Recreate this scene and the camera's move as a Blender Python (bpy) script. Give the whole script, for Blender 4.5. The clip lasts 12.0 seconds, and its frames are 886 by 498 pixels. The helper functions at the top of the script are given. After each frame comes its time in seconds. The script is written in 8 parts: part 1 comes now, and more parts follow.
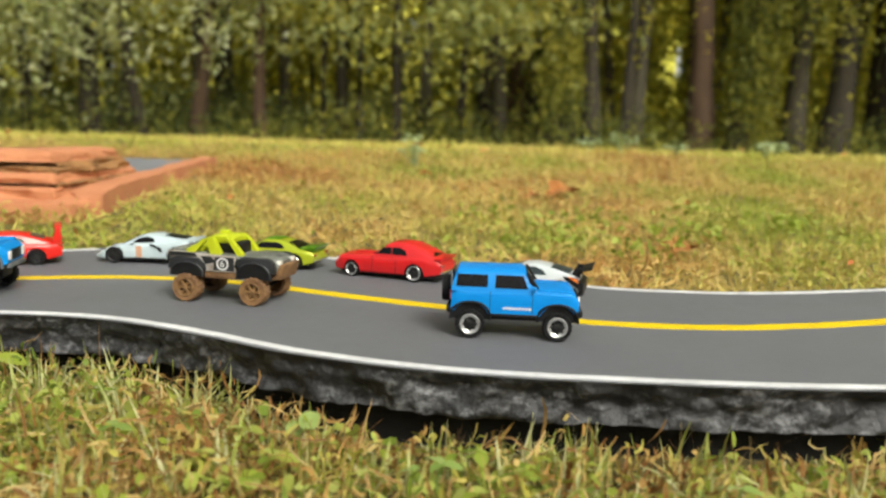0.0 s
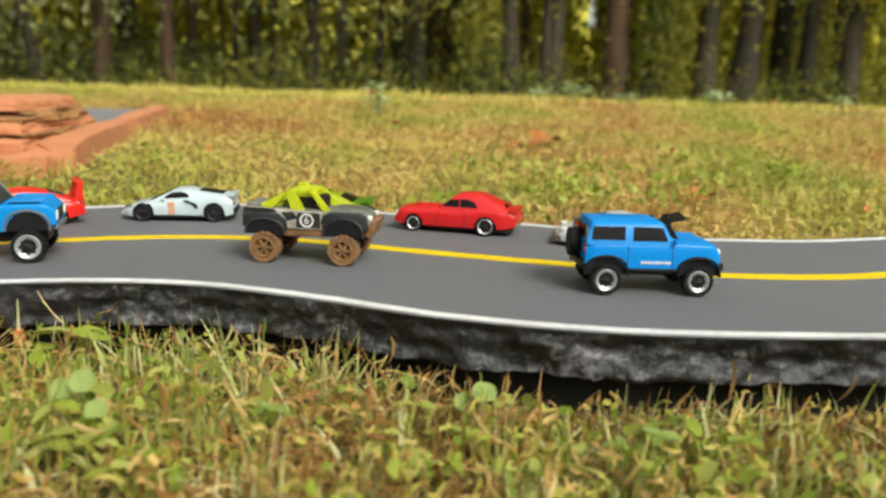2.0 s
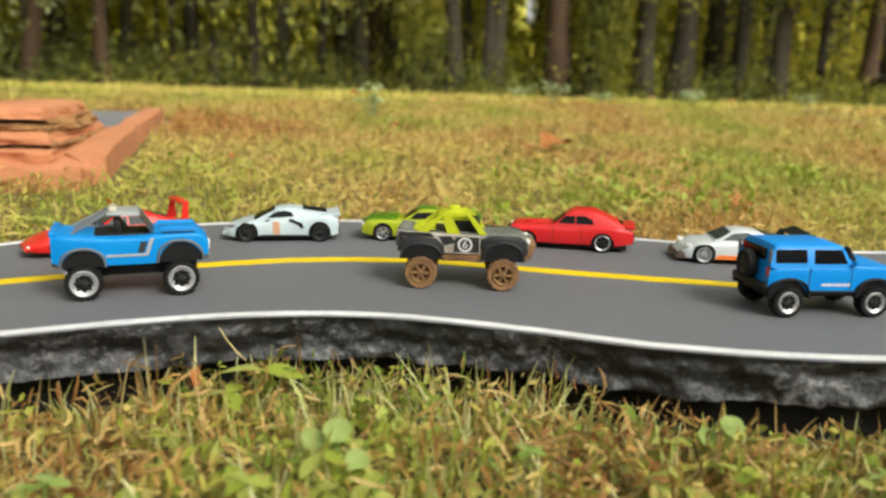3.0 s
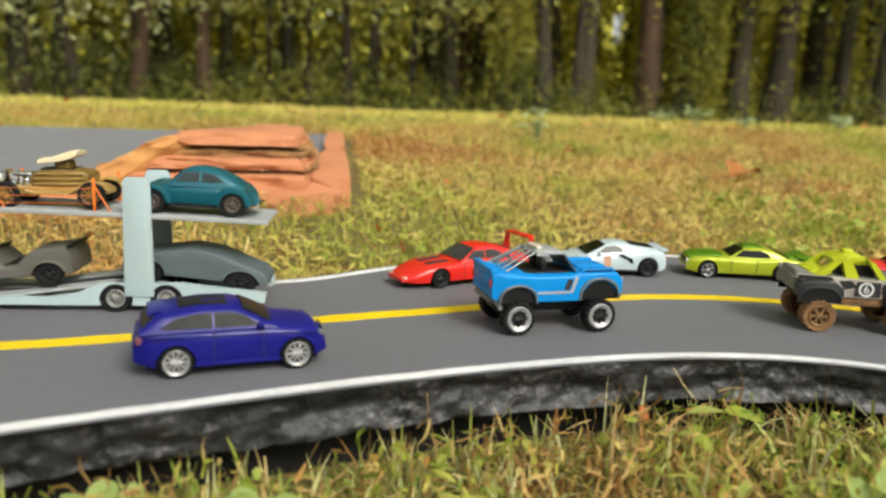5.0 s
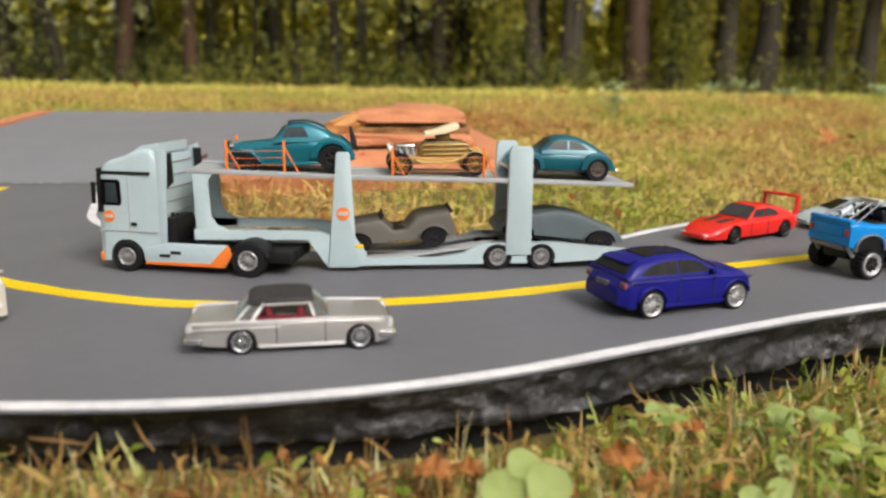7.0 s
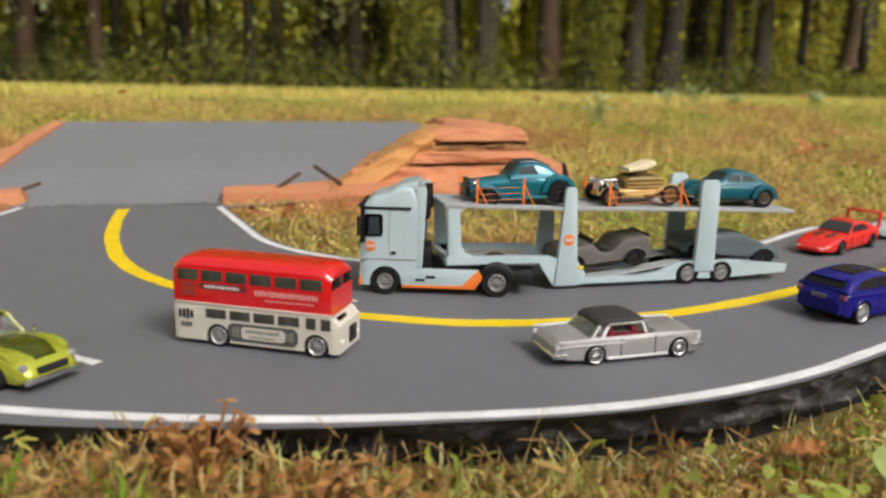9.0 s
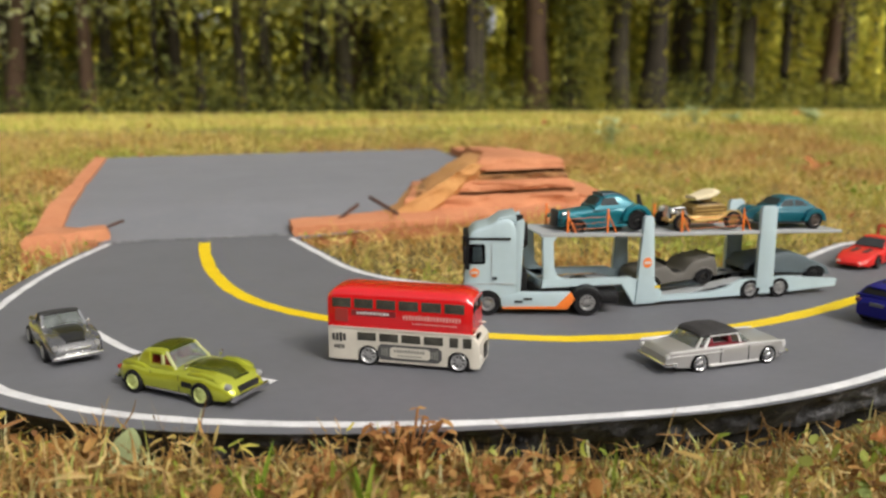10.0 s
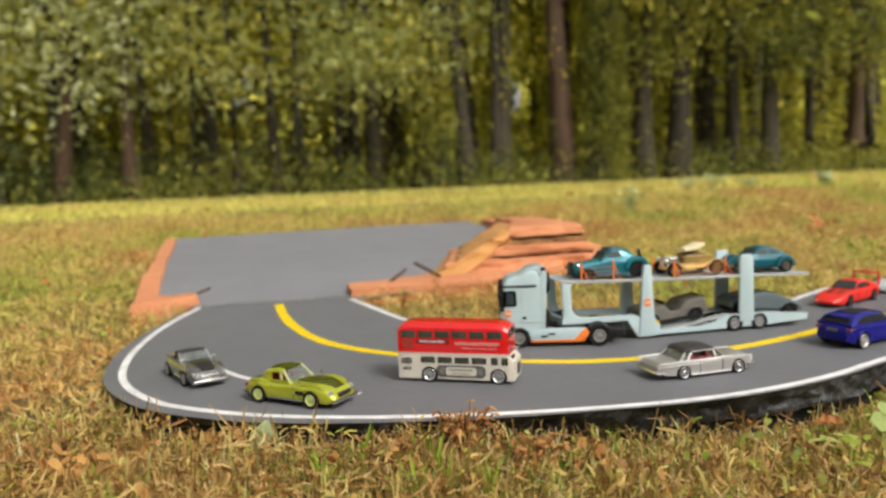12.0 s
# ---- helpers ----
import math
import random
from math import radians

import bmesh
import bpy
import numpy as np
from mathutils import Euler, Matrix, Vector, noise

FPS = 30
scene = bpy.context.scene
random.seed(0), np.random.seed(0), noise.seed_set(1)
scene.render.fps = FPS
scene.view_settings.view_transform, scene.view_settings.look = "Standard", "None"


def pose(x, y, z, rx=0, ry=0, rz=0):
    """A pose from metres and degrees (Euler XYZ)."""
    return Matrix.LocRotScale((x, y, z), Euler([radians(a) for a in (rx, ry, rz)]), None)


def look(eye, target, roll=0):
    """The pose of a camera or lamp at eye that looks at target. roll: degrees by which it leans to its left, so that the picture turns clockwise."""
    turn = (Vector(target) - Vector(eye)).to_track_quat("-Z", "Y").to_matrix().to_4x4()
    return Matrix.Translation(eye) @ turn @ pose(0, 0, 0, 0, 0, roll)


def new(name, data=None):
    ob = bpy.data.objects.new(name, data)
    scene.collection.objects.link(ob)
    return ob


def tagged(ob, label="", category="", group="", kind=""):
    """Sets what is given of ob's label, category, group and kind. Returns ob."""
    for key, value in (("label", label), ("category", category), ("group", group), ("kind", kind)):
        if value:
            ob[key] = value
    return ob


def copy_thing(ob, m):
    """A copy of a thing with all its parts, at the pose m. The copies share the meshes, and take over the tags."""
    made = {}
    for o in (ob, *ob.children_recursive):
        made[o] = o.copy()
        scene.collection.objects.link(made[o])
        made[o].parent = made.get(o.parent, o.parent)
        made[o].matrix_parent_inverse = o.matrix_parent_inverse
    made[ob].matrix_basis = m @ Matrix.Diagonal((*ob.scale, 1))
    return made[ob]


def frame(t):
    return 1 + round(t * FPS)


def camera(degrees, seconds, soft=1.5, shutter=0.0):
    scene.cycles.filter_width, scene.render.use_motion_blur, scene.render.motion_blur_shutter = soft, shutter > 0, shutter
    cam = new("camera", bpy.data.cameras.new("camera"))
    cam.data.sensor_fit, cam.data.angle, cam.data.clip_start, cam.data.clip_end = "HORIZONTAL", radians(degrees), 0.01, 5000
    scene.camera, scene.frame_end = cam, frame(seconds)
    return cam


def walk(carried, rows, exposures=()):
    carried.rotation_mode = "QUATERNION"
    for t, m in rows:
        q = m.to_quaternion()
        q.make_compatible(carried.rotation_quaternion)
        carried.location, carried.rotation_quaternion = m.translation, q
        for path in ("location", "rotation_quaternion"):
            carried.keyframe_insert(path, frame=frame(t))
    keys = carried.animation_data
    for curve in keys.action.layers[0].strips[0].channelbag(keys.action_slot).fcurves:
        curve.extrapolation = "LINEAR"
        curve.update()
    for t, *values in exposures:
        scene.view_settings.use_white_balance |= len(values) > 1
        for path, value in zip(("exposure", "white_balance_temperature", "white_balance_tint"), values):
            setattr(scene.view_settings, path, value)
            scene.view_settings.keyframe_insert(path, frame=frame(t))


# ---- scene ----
cam = camera(59.0, 12.0, soft=2.5)
cam.data.dof.use_dof, cam.data.dof.focus_distance, cam.data.dof.aperture_fstop = True, 0.42, 9.6
METRES, EYE, TILT, LEAN, TURN = 1.0, 0.137, -8.3, -1.65, 0.0
ROWS = [
    (0.0, 0.0, 0.0, 0.0, 0.0, 0.0, -0.0),
    (0.5, -0.0026, -0.0006, 0.0026, -0.67, -0.51, 0.05),
    (1.0, -0.0184, 0.0049, 0.0015, -1.9, -1.3, 0.23),
    (1.5, -0.0471, 0.0182, -0.001, -3.52, -2.31, 0.42),
    (2.0, -0.097, 0.0376, 0.0007, -6.18, -3.56, 0.85),
    (2.5, -0.1486, 0.0535, 0.0119, -8.96, -3.98, 1.26),
    (3.0, -0.2037, 0.0617, 0.017, -10.65, -4.06, 1.41),
    (3.2, -0.2225, 0.0640, 0.0165, -10.87, -3.9, 1.3),
    (4.8, -0.3425, 0.0735, 0.0313, -5.6, -2.85, 0.45),
    (5.0, -0.363, 0.0742, 0.0304, -5.08, -2.68, 0.25),
    (5.5, -0.4058, 0.0661, 0.0292, -3.84, -2.73, 0.29),
    (6.0, -0.4596, 0.0591, 0.0263, -3.69, -3.06, 0.6),
    (6.5, -0.5073, 0.0584, 0.0231, -4.71, -3.54, 1.06),
    (7.0, -0.5599, 0.054, 0.0253, -6.5, -4.2, 1.7),
    (7.2, -0.5839, 0.0551, 0.0285, -7.4, -4.35, 2.0),
    (8.8, -0.7283, 0.0275, 0.0508, -12.79, -4.84, 2.22),
    (9.0, -0.7418, 0.0215, 0.0518, -13.13, -4.78, 2.27),
    (9.5, -0.7804, 0.0082, 0.0589, -13.73, -4.12, 2.92),
    (10.0, -0.8197, -0.0156, 0.0638, -14.0, -3.37, 3.71),
    (10.5, -0.8517, -0.0451, 0.0626, -13.83, -2.36, 4.51),
    (11.0, -0.8662, -0.0785, 0.0607, -13.29, -1.28, 5.21),
    (11.5, -0.8669, -0.114, 0.0573, -12.33, 0.69, 5.53),
    (12.0, -0.8587, -0.1436, 0.0505, -11.69, 2.24, 5.51),
]
walk(cam, [(t, pose(0, 0, EYE, TILT, LEAN, TURN) @ pose(METRES * x, METRES * y, METRES * z, 90 + pitch, roll, yaw)) for t, x, y, z, yaw, pitch, roll in ROWS],
     exposures=[(0.0, 0.19, 6850, 4), (5.2, 0.15, 6850, 5), (6.2, 0.10, 6800, 11), (7.2, 0.09, 6750, 13), (9.0, -0.04, 6700, 12), (10.5, 0.0, 6750, 10), (12.0, 0.13, 6850, 9)])

# ---- world, sun, exposure ----
world = bpy.data.worlds.new("overcast_sky")
scene.world = world
world.use_nodes = True
wn, wl = world.node_tree.nodes, world.node_tree.links
sky = wn.new("ShaderNodeTexSky")
sky.sky_type, sky.sun_disc = "NISHITA", False
sky.sun_elevation, sky.sun_rotation = radians(44), radians(150)
sky.air_density, sky.dust_density, sky.ozone_density = 1.0, 4.0, 1.0
soft_sky = wn.new("ShaderNodeHueSaturation")
soft_sky.inputs["Saturation"].default_value = 0.15
wl.new(sky.outputs["Color"], soft_sky.inputs["Color"])
wl.new(soft_sky.outputs["Color"], wn["Background"].inputs["Color"])
wn["Background"].inputs["Strength"].default_value = 0.17
sun_data = bpy.data.lights.new("sun", "SUN")
sun_data.energy, sun_data.angle, sun_data.color = 2.3, radians(22), (1.0, 0.95, 0.87)
sun = new("sun", sun_data)
sun.matrix_world = look((2.2, -3.6, 4.2), (0, 0.3, 0))


# ---- materials ----
def mat(name, col, col2=None, rough=0.5, metal=0.0, coat=0.0, scale=300.0, bump=0.0, bscale=None, alpha=0.0, contrast=0.3, spec=0.5):
    """A surface whose colour wanders between two tones at two scales, with fine relief."""
    m = bpy.data.materials.new(name)
    m.use_nodes = True
    n, l = m.node_tree.nodes, m.node_tree.links
    b = n["Principled BSDF"]
    b.inputs["Roughness"].default_value, b.inputs["Metallic"].default_value = rough, metal
    b.inputs["Coat Weight"].default_value, b.inputs["Coat Roughness"].default_value = coat, 0.12
    b.inputs["Transmission Weight"].default_value = alpha
    b.inputs["Specular IOR Level"].default_value = spec
    co = n.new("ShaderNodeTexCoord")
    big, fine = n.new("ShaderNodeTexNoise"), n.new("ShaderNodeTexNoise")
    big.inputs["Scale"].default_value, fine.inputs["Scale"].default_value = scale, scale * 7.3
    big.inputs["Detail"].default_value = fine.inputs["Detail"].default_value = 4
    mix = n.new("ShaderNodeMath")
    mix.operation = "MULTIPLY_ADD"
    mix.inputs[1].default_value = 0.4
    half = n.new("ShaderNodeMath")
    half.operation = "MULTIPLY"
    half.inputs[1].default_value = 0.6
    l.new(co.outputs["Object"], big.inputs["Vector"])
    l.new(co.outputs["Object"], fine.inputs["Vector"])
    l.new(big.outputs["Fac"], half.inputs[0])
    l.new(fine.outputs["Fac"], mix.inputs[0])
    l.new(half.outputs[0], mix.inputs[2])
    ramp = n.new("ShaderNodeValToRGB")
    ramp.color_ramp.elements[0].position, ramp.color_ramp.elements[1].position = 0.5 - contrast / 2, 0.5 + contrast / 2
    col2 = col2 or tuple(c * 0.82 for c in col)
    ramp.color_ramp.elements[0].color, ramp.color_ramp.elements[1].color = (*col2, 1), (*col, 1)
    l.new(mix.outputs[0], ramp.inputs["Fac"])
    l.new(ramp.outputs["Color"], b.inputs["Base Color"])
    if bump:
        rel = n.new("ShaderNodeBump")
        rel.inputs["Strength"].default_value = 0.6
        rel.inputs["Distance"].default_value = bump
        tex = n.new("ShaderNodeTexNoise")
        tex.inputs["Scale"].default_value = bscale or scale * 3
        tex.inputs["Detail"].default_value = 5
        l.new(co.outputs["Object"], tex.inputs["Vector"])
        l.new(tex.outputs["Fac"], rel.inputs["Height"])
        l.new(rel.outputs["Normal"], b.inputs["Normal"])
    return m


def leafy(name, tones, rough=0.6, patch=3.0, thin=0.25, sweep=1.6, mixed=1.0):
    """Blades and leaves: each island draws its own tone, and the tones drift in patches over the ground."""
    m = bpy.data.materials.new(name)
    m.use_nodes = True
    n, l = m.node_tree.nodes, m.node_tree.links
    b = n["Principled BSDF"]
    b.inputs["Roughness"].default_value = rough
    b.inputs["Specular IOR Level"].default_value = 0.3
    geo = n.new("ShaderNodeNewGeometry")
    tex = n.new("ShaderNodeTexNoise")
    tex.inputs["Scale"].default_value = patch
    tex.inputs["Detail"].default_value = 3
    l.new(geo.outputs["Position"], tex.inputs["Vector"])
    drift = n.new("ShaderNodeMath")
    drift.operation = "MULTIPLY_ADD"
    drift.inputs[1].default_value, drift.inputs[2].default_value = sweep, -sweep / 2
    l.new(tex.outputs["Fac"], drift.inputs[0])
    add = n.new("ShaderNodeMath")
    add.operation = "ADD"
    l.new(drift.outputs[0], add.inputs[0])
    own = n.new("ShaderNodeMath")
    own.operation = "MULTIPLY_ADD"
    own.inputs[1].default_value, own.inputs[2].default_value = mixed, (1 - mixed) / 2
    l.new(geo.outputs["Random Per Island"], own.inputs[0])
    l.new(own.outputs[0], add.inputs[1])
    ramp = n.new("ShaderNodeValToRGB")
    e = ramp.color_ramp.elements
    e[0].position, e[0].color = 0.0, (*tones[0], 1)
    e[1].position, e[1].color = 1.0, (*tones[-1], 1)
    for i, tone in enumerate(tones[1:-1], 1):
        k = e.new(i / (len(tones) - 1))
        k.color = (*tone, 1)
    l.new(add.outputs[0], ramp.inputs["Fac"])
    l.new(ramp.outputs["Color"], b.inputs["Base Color"])
    if thin:
        through_light = n.new("ShaderNodeBsdfTranslucent")
        l.new(ramp.outputs["Color"], through_light.inputs["Color"])
        both = n.new("ShaderNodeMixShader")
        both.inputs[0].default_value = thin
        l.new(b.outputs[0], both.inputs[1])
        l.new(through_light.outputs[0], both.inputs[2])
        l.new(both.outputs[0], n["Material Output"].inputs["Surface"])
    return m


ROAD = mat("grey_road_paint", (0.138, 0.141, 0.156), (0.112, 0.115, 0.127), rough=0.62, scale=18, bump=0.0003, bscale=900, contrast=0.5)
LOT = mat("grey_pad_paint", (0.205, 0.209, 0.232), (0.16, 0.164, 0.182), rough=0.6, scale=14, bump=0.0003, bscale=700, contrast=0.5)
WHITE_LINE = mat("white_line_paint", (0.76, 0.76, 0.77), (0.52, 0.52, 0.53), rough=0.6, scale=45, bump=0.0002, bscale=900)
YELLOW_LINE = mat("yellow_line_paint", (0.8, 0.58, 0.008), (0.7, 0.49, 0.006), rough=0.5, scale=60, bump=0.0002, bscale=900)
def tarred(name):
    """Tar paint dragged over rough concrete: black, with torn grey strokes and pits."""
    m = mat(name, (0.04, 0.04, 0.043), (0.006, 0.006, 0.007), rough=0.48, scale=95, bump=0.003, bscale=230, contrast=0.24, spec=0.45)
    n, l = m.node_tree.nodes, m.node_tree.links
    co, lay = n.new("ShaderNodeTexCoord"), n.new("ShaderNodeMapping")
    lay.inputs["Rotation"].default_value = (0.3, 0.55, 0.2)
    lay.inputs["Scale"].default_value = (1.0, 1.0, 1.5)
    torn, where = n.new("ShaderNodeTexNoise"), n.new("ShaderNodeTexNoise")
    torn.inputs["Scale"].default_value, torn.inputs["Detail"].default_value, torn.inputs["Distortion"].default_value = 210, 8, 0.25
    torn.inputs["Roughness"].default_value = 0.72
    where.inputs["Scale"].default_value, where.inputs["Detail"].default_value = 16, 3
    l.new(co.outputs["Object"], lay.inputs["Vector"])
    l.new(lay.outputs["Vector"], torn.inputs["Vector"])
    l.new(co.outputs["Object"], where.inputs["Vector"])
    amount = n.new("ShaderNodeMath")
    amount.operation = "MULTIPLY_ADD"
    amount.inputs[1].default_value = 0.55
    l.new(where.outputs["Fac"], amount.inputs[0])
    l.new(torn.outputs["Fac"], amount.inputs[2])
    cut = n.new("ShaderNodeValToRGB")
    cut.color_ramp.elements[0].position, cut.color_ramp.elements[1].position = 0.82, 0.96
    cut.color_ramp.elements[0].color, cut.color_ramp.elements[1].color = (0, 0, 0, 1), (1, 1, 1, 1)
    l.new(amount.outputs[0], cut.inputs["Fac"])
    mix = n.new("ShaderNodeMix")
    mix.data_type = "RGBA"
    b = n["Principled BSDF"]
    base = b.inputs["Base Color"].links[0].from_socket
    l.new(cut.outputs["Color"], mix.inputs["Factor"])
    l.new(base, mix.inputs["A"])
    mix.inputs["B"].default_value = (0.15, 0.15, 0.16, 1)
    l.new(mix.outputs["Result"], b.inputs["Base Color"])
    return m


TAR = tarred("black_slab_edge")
GAP_SHADE = mat("painted_gap_shade", (0.01, 0.009, 0.008), (0.006, 0.005, 0.005), rough=0.95, scale=40, bump=0.002)
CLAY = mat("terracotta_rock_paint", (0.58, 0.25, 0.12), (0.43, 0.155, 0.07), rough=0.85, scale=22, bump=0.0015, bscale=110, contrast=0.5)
CLAY_RECESS = mat("recess_brown_rock", (0.42, 0.21, 0.075), (0.17, 0.085, 0.035), rough=0.9, scale=38, bump=0.003, bscale=140, contrast=0.3)
CLAY_TAN = mat("tan_rock_paint", (0.58, 0.3, 0.1), (0.42, 0.19, 0.065), rough=0.88, scale=26, bump=0.002, bscale=120, contrast=0.4)
SOIL = mat("lawn_soil", (0.2, 0.165, 0.045), (0.06, 0.045, 0.016), rough=0.95, scale=5, bump=0.006, bscale=60, contrast=0.5)
BARK = mat("tree_bark", (0.05, 0.039, 0.022), (0.02, 0.016, 0.01), rough=0.9, scale=3.5, bump=0.02, bscale=14, contrast=0.5)
BARK_GREY = mat("grey_tree_bark", (0.082, 0.069, 0.04), (0.033, 0.028, 0.017), rough=0.9, scale=3.5, bump=0.02, bscale=14, contrast=0.5)
BARK_RED = mat("warm_tree_bark", (0.11, 0.064, 0.035), (0.055, 0.032, 0.018), rough=0.9, scale=3.5, bump=0.02, bscale=14, contrast=0.5)


# ---- shared shapes ----
def finish(name, bm, material, parent=None, label="", unit=1.0, sharp=35):
    if unit != 1.0:
        bmesh.ops.scale(bm, vec=(unit, unit, unit), verts=bm.verts)
    bmesh.ops.recalc_face_normals(bm, faces=bm.faces)
    me = bpy.data.meshes.new(name)
    bm.to_mesh(me)
    bm.free()
    me.materials.append(material)
    me.polygons.foreach_set("use_smooth", [True] * len(me.polygons))
    me.set_sharp_from_angle(angle=radians(sharp))
    ob = new(name, me)
    ob.parent = parent
    if label:
        ob["label"] = label
    return ob


def part(name, bm, material, parent, label=""):
    """One mesh of a thing, its shape given in millimetres."""
    return finish(name, bm, material, parent, label, 0.001)


def thing(name, label, category, group=""):
    return tagged(new(name), label, category, group)


def block(bm, c, s, bevel=0.0, taper=1.0, lean=0.0):
    """A box at c of size s; its top may be smaller (taper) and shifted in x (lean)."""
    made = bmesh.ops.create_cube(bm, size=1.0)["verts"]
    for v in made:
        k = taper if v.co.z > 0 else 1.0
        v.co = Vector((c[0] + v.co.x * s[0] * k + (lean if v.co.z > 0 else 0), c[1] + v.co.y * s[1] * k, c[2] + v.co.z * s[2]))
    if bevel:
        edges = list({e for v in made for e in v.link_edges})
        bmesh.ops.bevel(bm, geom=edges, offset=bevel, segments=2, affect="EDGES", profile=0.5)


def prism(bm, pts, y0, y1, bevel=0.0):
    """A side outline (x, z) drawn out from y0 to y1."""
    a = [bm.verts.new((x, y0, z)) for x, z in pts]
    b = [bm.verts.new((x, y1, z)) for x, z in pts]
    n = len(pts)
    faces = [bm.faces.new(a), bm.faces.new(b[::-1])]
    for i in range(n):
        faces.append(bm.faces.new((a[i], b[i], b[(i + 1) % n], a[(i + 1) % n])))
    bmesh.ops.recalc_face_normals(bm, faces=faces)
    if bevel:
        edges = list({e for f in faces[:2] for e in f.edges})
        bmesh.ops.bevel(bm, geom=edges, offset=bevel, segments=2, affect="EDGES", profile=0.5)


def rod(bm, a, b, r, n=6):
    a, b = Vector(a), Vector(b)
    d = (b - a)
    turn = d.to_track_quat("Z", "Y").to_matrix()
    ring = [turn @ Vector((r * math.cos(2 * math.pi * i / n), r * math.sin(2 * math.pi * i / n), 0)) for i in range(n)]
    lo, hi = [bm.verts.new(a + v) for v in ring], [bm.verts.new(b + v) for v in ring]
    for i in range(n):
        bm.faces.new((lo[i], lo[(i + 1) % n], hi[(i + 1) % n], hi[i]))
    bm.faces.new(lo[::-1])
    bm.faces.new(hi)


def lathe(bm, prof, n=20, c=(0, 0, 0)):
    """Turns (radius, y) round the y axis."""
    rings = []
    for r, y in prof:
        if r < 1e-6:
            rings.append([bm.verts.new((c[0], c[1] + y, c[2]))])
        else:
            rings.append([bm.verts.new((c[0] + r * math.cos(2 * math.pi * i / n), c[1] + y, c[2] + r * math.sin(2 * math.pi * i / n))) for i in range(n)])
    for p, q in zip(rings, rings[1:]):
        for i in range(n):
            j = (i + 1) % n
            if len(p) == 1 and len(q) > 1:
                bm.faces.new((p[0], q[j], q[i]))
            elif len(q) == 1 and len(p) > 1:
                bm.faces.new((p[i], p[j], q[0]))
            elif len(p) > 1:
                bm.faces.new((p[i], p[j], q[j], q[i]))


def spline(pts, step):
    """A smooth line through the points, in even steps."""
    p = [Vector(q) for q in pts]
    p = [2 * p[0] - p[1], *p, 2 * p[-1] - p[-2]]
    out = []
    for i in range(1, len(p) - 2):
        n = max(2, int((p[i + 1] - p[i]).length / step))
        for k in range(n):
            t = k / n
            out.append(0.5 * (2 * p[i] + (p[i + 1] - p[i - 1]) * t + (2 * p[i - 1] - 5 * p[i] + 4 * p[i + 1] - p[i + 2]) * t * t
                              + (3 * p[i] - p[i - 1] - 3 * p[i + 1] + p[i + 2]) * t ** 3))
    out.append(p[-2])
    return out


def sideways(line, i):
    d = (line[min(i + 1, len(line) - 1)] - line[max(i - 1, 0)]).normalized()
    return Vector((-d.y, d.x))


# ---- ground ----
def heights(x, y):
    """The lawn under places (arrays): low by the near edge of the road, rising behind it to a crest, then falling to the woods."""
    def ease(a, b, v):
        t = np.clip((v - a) / (b - a), 0, 1)
        return t * t * (3 - 2 * t)
    back = np.interp(y, (0.42, 0.8, 1.2, 1.45, 1.6, 1.8, 1.95, 2.15, 2.6, 3.2, 4.2, 12.0, 30.0), (0.0, 0.016, 0.040, 0.059, 0.073, 0.091, 0.0995, 0.1, 0.092, 0.08, 0.058, -0.078, -0.14))
    left = 0.020 * ease(0.35, 0.9, -x) * (1 - ease(0.4, 0.75, y))
    ripple = 0.0025 * (1 - ease(1.2, 1.9, y)) * np.sin(x * 21 + 1.3 * np.sin(y * 17)) * np.sin(y * 23 + np.sin(x * 13))
    bank = 0.013 * ease(0.12, 0.38, -x) * (1 - ease(1.05, 1.3, -x)) * ease(0.68, 0.86, y) * (1 - ease(1.2, 1.5, y))
    return back + left + ripple + bank


def ground_z(x, y):
    return float(heights(np.array([x]), np.array([y]))[0])


def build_ground():
    def steps(lo, hi, n):
        core = [lo + (hi - lo) * i / n for i in range(n + 1)]
        tail = [0.3, 0.8, 1.6, 3, 5, 8, 12, 18, 28, 45, 80, 150, 300]
        return [lo - t for t in reversed(tail)] + core + [hi + t for t in tail]
    xs, ys = steps(-3.3, 3.5, 150), steps(-0.3, 4.6, 110)
    bm = bmesh.new()
    grid = [[bm.verts.new((x, y, ground_z(x, y))) for x in xs] for y in ys]
    for r0, r1 in zip(grid, grid[1:]):
        for i in range(len(xs) - 1):
            bm.faces.new((r0[i], r0[i + 1], r1[i + 1], r1[i]))
    ob = finish("ground", bm, SOIL)
    tagged(ob, "patchy autumn lawn soil under yellowing grass", "ground", kind="structure")


build_ground()

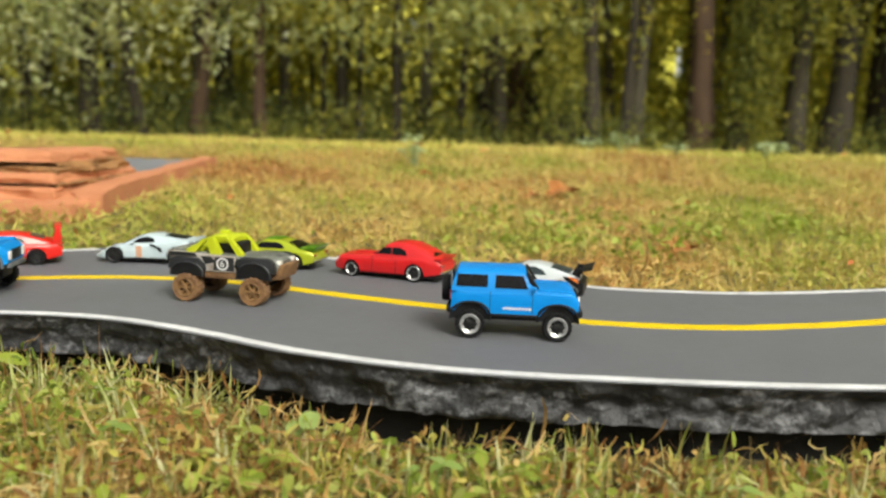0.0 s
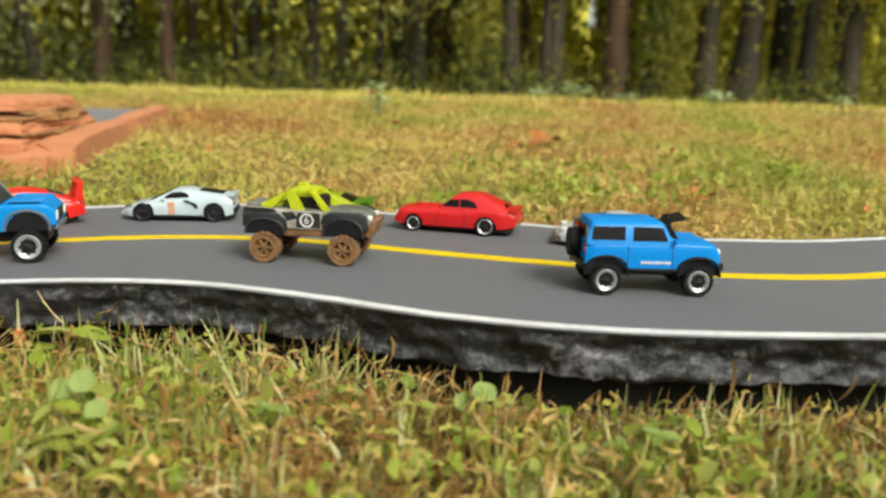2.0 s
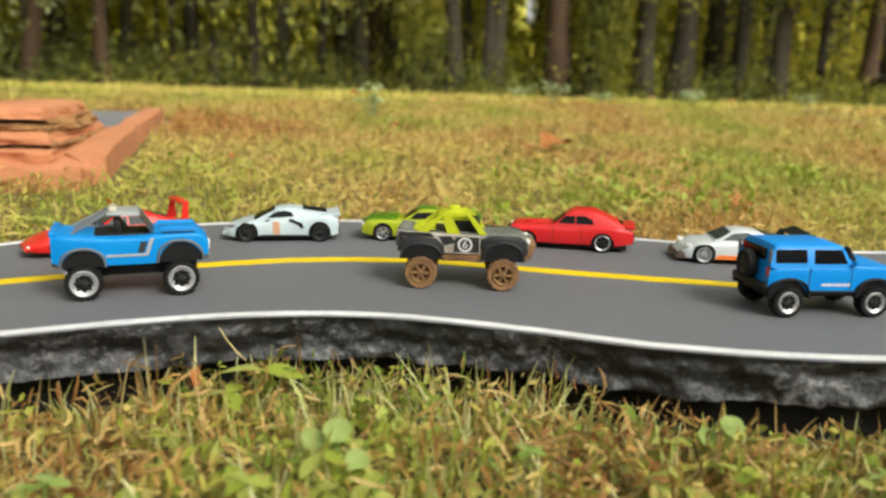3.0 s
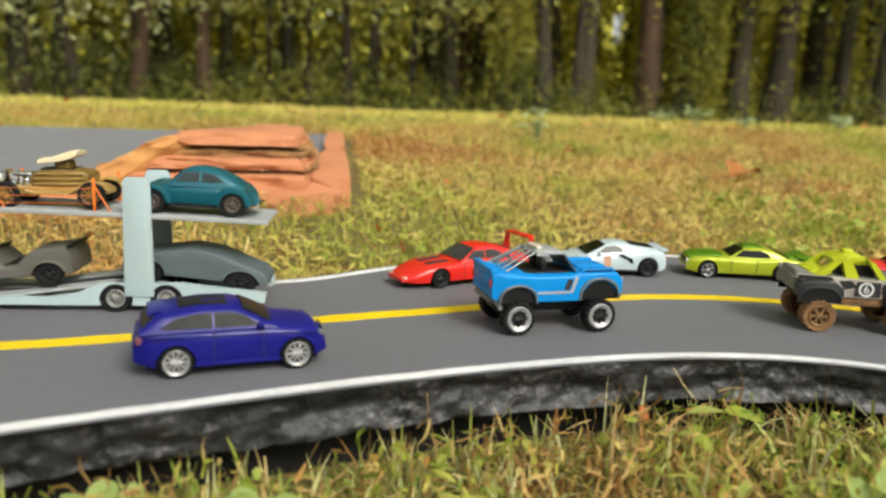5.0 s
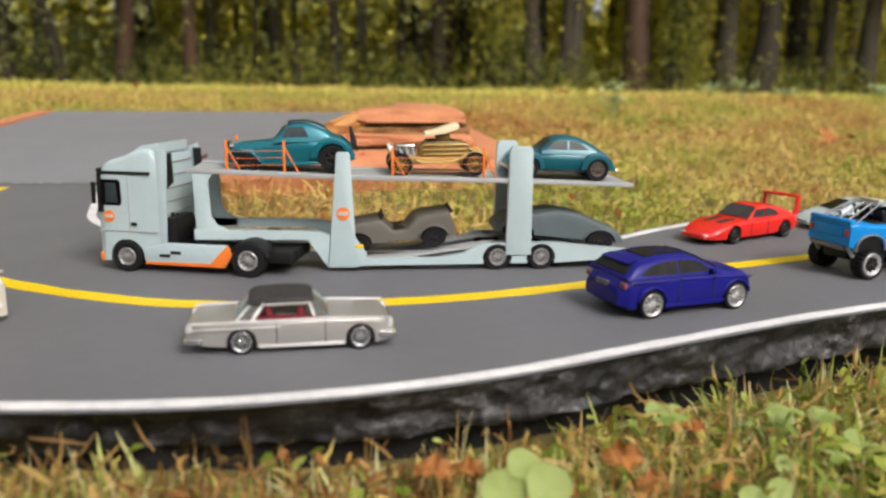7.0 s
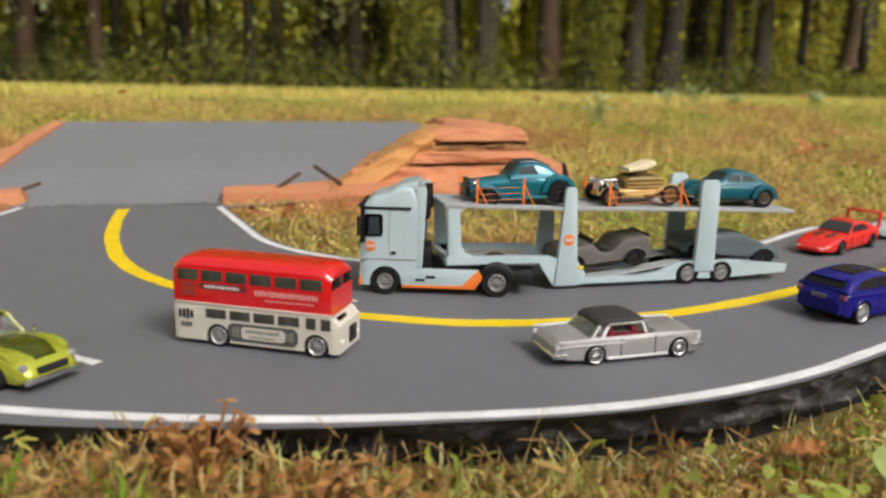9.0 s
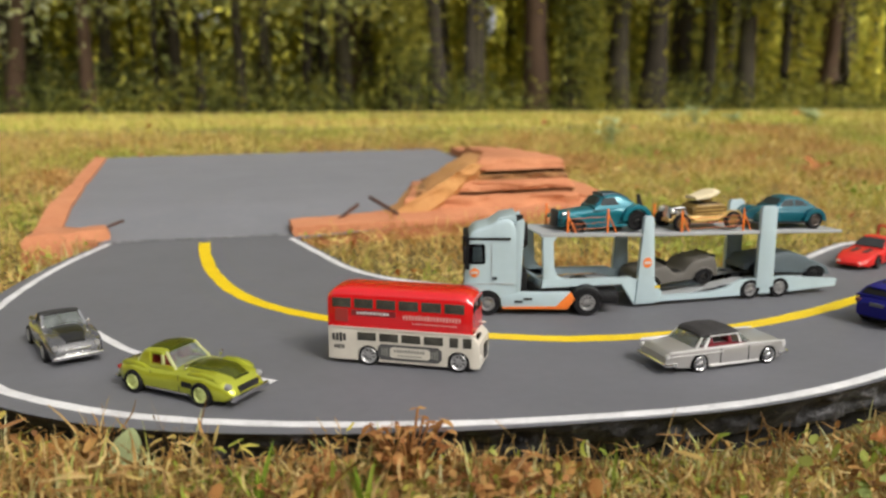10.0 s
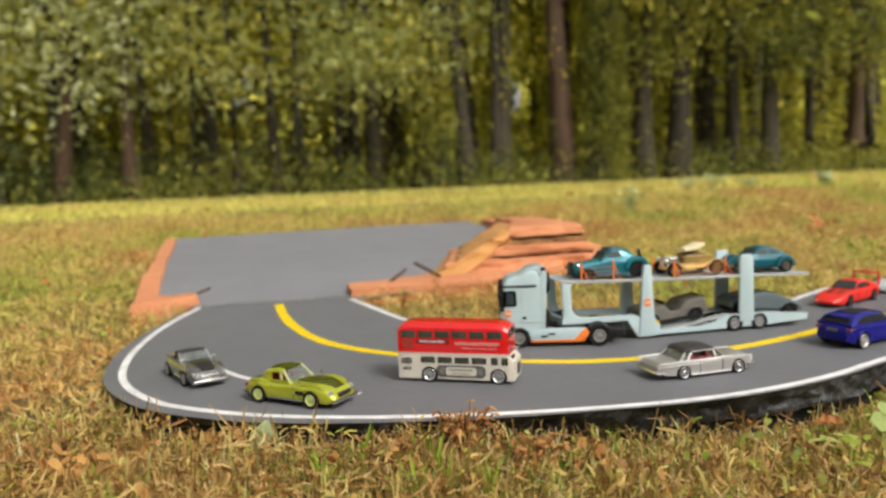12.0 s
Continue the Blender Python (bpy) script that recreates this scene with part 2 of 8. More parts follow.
# ---- the model road ----
ROAD_Z = 0.04
NEAR = [(0.75, 0.47), (0.5, 0.375), (0.3, 0.325), (0.185, 0.309), (0.09, 0.309), (0.007, 0.317), (-0.06, 0.338), (-0.11, 0.365),
        (-0.165, 0.389), (-0.22, 0.395), (-0.28, 0.386), (-0.36, 0.363), (-0.44, 0.333), (-0.52, 0.303), (-0.6, 0.289), (-0.687, 0.293),
        (-0.772, 0.308), (-0.85, 0.333), (-0.905, 0.364), (-0.946, 0.403), (-0.974, 0.463), (-0.984, 0.54), (-0.98, 0.63), (-0.968, 0.71), (-0.949, 0.79)]
MIDDLE = [(0.7, 0.6), (0.45, 0.49), (0.3, 0.447), (0.22, 0.42), (0.15, 0.405), (0.08, 0.409), (0.0, 0.437), (-0.07, 0.466), (-0.13, 0.491),
          (-0.19, 0.499), (-0.25, 0.489), (-0.31, 0.469), (-0.38, 0.446), (-0.46, 0.415), (-0.53, 0.397), (-0.6, 0.394), (-0.66, 0.406),
          (-0.73, 0.444), (-0.79, 0.495), (-0.825, 0.55), (-0.845, 0.62), (-0.856, 0.7), (-0.86, 0.774)]
FAR = [(0.65, 0.7), (0.42, 0.575), (0.31, 0.531), (0.21, 0.504), (0.15, 0.502), (0.1, 0.51), (0.02, 0.553), (-0.07, 0.592), (-0.13, 0.617),
       (-0.18, 0.625), (-0.24, 0.617), (-0.28, 0.605), (-0.35, 0.562), (-0.41, 0.522), (-0.5, 0.503), (-0.58, 0.505), (-0.65, 0.53),
       (-0.704, 0.567), (-0.737, 0.615), (-0.757, 0.69), (-0.777, 0.776)]


def edge_of(line, way, margin):
    pts = spline(line, 0.003)
    return [p + sideways(pts, i) * way * margin(i / len(pts)) for i, p in enumerate(pts)]


near_edge = edge_of(NEAR, 1, lambda t: 0.0055 + 0.0075 * max(0, min(1, (t - 0.68) / 0.1)) * (1 - max(0, min(1, (t - 0.9) / 0.1))))
far_edge = edge_of(FAR, -1, lambda t: 0.006)


def build_slab():
    slab = thing("model_road", "curving grey-painted model road slab on the lawn", "model road")
    slab["kind"] = "structure"
    rim = near_edge + [Vector((-0.945, 0.83)), Vector((-0.78, 0.825))] + far_edge[::-1]
    bm = bmesh.new()
    bm.faces.new([bm.verts.new((p.x, p.y, ROAD_Z)) for p in rim])
    bmesh.ops.triangulate(bm, faces=bm.faces)
    part_ob = finish("road_surface", bm, ROAD, slab, "smooth grey-painted road surface")
    # the rough, tarred sides: a lip under the white line, lumps, and an uneven lower edge
    for name, line, out in (("near_side", near_edge, 1), ("far_side", far_edge, -1)):
        bm = bmesh.new()
        rows = []
        levels = 12
        for i, p in enumerate(line):
            n = sideways(line, i) * out
            low = 0.0208 + 0.0025 * noise.noise(Vector((p.x * 14, p.y * 14, 3.0)))
            col = []
            for k in range(levels + 1):
                t = k / levels
                z = ROAD_Z - 0.0002 + (low - ROAD_Z) * t
                lump = 0.005 * noise.noise(Vector((p.x * 48, p.y * 48, z * 80))) + 0.0032 * noise.noise(Vector((p.x * 130, p.y * 130, z * 190)))
                push = lump * min(1, t * 4) - 0.002 * math.sin(math.pi * t) - (0.003 + 0.011 * max(0, min(1, (-p.x - 0.47) / 0.1))) * t
                q = p + n * (push + 0.0004)
                col.append(bm.verts.new((q.x, q.y, z)))
            q = p - n * 0.03
            col.append(bm.verts.new((q.x, q.y, low + 0.002)))
            rows.append(col)
        for a, b in zip(rows, rows[1:]):
            for k in range(levels + 1):
                bm.faces.new((a[k], b[k], b[k + 1], a[k + 1]))
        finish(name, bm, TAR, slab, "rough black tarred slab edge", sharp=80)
    # near-black sheet set under the slab; the gap's shade put into its colour
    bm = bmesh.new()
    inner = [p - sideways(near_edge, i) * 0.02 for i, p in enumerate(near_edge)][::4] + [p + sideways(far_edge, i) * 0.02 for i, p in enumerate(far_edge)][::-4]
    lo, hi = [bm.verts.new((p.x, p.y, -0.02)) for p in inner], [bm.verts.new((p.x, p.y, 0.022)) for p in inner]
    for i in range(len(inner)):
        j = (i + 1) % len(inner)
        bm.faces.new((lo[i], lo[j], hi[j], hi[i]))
    finish("footing", bm, GAP_SHADE, slab, "near-black sheet for the shade in the gap under the slab")
    return slab


road_slab = build_slab()


def stripe(name, pts, width, material, label, z=ROAD_Z, a=0.0, b=1.0):
    """A painted band with slightly ragged sides."""
    line = spline(pts, 0.004)
    line = line[int(a * len(line)):int(b * len(line))]
    bm = bmesh.new()
    rows = []
    for i, p in enumerate(line):
        n = sideways(line, i)
        w0 = width / 2 * (1 + 0.16 * noise.noise(Vector((p.x * 60, p.y * 60, 1.0))))
        w1 = width / 2 * (1 + 0.16 * noise.noise(Vector((p.x * 60, p.y * 60, 9.0))))
        l, r = p + n * w0, p - n * w1
        rows.append([bm.verts.new((l.x, l.y, z - 0.0005)), bm.verts.new((l.x, l.y, z + 0.0003)), bm.verts.new((r.x, r.y, z + 0.0003)), bm.verts.new((r.x, r.y, z - 0.0005))])
    for p, q in zip(rows, rows[1:]):
        for k in range(3):
            bm.faces.new((p[k], q[k], q[k + 1], p[k + 1]))
    ob = finish(name, bm, material, road_slab, label)
    return ob


stripe("edge_line", NEAR, 0.0056, WHITE_LINE, "white painted edge line")
stripe("edge_line", FAR, 0.0058, WHITE_LINE, "white painted edge line")
stripe("centre_line", MIDDLE, 0.0105, YELLOW_LINE, "yellow painted centre line")
stripe("bay_line", [(-0.919, 0.497), (-0.903, 0.468), (-0.884, 0.438), (-0.85, 0.403), (-0.811, 0.371)], 0.005, WHITE_LINE, "white painted bay line")


stripe("joint", [(-0.944, 0.792), (-0.9, 0.7955), (-0.86, 0.7935), (-0.815, 0.7965), (-0.777, 0.7945)], 0.0022, mat("chipped_joint", (0.34, 0.34, 0.35), (0.07, 0.07, 0.075), rough=0.8, scale=150, contrast=0.25), "chipped pale joint between road and pad", z=ROAD_Z + 0.0012)


# ---- the raised pad with its clay kerb and rock stack ----
def lot_z(y):
    t = min(1, max(0, (y - 0.80) / 0.16))
    return ROAD_Z + 0.0005 + 0.024 * t * t * (3 - 2 * t) * 0.55 + 0.024 * max(0, (y - 0.86)) / 0.64


def lump_shell(name, foot, z0, z1, material, parent, label="", inset=0.006, rough=0.004, seed=0.0, step=0.006):
    """A rock slab: an outline with a wavering, slightly leaning rim, capped."""
    pts = []
    n = len(foot)
    for i in range(n):
        a, b = Vector(foot[i]), Vector(foot[(i + 1) % n])
        k = max(1, int((b - a).length / step))
        pts += [a.lerp(b, j / k) for j in range(k)]
    mid = sum(pts, Vector((0, 0))) / len(pts)
    bm = bmesh.new()
    rows = []
    layers = 6
    for k in range(layers + 1):
        t = k / layers
        row = []
        for p in pts:
            d = (p - mid).normalized()
            w = rough * (noise.noise(Vector((p.x * 25, p.y * 25, t * 1.5 + seed))) + 0.6 * noise.noise(Vector((p.x * 80, p.y * 80, t * 4 + seed))))
            roundness = 0.004 * max(0, t - 0.8) / 0.2
            q = p + d * (w - inset * t - roundness)
            zz0 = z0(q.y) if callable(z0) else z0
            zz1 = z1(q.y) if callable(z1) else z1
            row.append(bm.verts.new((q.x, q.y, zz0 + (zz1 - zz0) * t + (0.0018 * noise.noise(Vector((p.x * 40, p.y * 40, seed))) if t > 0.5 else 0))))
        rows.append(row)
    m = len(pts)
    for a, b in zip(rows, rows[1:]):
        for i in range(m):
            j = (i + 1) % m
            bm.faces.new((a[i], a[j], b[j], b[i]))
    bmesh.ops.triangulate(bm, faces=[bm.faces.new(rows[-1])])
    return finish(name, bm, material, parent, label, sharp=55)


def build_pad():
    pad = thing("model_pad", "raised grey model parking pad edged in terracotta clay", "model pad")
    pad["kind"] = "structure"
    bm = bmesh.new()
    rows = []
    for j in range(33):
        y = 0.785 + 0.665 * j / 32
        t = j / 32
        xl, xr = -0.945 - 0.078 * min(1, t * 10) - 0.03 * t, -0.775 + 0.36 * min(1, t * 10) - 0.03 * t
        rows.append([bm.verts.new((xl + (xr - xl) * i / 24, y + 0.1 * (i / 24) * t, lot_z(y) - 0.003 * max(0, (0.8 - y) / 0.015) + 0.0006 * noise.noise(Vector((i * 0.7, j * 0.9, 2))))) for i in range(25)])
    for a, b in zip(rows, rows[1:]):
        for i in range(24):
            bm.faces.new((a[i], a[i + 1], b[i + 1], b[i]))
    finish("pad_surface", bm, LOT, pad, "grey-painted pad sloping up")
    top = lambda lift: (lambda y: lot_z(y) + lift)
    lump_shell("kerb", [(-1.024, 0.79), (-0.998, 0.80), (-1.043, 1.43), (-1.062, 1.43)], 0.012, top(0.004), CLAY, pad, "terracotta clay kerb", 0.003, 0.0025, 1.0)
    lump_shell("kerb", [(-1.025, 0.775), (-0.985, 0.775), (-0.948, 0.81), (-0.95, 0.835), (-1.02, 0.84)], 0.012, 0.052, CLAY, pad, "terracotta clay kerb end", 0.003, 0.003, 2.0)
    lump_shell("kerb", [(-0.77, 0.795), (-0.402, 0.848), (-0.393, 0.885), (-0.42, 0.92), (-0.77, 0.835)], 0.026, top(0.008), CLAY, pad, "terracotta clay kerb", -0.007, 0.004, 3.0)
    lump_shell("kerb", [(-0.4, 0.862), (-0.383, 0.88), (-0.411, 1.44), (-0.438, 1.44), (-0.425, 0.89)], 0.014, top(0.010), CLAY, pad, "terracotta clay kerb", 0.004, 0.004, 4.0)
    stack = thing("rock_stack", "stacked terracotta and tan model rock ledges on the pad", "model rock")
    # the recessed bands take a darker brown than the ledges
    ledges = ((0.052, 0.066, -0.648, 0.852, CLAY, "terracotta rock ledge", 0.004), (0.064, 0.0725, -0.628, 0.868, CLAY_RECESS, "darker brown recess", 0.0),
              (0.0705, 0.0815, -0.608, 0.859, CLAY, "terracotta rock ledge", 0.005), (0.0795, 0.0885, -0.585, 0.874, CLAY_RECESS, "darker brown recess", 0.001),
              (0.0865, 0.0955, -0.575, 0.882, CLAY_RECESS, "dark brown recess", 0.003), (0.0935, 0.1065, -0.556, 0.872, CLAY, "terracotta cap ledge", 0.006))
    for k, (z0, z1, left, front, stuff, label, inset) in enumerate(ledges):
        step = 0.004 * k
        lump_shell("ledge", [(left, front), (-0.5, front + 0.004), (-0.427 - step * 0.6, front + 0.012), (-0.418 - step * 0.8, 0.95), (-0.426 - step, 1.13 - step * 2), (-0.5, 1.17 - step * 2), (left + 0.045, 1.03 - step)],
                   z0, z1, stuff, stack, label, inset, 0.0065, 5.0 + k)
    # the smooth flank that slopes down to the pad
    foot = [(-0.668, 0.846), (-0.622, 0.846), (-0.5, 0.95), (-0.5, 1.1), (-0.565, 1.07), (-0.635, 0.98)]
    peak = [(-0.566, 0.866), (-0.548, 0.868), (-0.47, 0.95), (-0.47, 1.1), (-0.51, 1.07), (-0.55, 0.98)]
    bm = bmesh.new()
    rows = []
    for k in range(15):
        t = k / 14
        row = []
        for (ax, ay), (bx, by), (cx, cy), (dx, dy) in zip(foot, peak, foot[1:] + foot[:1], peak[1:] + peak[:1]):
            for j in range(14):
                e = j / 14
                low, high = Vector((ax + (cx - ax) * e, ay + (cy - ay) * e)), Vector((bx + (dx - bx) * e, by + (dy - by) * e))
                q = low.lerp(high, t ** 0.9)
                w = 0.006 * noise.noise(Vector((q.x * 30, q.y * 30, t * 3))) + 0.003 * noise.noise(Vector((q.x * 110, q.y * 110, t * 14))) + 0.006 * ((t * 3.4 + 0.25 * noise.noise(Vector((q.x * 18, q.y * 18, 0)))) % 1 - 0.5) * (1 if q.x > -0.6 else 0.35) - 0.003 * max(0, t - 0.85) / 0.15
                out = (q - Vector((-0.52, 0.97))).normalized()
                q = q + out * w
                row.append(bm.verts.new((q.x, q.y, 0.05 + 0.0515 * t)))
        rows.append(row)
    for a, b in zip(rows, rows[1:]):
        for i in range(len(a)):
            j = (i + 1) % len(a)
            bm.faces.new((a[i], a[j], b[j], b[i]))
    bmesh.ops.triangulate(bm, faces=[bm.faces.new(rows[-1])])
    finish("flank", bm, CLAY_TAN, stack, "tan sloping rock flank", sharp=60)
    dark_wood = mat("charred_twig", (0.12, 0.05, 0.03), (0.03, 0.02, 0.015), rough=0.9, scale=300)
    for a, b, r in (((-0.723, 0.832, 0.049), (-0.699, 0.848, 0.062), 0.0020), ((-0.681, 0.88, 0.0655), (-0.658, 0.835, 0.0525), 0.0022), ((-0.953, 0.815, 0.053), (-0.938, 0.82, 0.058), 0.0016)):
        bm = bmesh.new()
        rod(bm, a, b, r, 7)
        tagged(finish("twig", bm, dark_wood), "short dark broken twig lying on the kerb", "twig")
    return pad


build_pad()


# ---- die-cast vehicles (shapes in millimetres; x ahead, y to the left, z up from the road) ----
RUBBER = mat("tyre_rubber", (0.012, 0.012, 0.013), (0.006, 0.006, 0.007), rough=0.75, scale=300, spec=0.2)
BLACK = mat("black_plastic", (0.011, 0.011, 0.012), (0.006, 0.006, 0.007), rough=0.5, scale=300, spec=0.25)
GLASS = mat("dark_car_window", (0.006, 0.006, 0.007), (0.003, 0.003, 0.004), rough=0.14, coat=0.0, scale=200, spec=0.18)
PALE_GLASS = mat("clear_car_window", (0.62, 0.68, 0.66), (0.55, 0.6, 0.58), rough=0.06, scale=200, alpha=0.88)
BUS_GLASS = mat("bus_window", (0.075, 0.072, 0.06), (0.025, 0.024, 0.02), rough=0.2, scale=140, contrast=0.4)
TINT = mat("tinted_car_window", (0.04, 0.055, 0.06), (0.02, 0.03, 0.034), rough=0.3, scale=200, spec=0.25)
CHROME = mat("chrome_trim", (0.75, 0.75, 0.75), (0.6, 0.6, 0.6), rough=0.22, metal=1.0, scale=300)
RIM = mat("silver_rim", (0.52, 0.52, 0.52), (0.36, 0.36, 0.36), rough=0.35, metal=0.6, scale=300)
DARK_RIM = mat("dark_rim", (0.035, 0.035, 0.037), (0.018, 0.018, 0.018), rough=0.4, metal=0.4, scale=300)
LAMP = mat("clear_lamp_lens", (0.8, 0.8, 0.76), (0.65, 0.65, 0.6), rough=0.15, coat=0.5, scale=300)
TAIL = mat("red_lamp_lens", (0.4, 0.05, 0.04), (0.3, 0.03, 0.03), rough=0.2, coat=0.5, scale=300)
CAR_SMOKE = mat("smoky_car_window", (0.05, 0.05, 0.05), (0.02, 0.02, 0.021), rough=0.22, scale=140, contrast=0.5, spec=0.3)
SMOKE = mat("smoky_plastic", (0.16, 0.17, 0.18), (0.09, 0.095, 0.1), rough=0.35, scale=200)
SEAM = mat("dark_panel_seam", (0.02, 0.02, 0.022), rough=0.6)
INK = mat("dark_print", (0.03, 0.03, 0.03), rough=0.5)
GREY_INK = mat("grey_print", (0.2, 0.2, 0.18), rough=0.5)
PALE_INK = mat("pale_print", (0.75, 0.75, 0.75), rough=0.5)
PINK_INK = mat("pale_pink_print", (0.7, 0.35, 0.33), rough=0.5)
ORANGE = mat("orange_print", (0.8, 0.2, 0.03), (0.7, 0.16, 0.02), rough=0.4, scale=200)


def paint(name, col, metal=0.0, rough=0.32, coat=0.3):
    return mat(name, col, tuple(c * 0.86 for c in col), rough=rough, metal=metal, coat=coat, scale=120, contrast=0.6)


def lerp_line(pts, x):
    if x <= pts[0][0]:
        return pts[0][1]
    for (x0, z0), (x1, z1) in zip(pts, pts[1:]):
        if x <= x1:
            return z0 + (z1 - z0) * (x - x0) / max(1e-6, x1 - x0)
    return pts[-1][1]


def soft_line(pts, x, r=1.6):
    return sum(lerp_line(pts, x + r * k / 2) for k in (-2, -1, 0, 1, 2)) / 5


def hull(bm, top, width, zb, arches=(), n=72, belly=0.0, roll=2.2, soft=1.6, crown=0.6):
    """A car body drawn out along x: top and half width as lines over x, wheel arches (x, z, radius) cut out of its lower edge."""
    x0, x1 = top[0][0], top[-1][0]
    xs = [x0 + (x1 - x0) * i / n for i in range(n + 1)]
    for ax, az, ar in arches:
        xs += [ax + ar * math.cos(math.pi * k / 14) for k in range(15)]
        xs += [ax - ar * 1.001, ax + ar * 1.001]
    xs = sorted(x for x in set(round(v, 4) for v in xs) if x0 <= x <= x1)
    rings = []
    for x in xs:
        zt, w = soft_line(top, x, soft), soft_line(width, x, soft)
        base = lerp_line(zb, x) if isinstance(zb, (list, tuple)) else zb
        low = base
        for ax, az, ar in arches:
            if abs(x - ax) < ar:
                low = max(low, az + math.sqrt(ar * ar - (x - ax) ** 2))
        low = min(low, zt - 0.8)
        mid, span = base + (zt - base) * 0.5, max(1e-3, (zt - base) * 0.5)
        half = []
        r = min(roll, (zt - low) * 0.7)
        for z, cut in ((low, 0.0), (low + (zt - r - low) * 0.33, 0), (low + (zt - r - low) * 0.66, 0), (zt - r, 0), (zt - r * 0.55, 0.25), (zt - r * 0.15, 0.75), (zt, 1.5)):
            y = w * (1 - belly * ((z - mid) / span) ** 2) - cut * r * 0.7
            half.append((y, z))
        ring = [(-y, z) for y, z in half] + [(-w * 0.4, zt + crown * 0.8), (0, zt + crown), (w * 0.4, zt + crown * 0.8)] + [(y, z) for y, z in reversed(half)]
        rings.append([bm.verts.new((x, y, z)) for y, z in ring])
    m = len(rings[0])
    for a, b in zip(rings, rings[1:]):
        for i in range(m):
            j = (i + 1) % m
            bm.faces.new((a[i], a[j], b[j], b[i]))
    bm.faces.new(rings[0])
    bm.faces.new(rings[-1][::-1])


def cabin_y(w0, w1, z0, z1, z):
    return w0 + (w1 - w0) * min(1, max(0, (z - z0) / (z1 - z0)))


def cabin(bm, line, z0, w0, w1, n=30, soft=1.2, roll=1.2):
    """The upper body: its outline over x as (x, z), sides leaning from half width w0 at z0 to w1 at the roof."""
    zr = max(z for _, z in line)
    x0, x1 = line[0][0], line[-1][0]
    rings = []
    for i in range(n + 1):
        x = x0 + (x1 - x0) * i / n
        z = max(z0 + 0.05, soft_line(line, x, soft))
        r = min(roll, (z - z0) * 0.8)
        ring = []
        for zz, cut in ((z0, 0), (z - r, 0), (z - r * 0.4, 0.3), (z, 1.0)):
            ring.append((cabin_y(w0, w1, z0, zr, zz) - cut * r, zz))
        ring = [(-y, q) for y, q in ring] + [(0, z + 0.35)] + [(y, q) for y, q in reversed(ring)]
        rings.append([bm.verts.new((x, y, q)) for y, q in ring])
    m = len(rings[0])
    for a, b in zip(rings, rings[1:]):
        for i in range(m - 1):
            bm.faces.new((a[i], a[i + 1], b[i + 1], b[i]))
    bm.faces.new(rings[0])
    bm.faces.new(rings[-1][::-1])


def side_panel(bm, pts, side, w0, w1, z0, z1, proud=0.25, deep=0.5):
    """A pane on the leaning side of the upper body."""
    outer = [bm.verts.new((x, side * (cabin_y(w0, w1, z0, z1, z) + proud), z)) for x, z in pts]
    inner = [bm.verts.new((x, side * (cabin_y(w0, w1, z0, z1, z) - deep), z)) for x, z in pts]
    n = len(pts)
    bm.faces.new(outer)
    bm.faces.new(inner[::-1])
    for i in range(n):
        bm.faces.new((outer[i], inner[i], inner[(i + 1) % n], outer[(i + 1) % n]))


def cross_pane(bm, a, b, wa, wb, proud=0.35, deep=0.4):
    """A windscreen: between two heights on the centre line, wa and wb its half widths there."""
    d = Vector((b[0] - a[0], b[1] - a[1])).normalized()
    nrm = Vector((-d.y, d.x))
    if nrm.y < 0:
        nrm = -nrm
    rows = []
    for k, lift in ((0, proud), (1, -deep)):
        row = []
        for (x, z), w in ((a, wa), (b, wb)):
            for f, sag in ((-1, -0.35), (0, 0.15), (1, -0.35)):
                row.append(bm.verts.new((x + nrm.x * (lift + sag), f * w, z + nrm.y * (lift + sag))))
        rows.append(row)
    o, i = rows
    for r, flip in ((o, 1), (i, -1)):
        for q in ((0, 1, 4, 3), (1, 2, 5, 4)):
            bm.faces.new([r[v] for v in q[::flip]])
    for p, q in ((0, 1), (1, 2), (2, 5), (5, 4), (4, 3), (3, 0)):
        bm.faces.new((o[p], o[q], i[q], i[p]))


def tyre_mesh(R, w, rr, knobs=0):
    """A tyre; with knobs its tread stands out in staggered blocks."""
    prof = [(rr * 0.96, -w * 0.42), (R * 0.8, -w * 0.5), (R * 0.965, -w * 0.48), (R, -w * 0.36), (R * 1.005, 0), (R, w * 0.36), (R * 0.965, w * 0.48), (R * 0.8, w * 0.5), (rr * 0.96, w * 0.42), (rr * 0.9, w * 0.1), (0, w * 0.1)]
    bm = bmesh.new()
    if not knobs:
        lathe(bm, prof, 28)
        return bm
    n, rings = knobs * 4, []
    prof = [(rr * 0.96, -w * 0.42), (R * 0.82, -w * 0.5), (R * 0.96, -w * 0.49), (R, -w * 0.4), (R, -w * 0.08), (R, w * 0.08), (R, w * 0.4), (R * 0.96, w * 0.49), (R * 0.82, w * 0.5), (rr * 0.96, w * 0.42), (rr * 0.9, w * 0.1)]
    for r, y in prof:
        ring = []
        for i in range(n):
            a = 2 * math.pi * i / n
            up = ((i + (2 if y > 0 else 0)) % 4) < 2
            k = r * (1.0 if up else 0.93) if r > R * 0.9 else r
            ring.append(bm.verts.new((k * math.cos(a), y, k * math.sin(a))))
        rings.append(ring)
    for p, q in zip(rings, rings[1:]):
        for i in range(n):
            j = (i + 1) % n
            bm.faces.new((p[i], p[j], q[j], q[i]))
    bm.faces.new(rings[-1])
    return bm


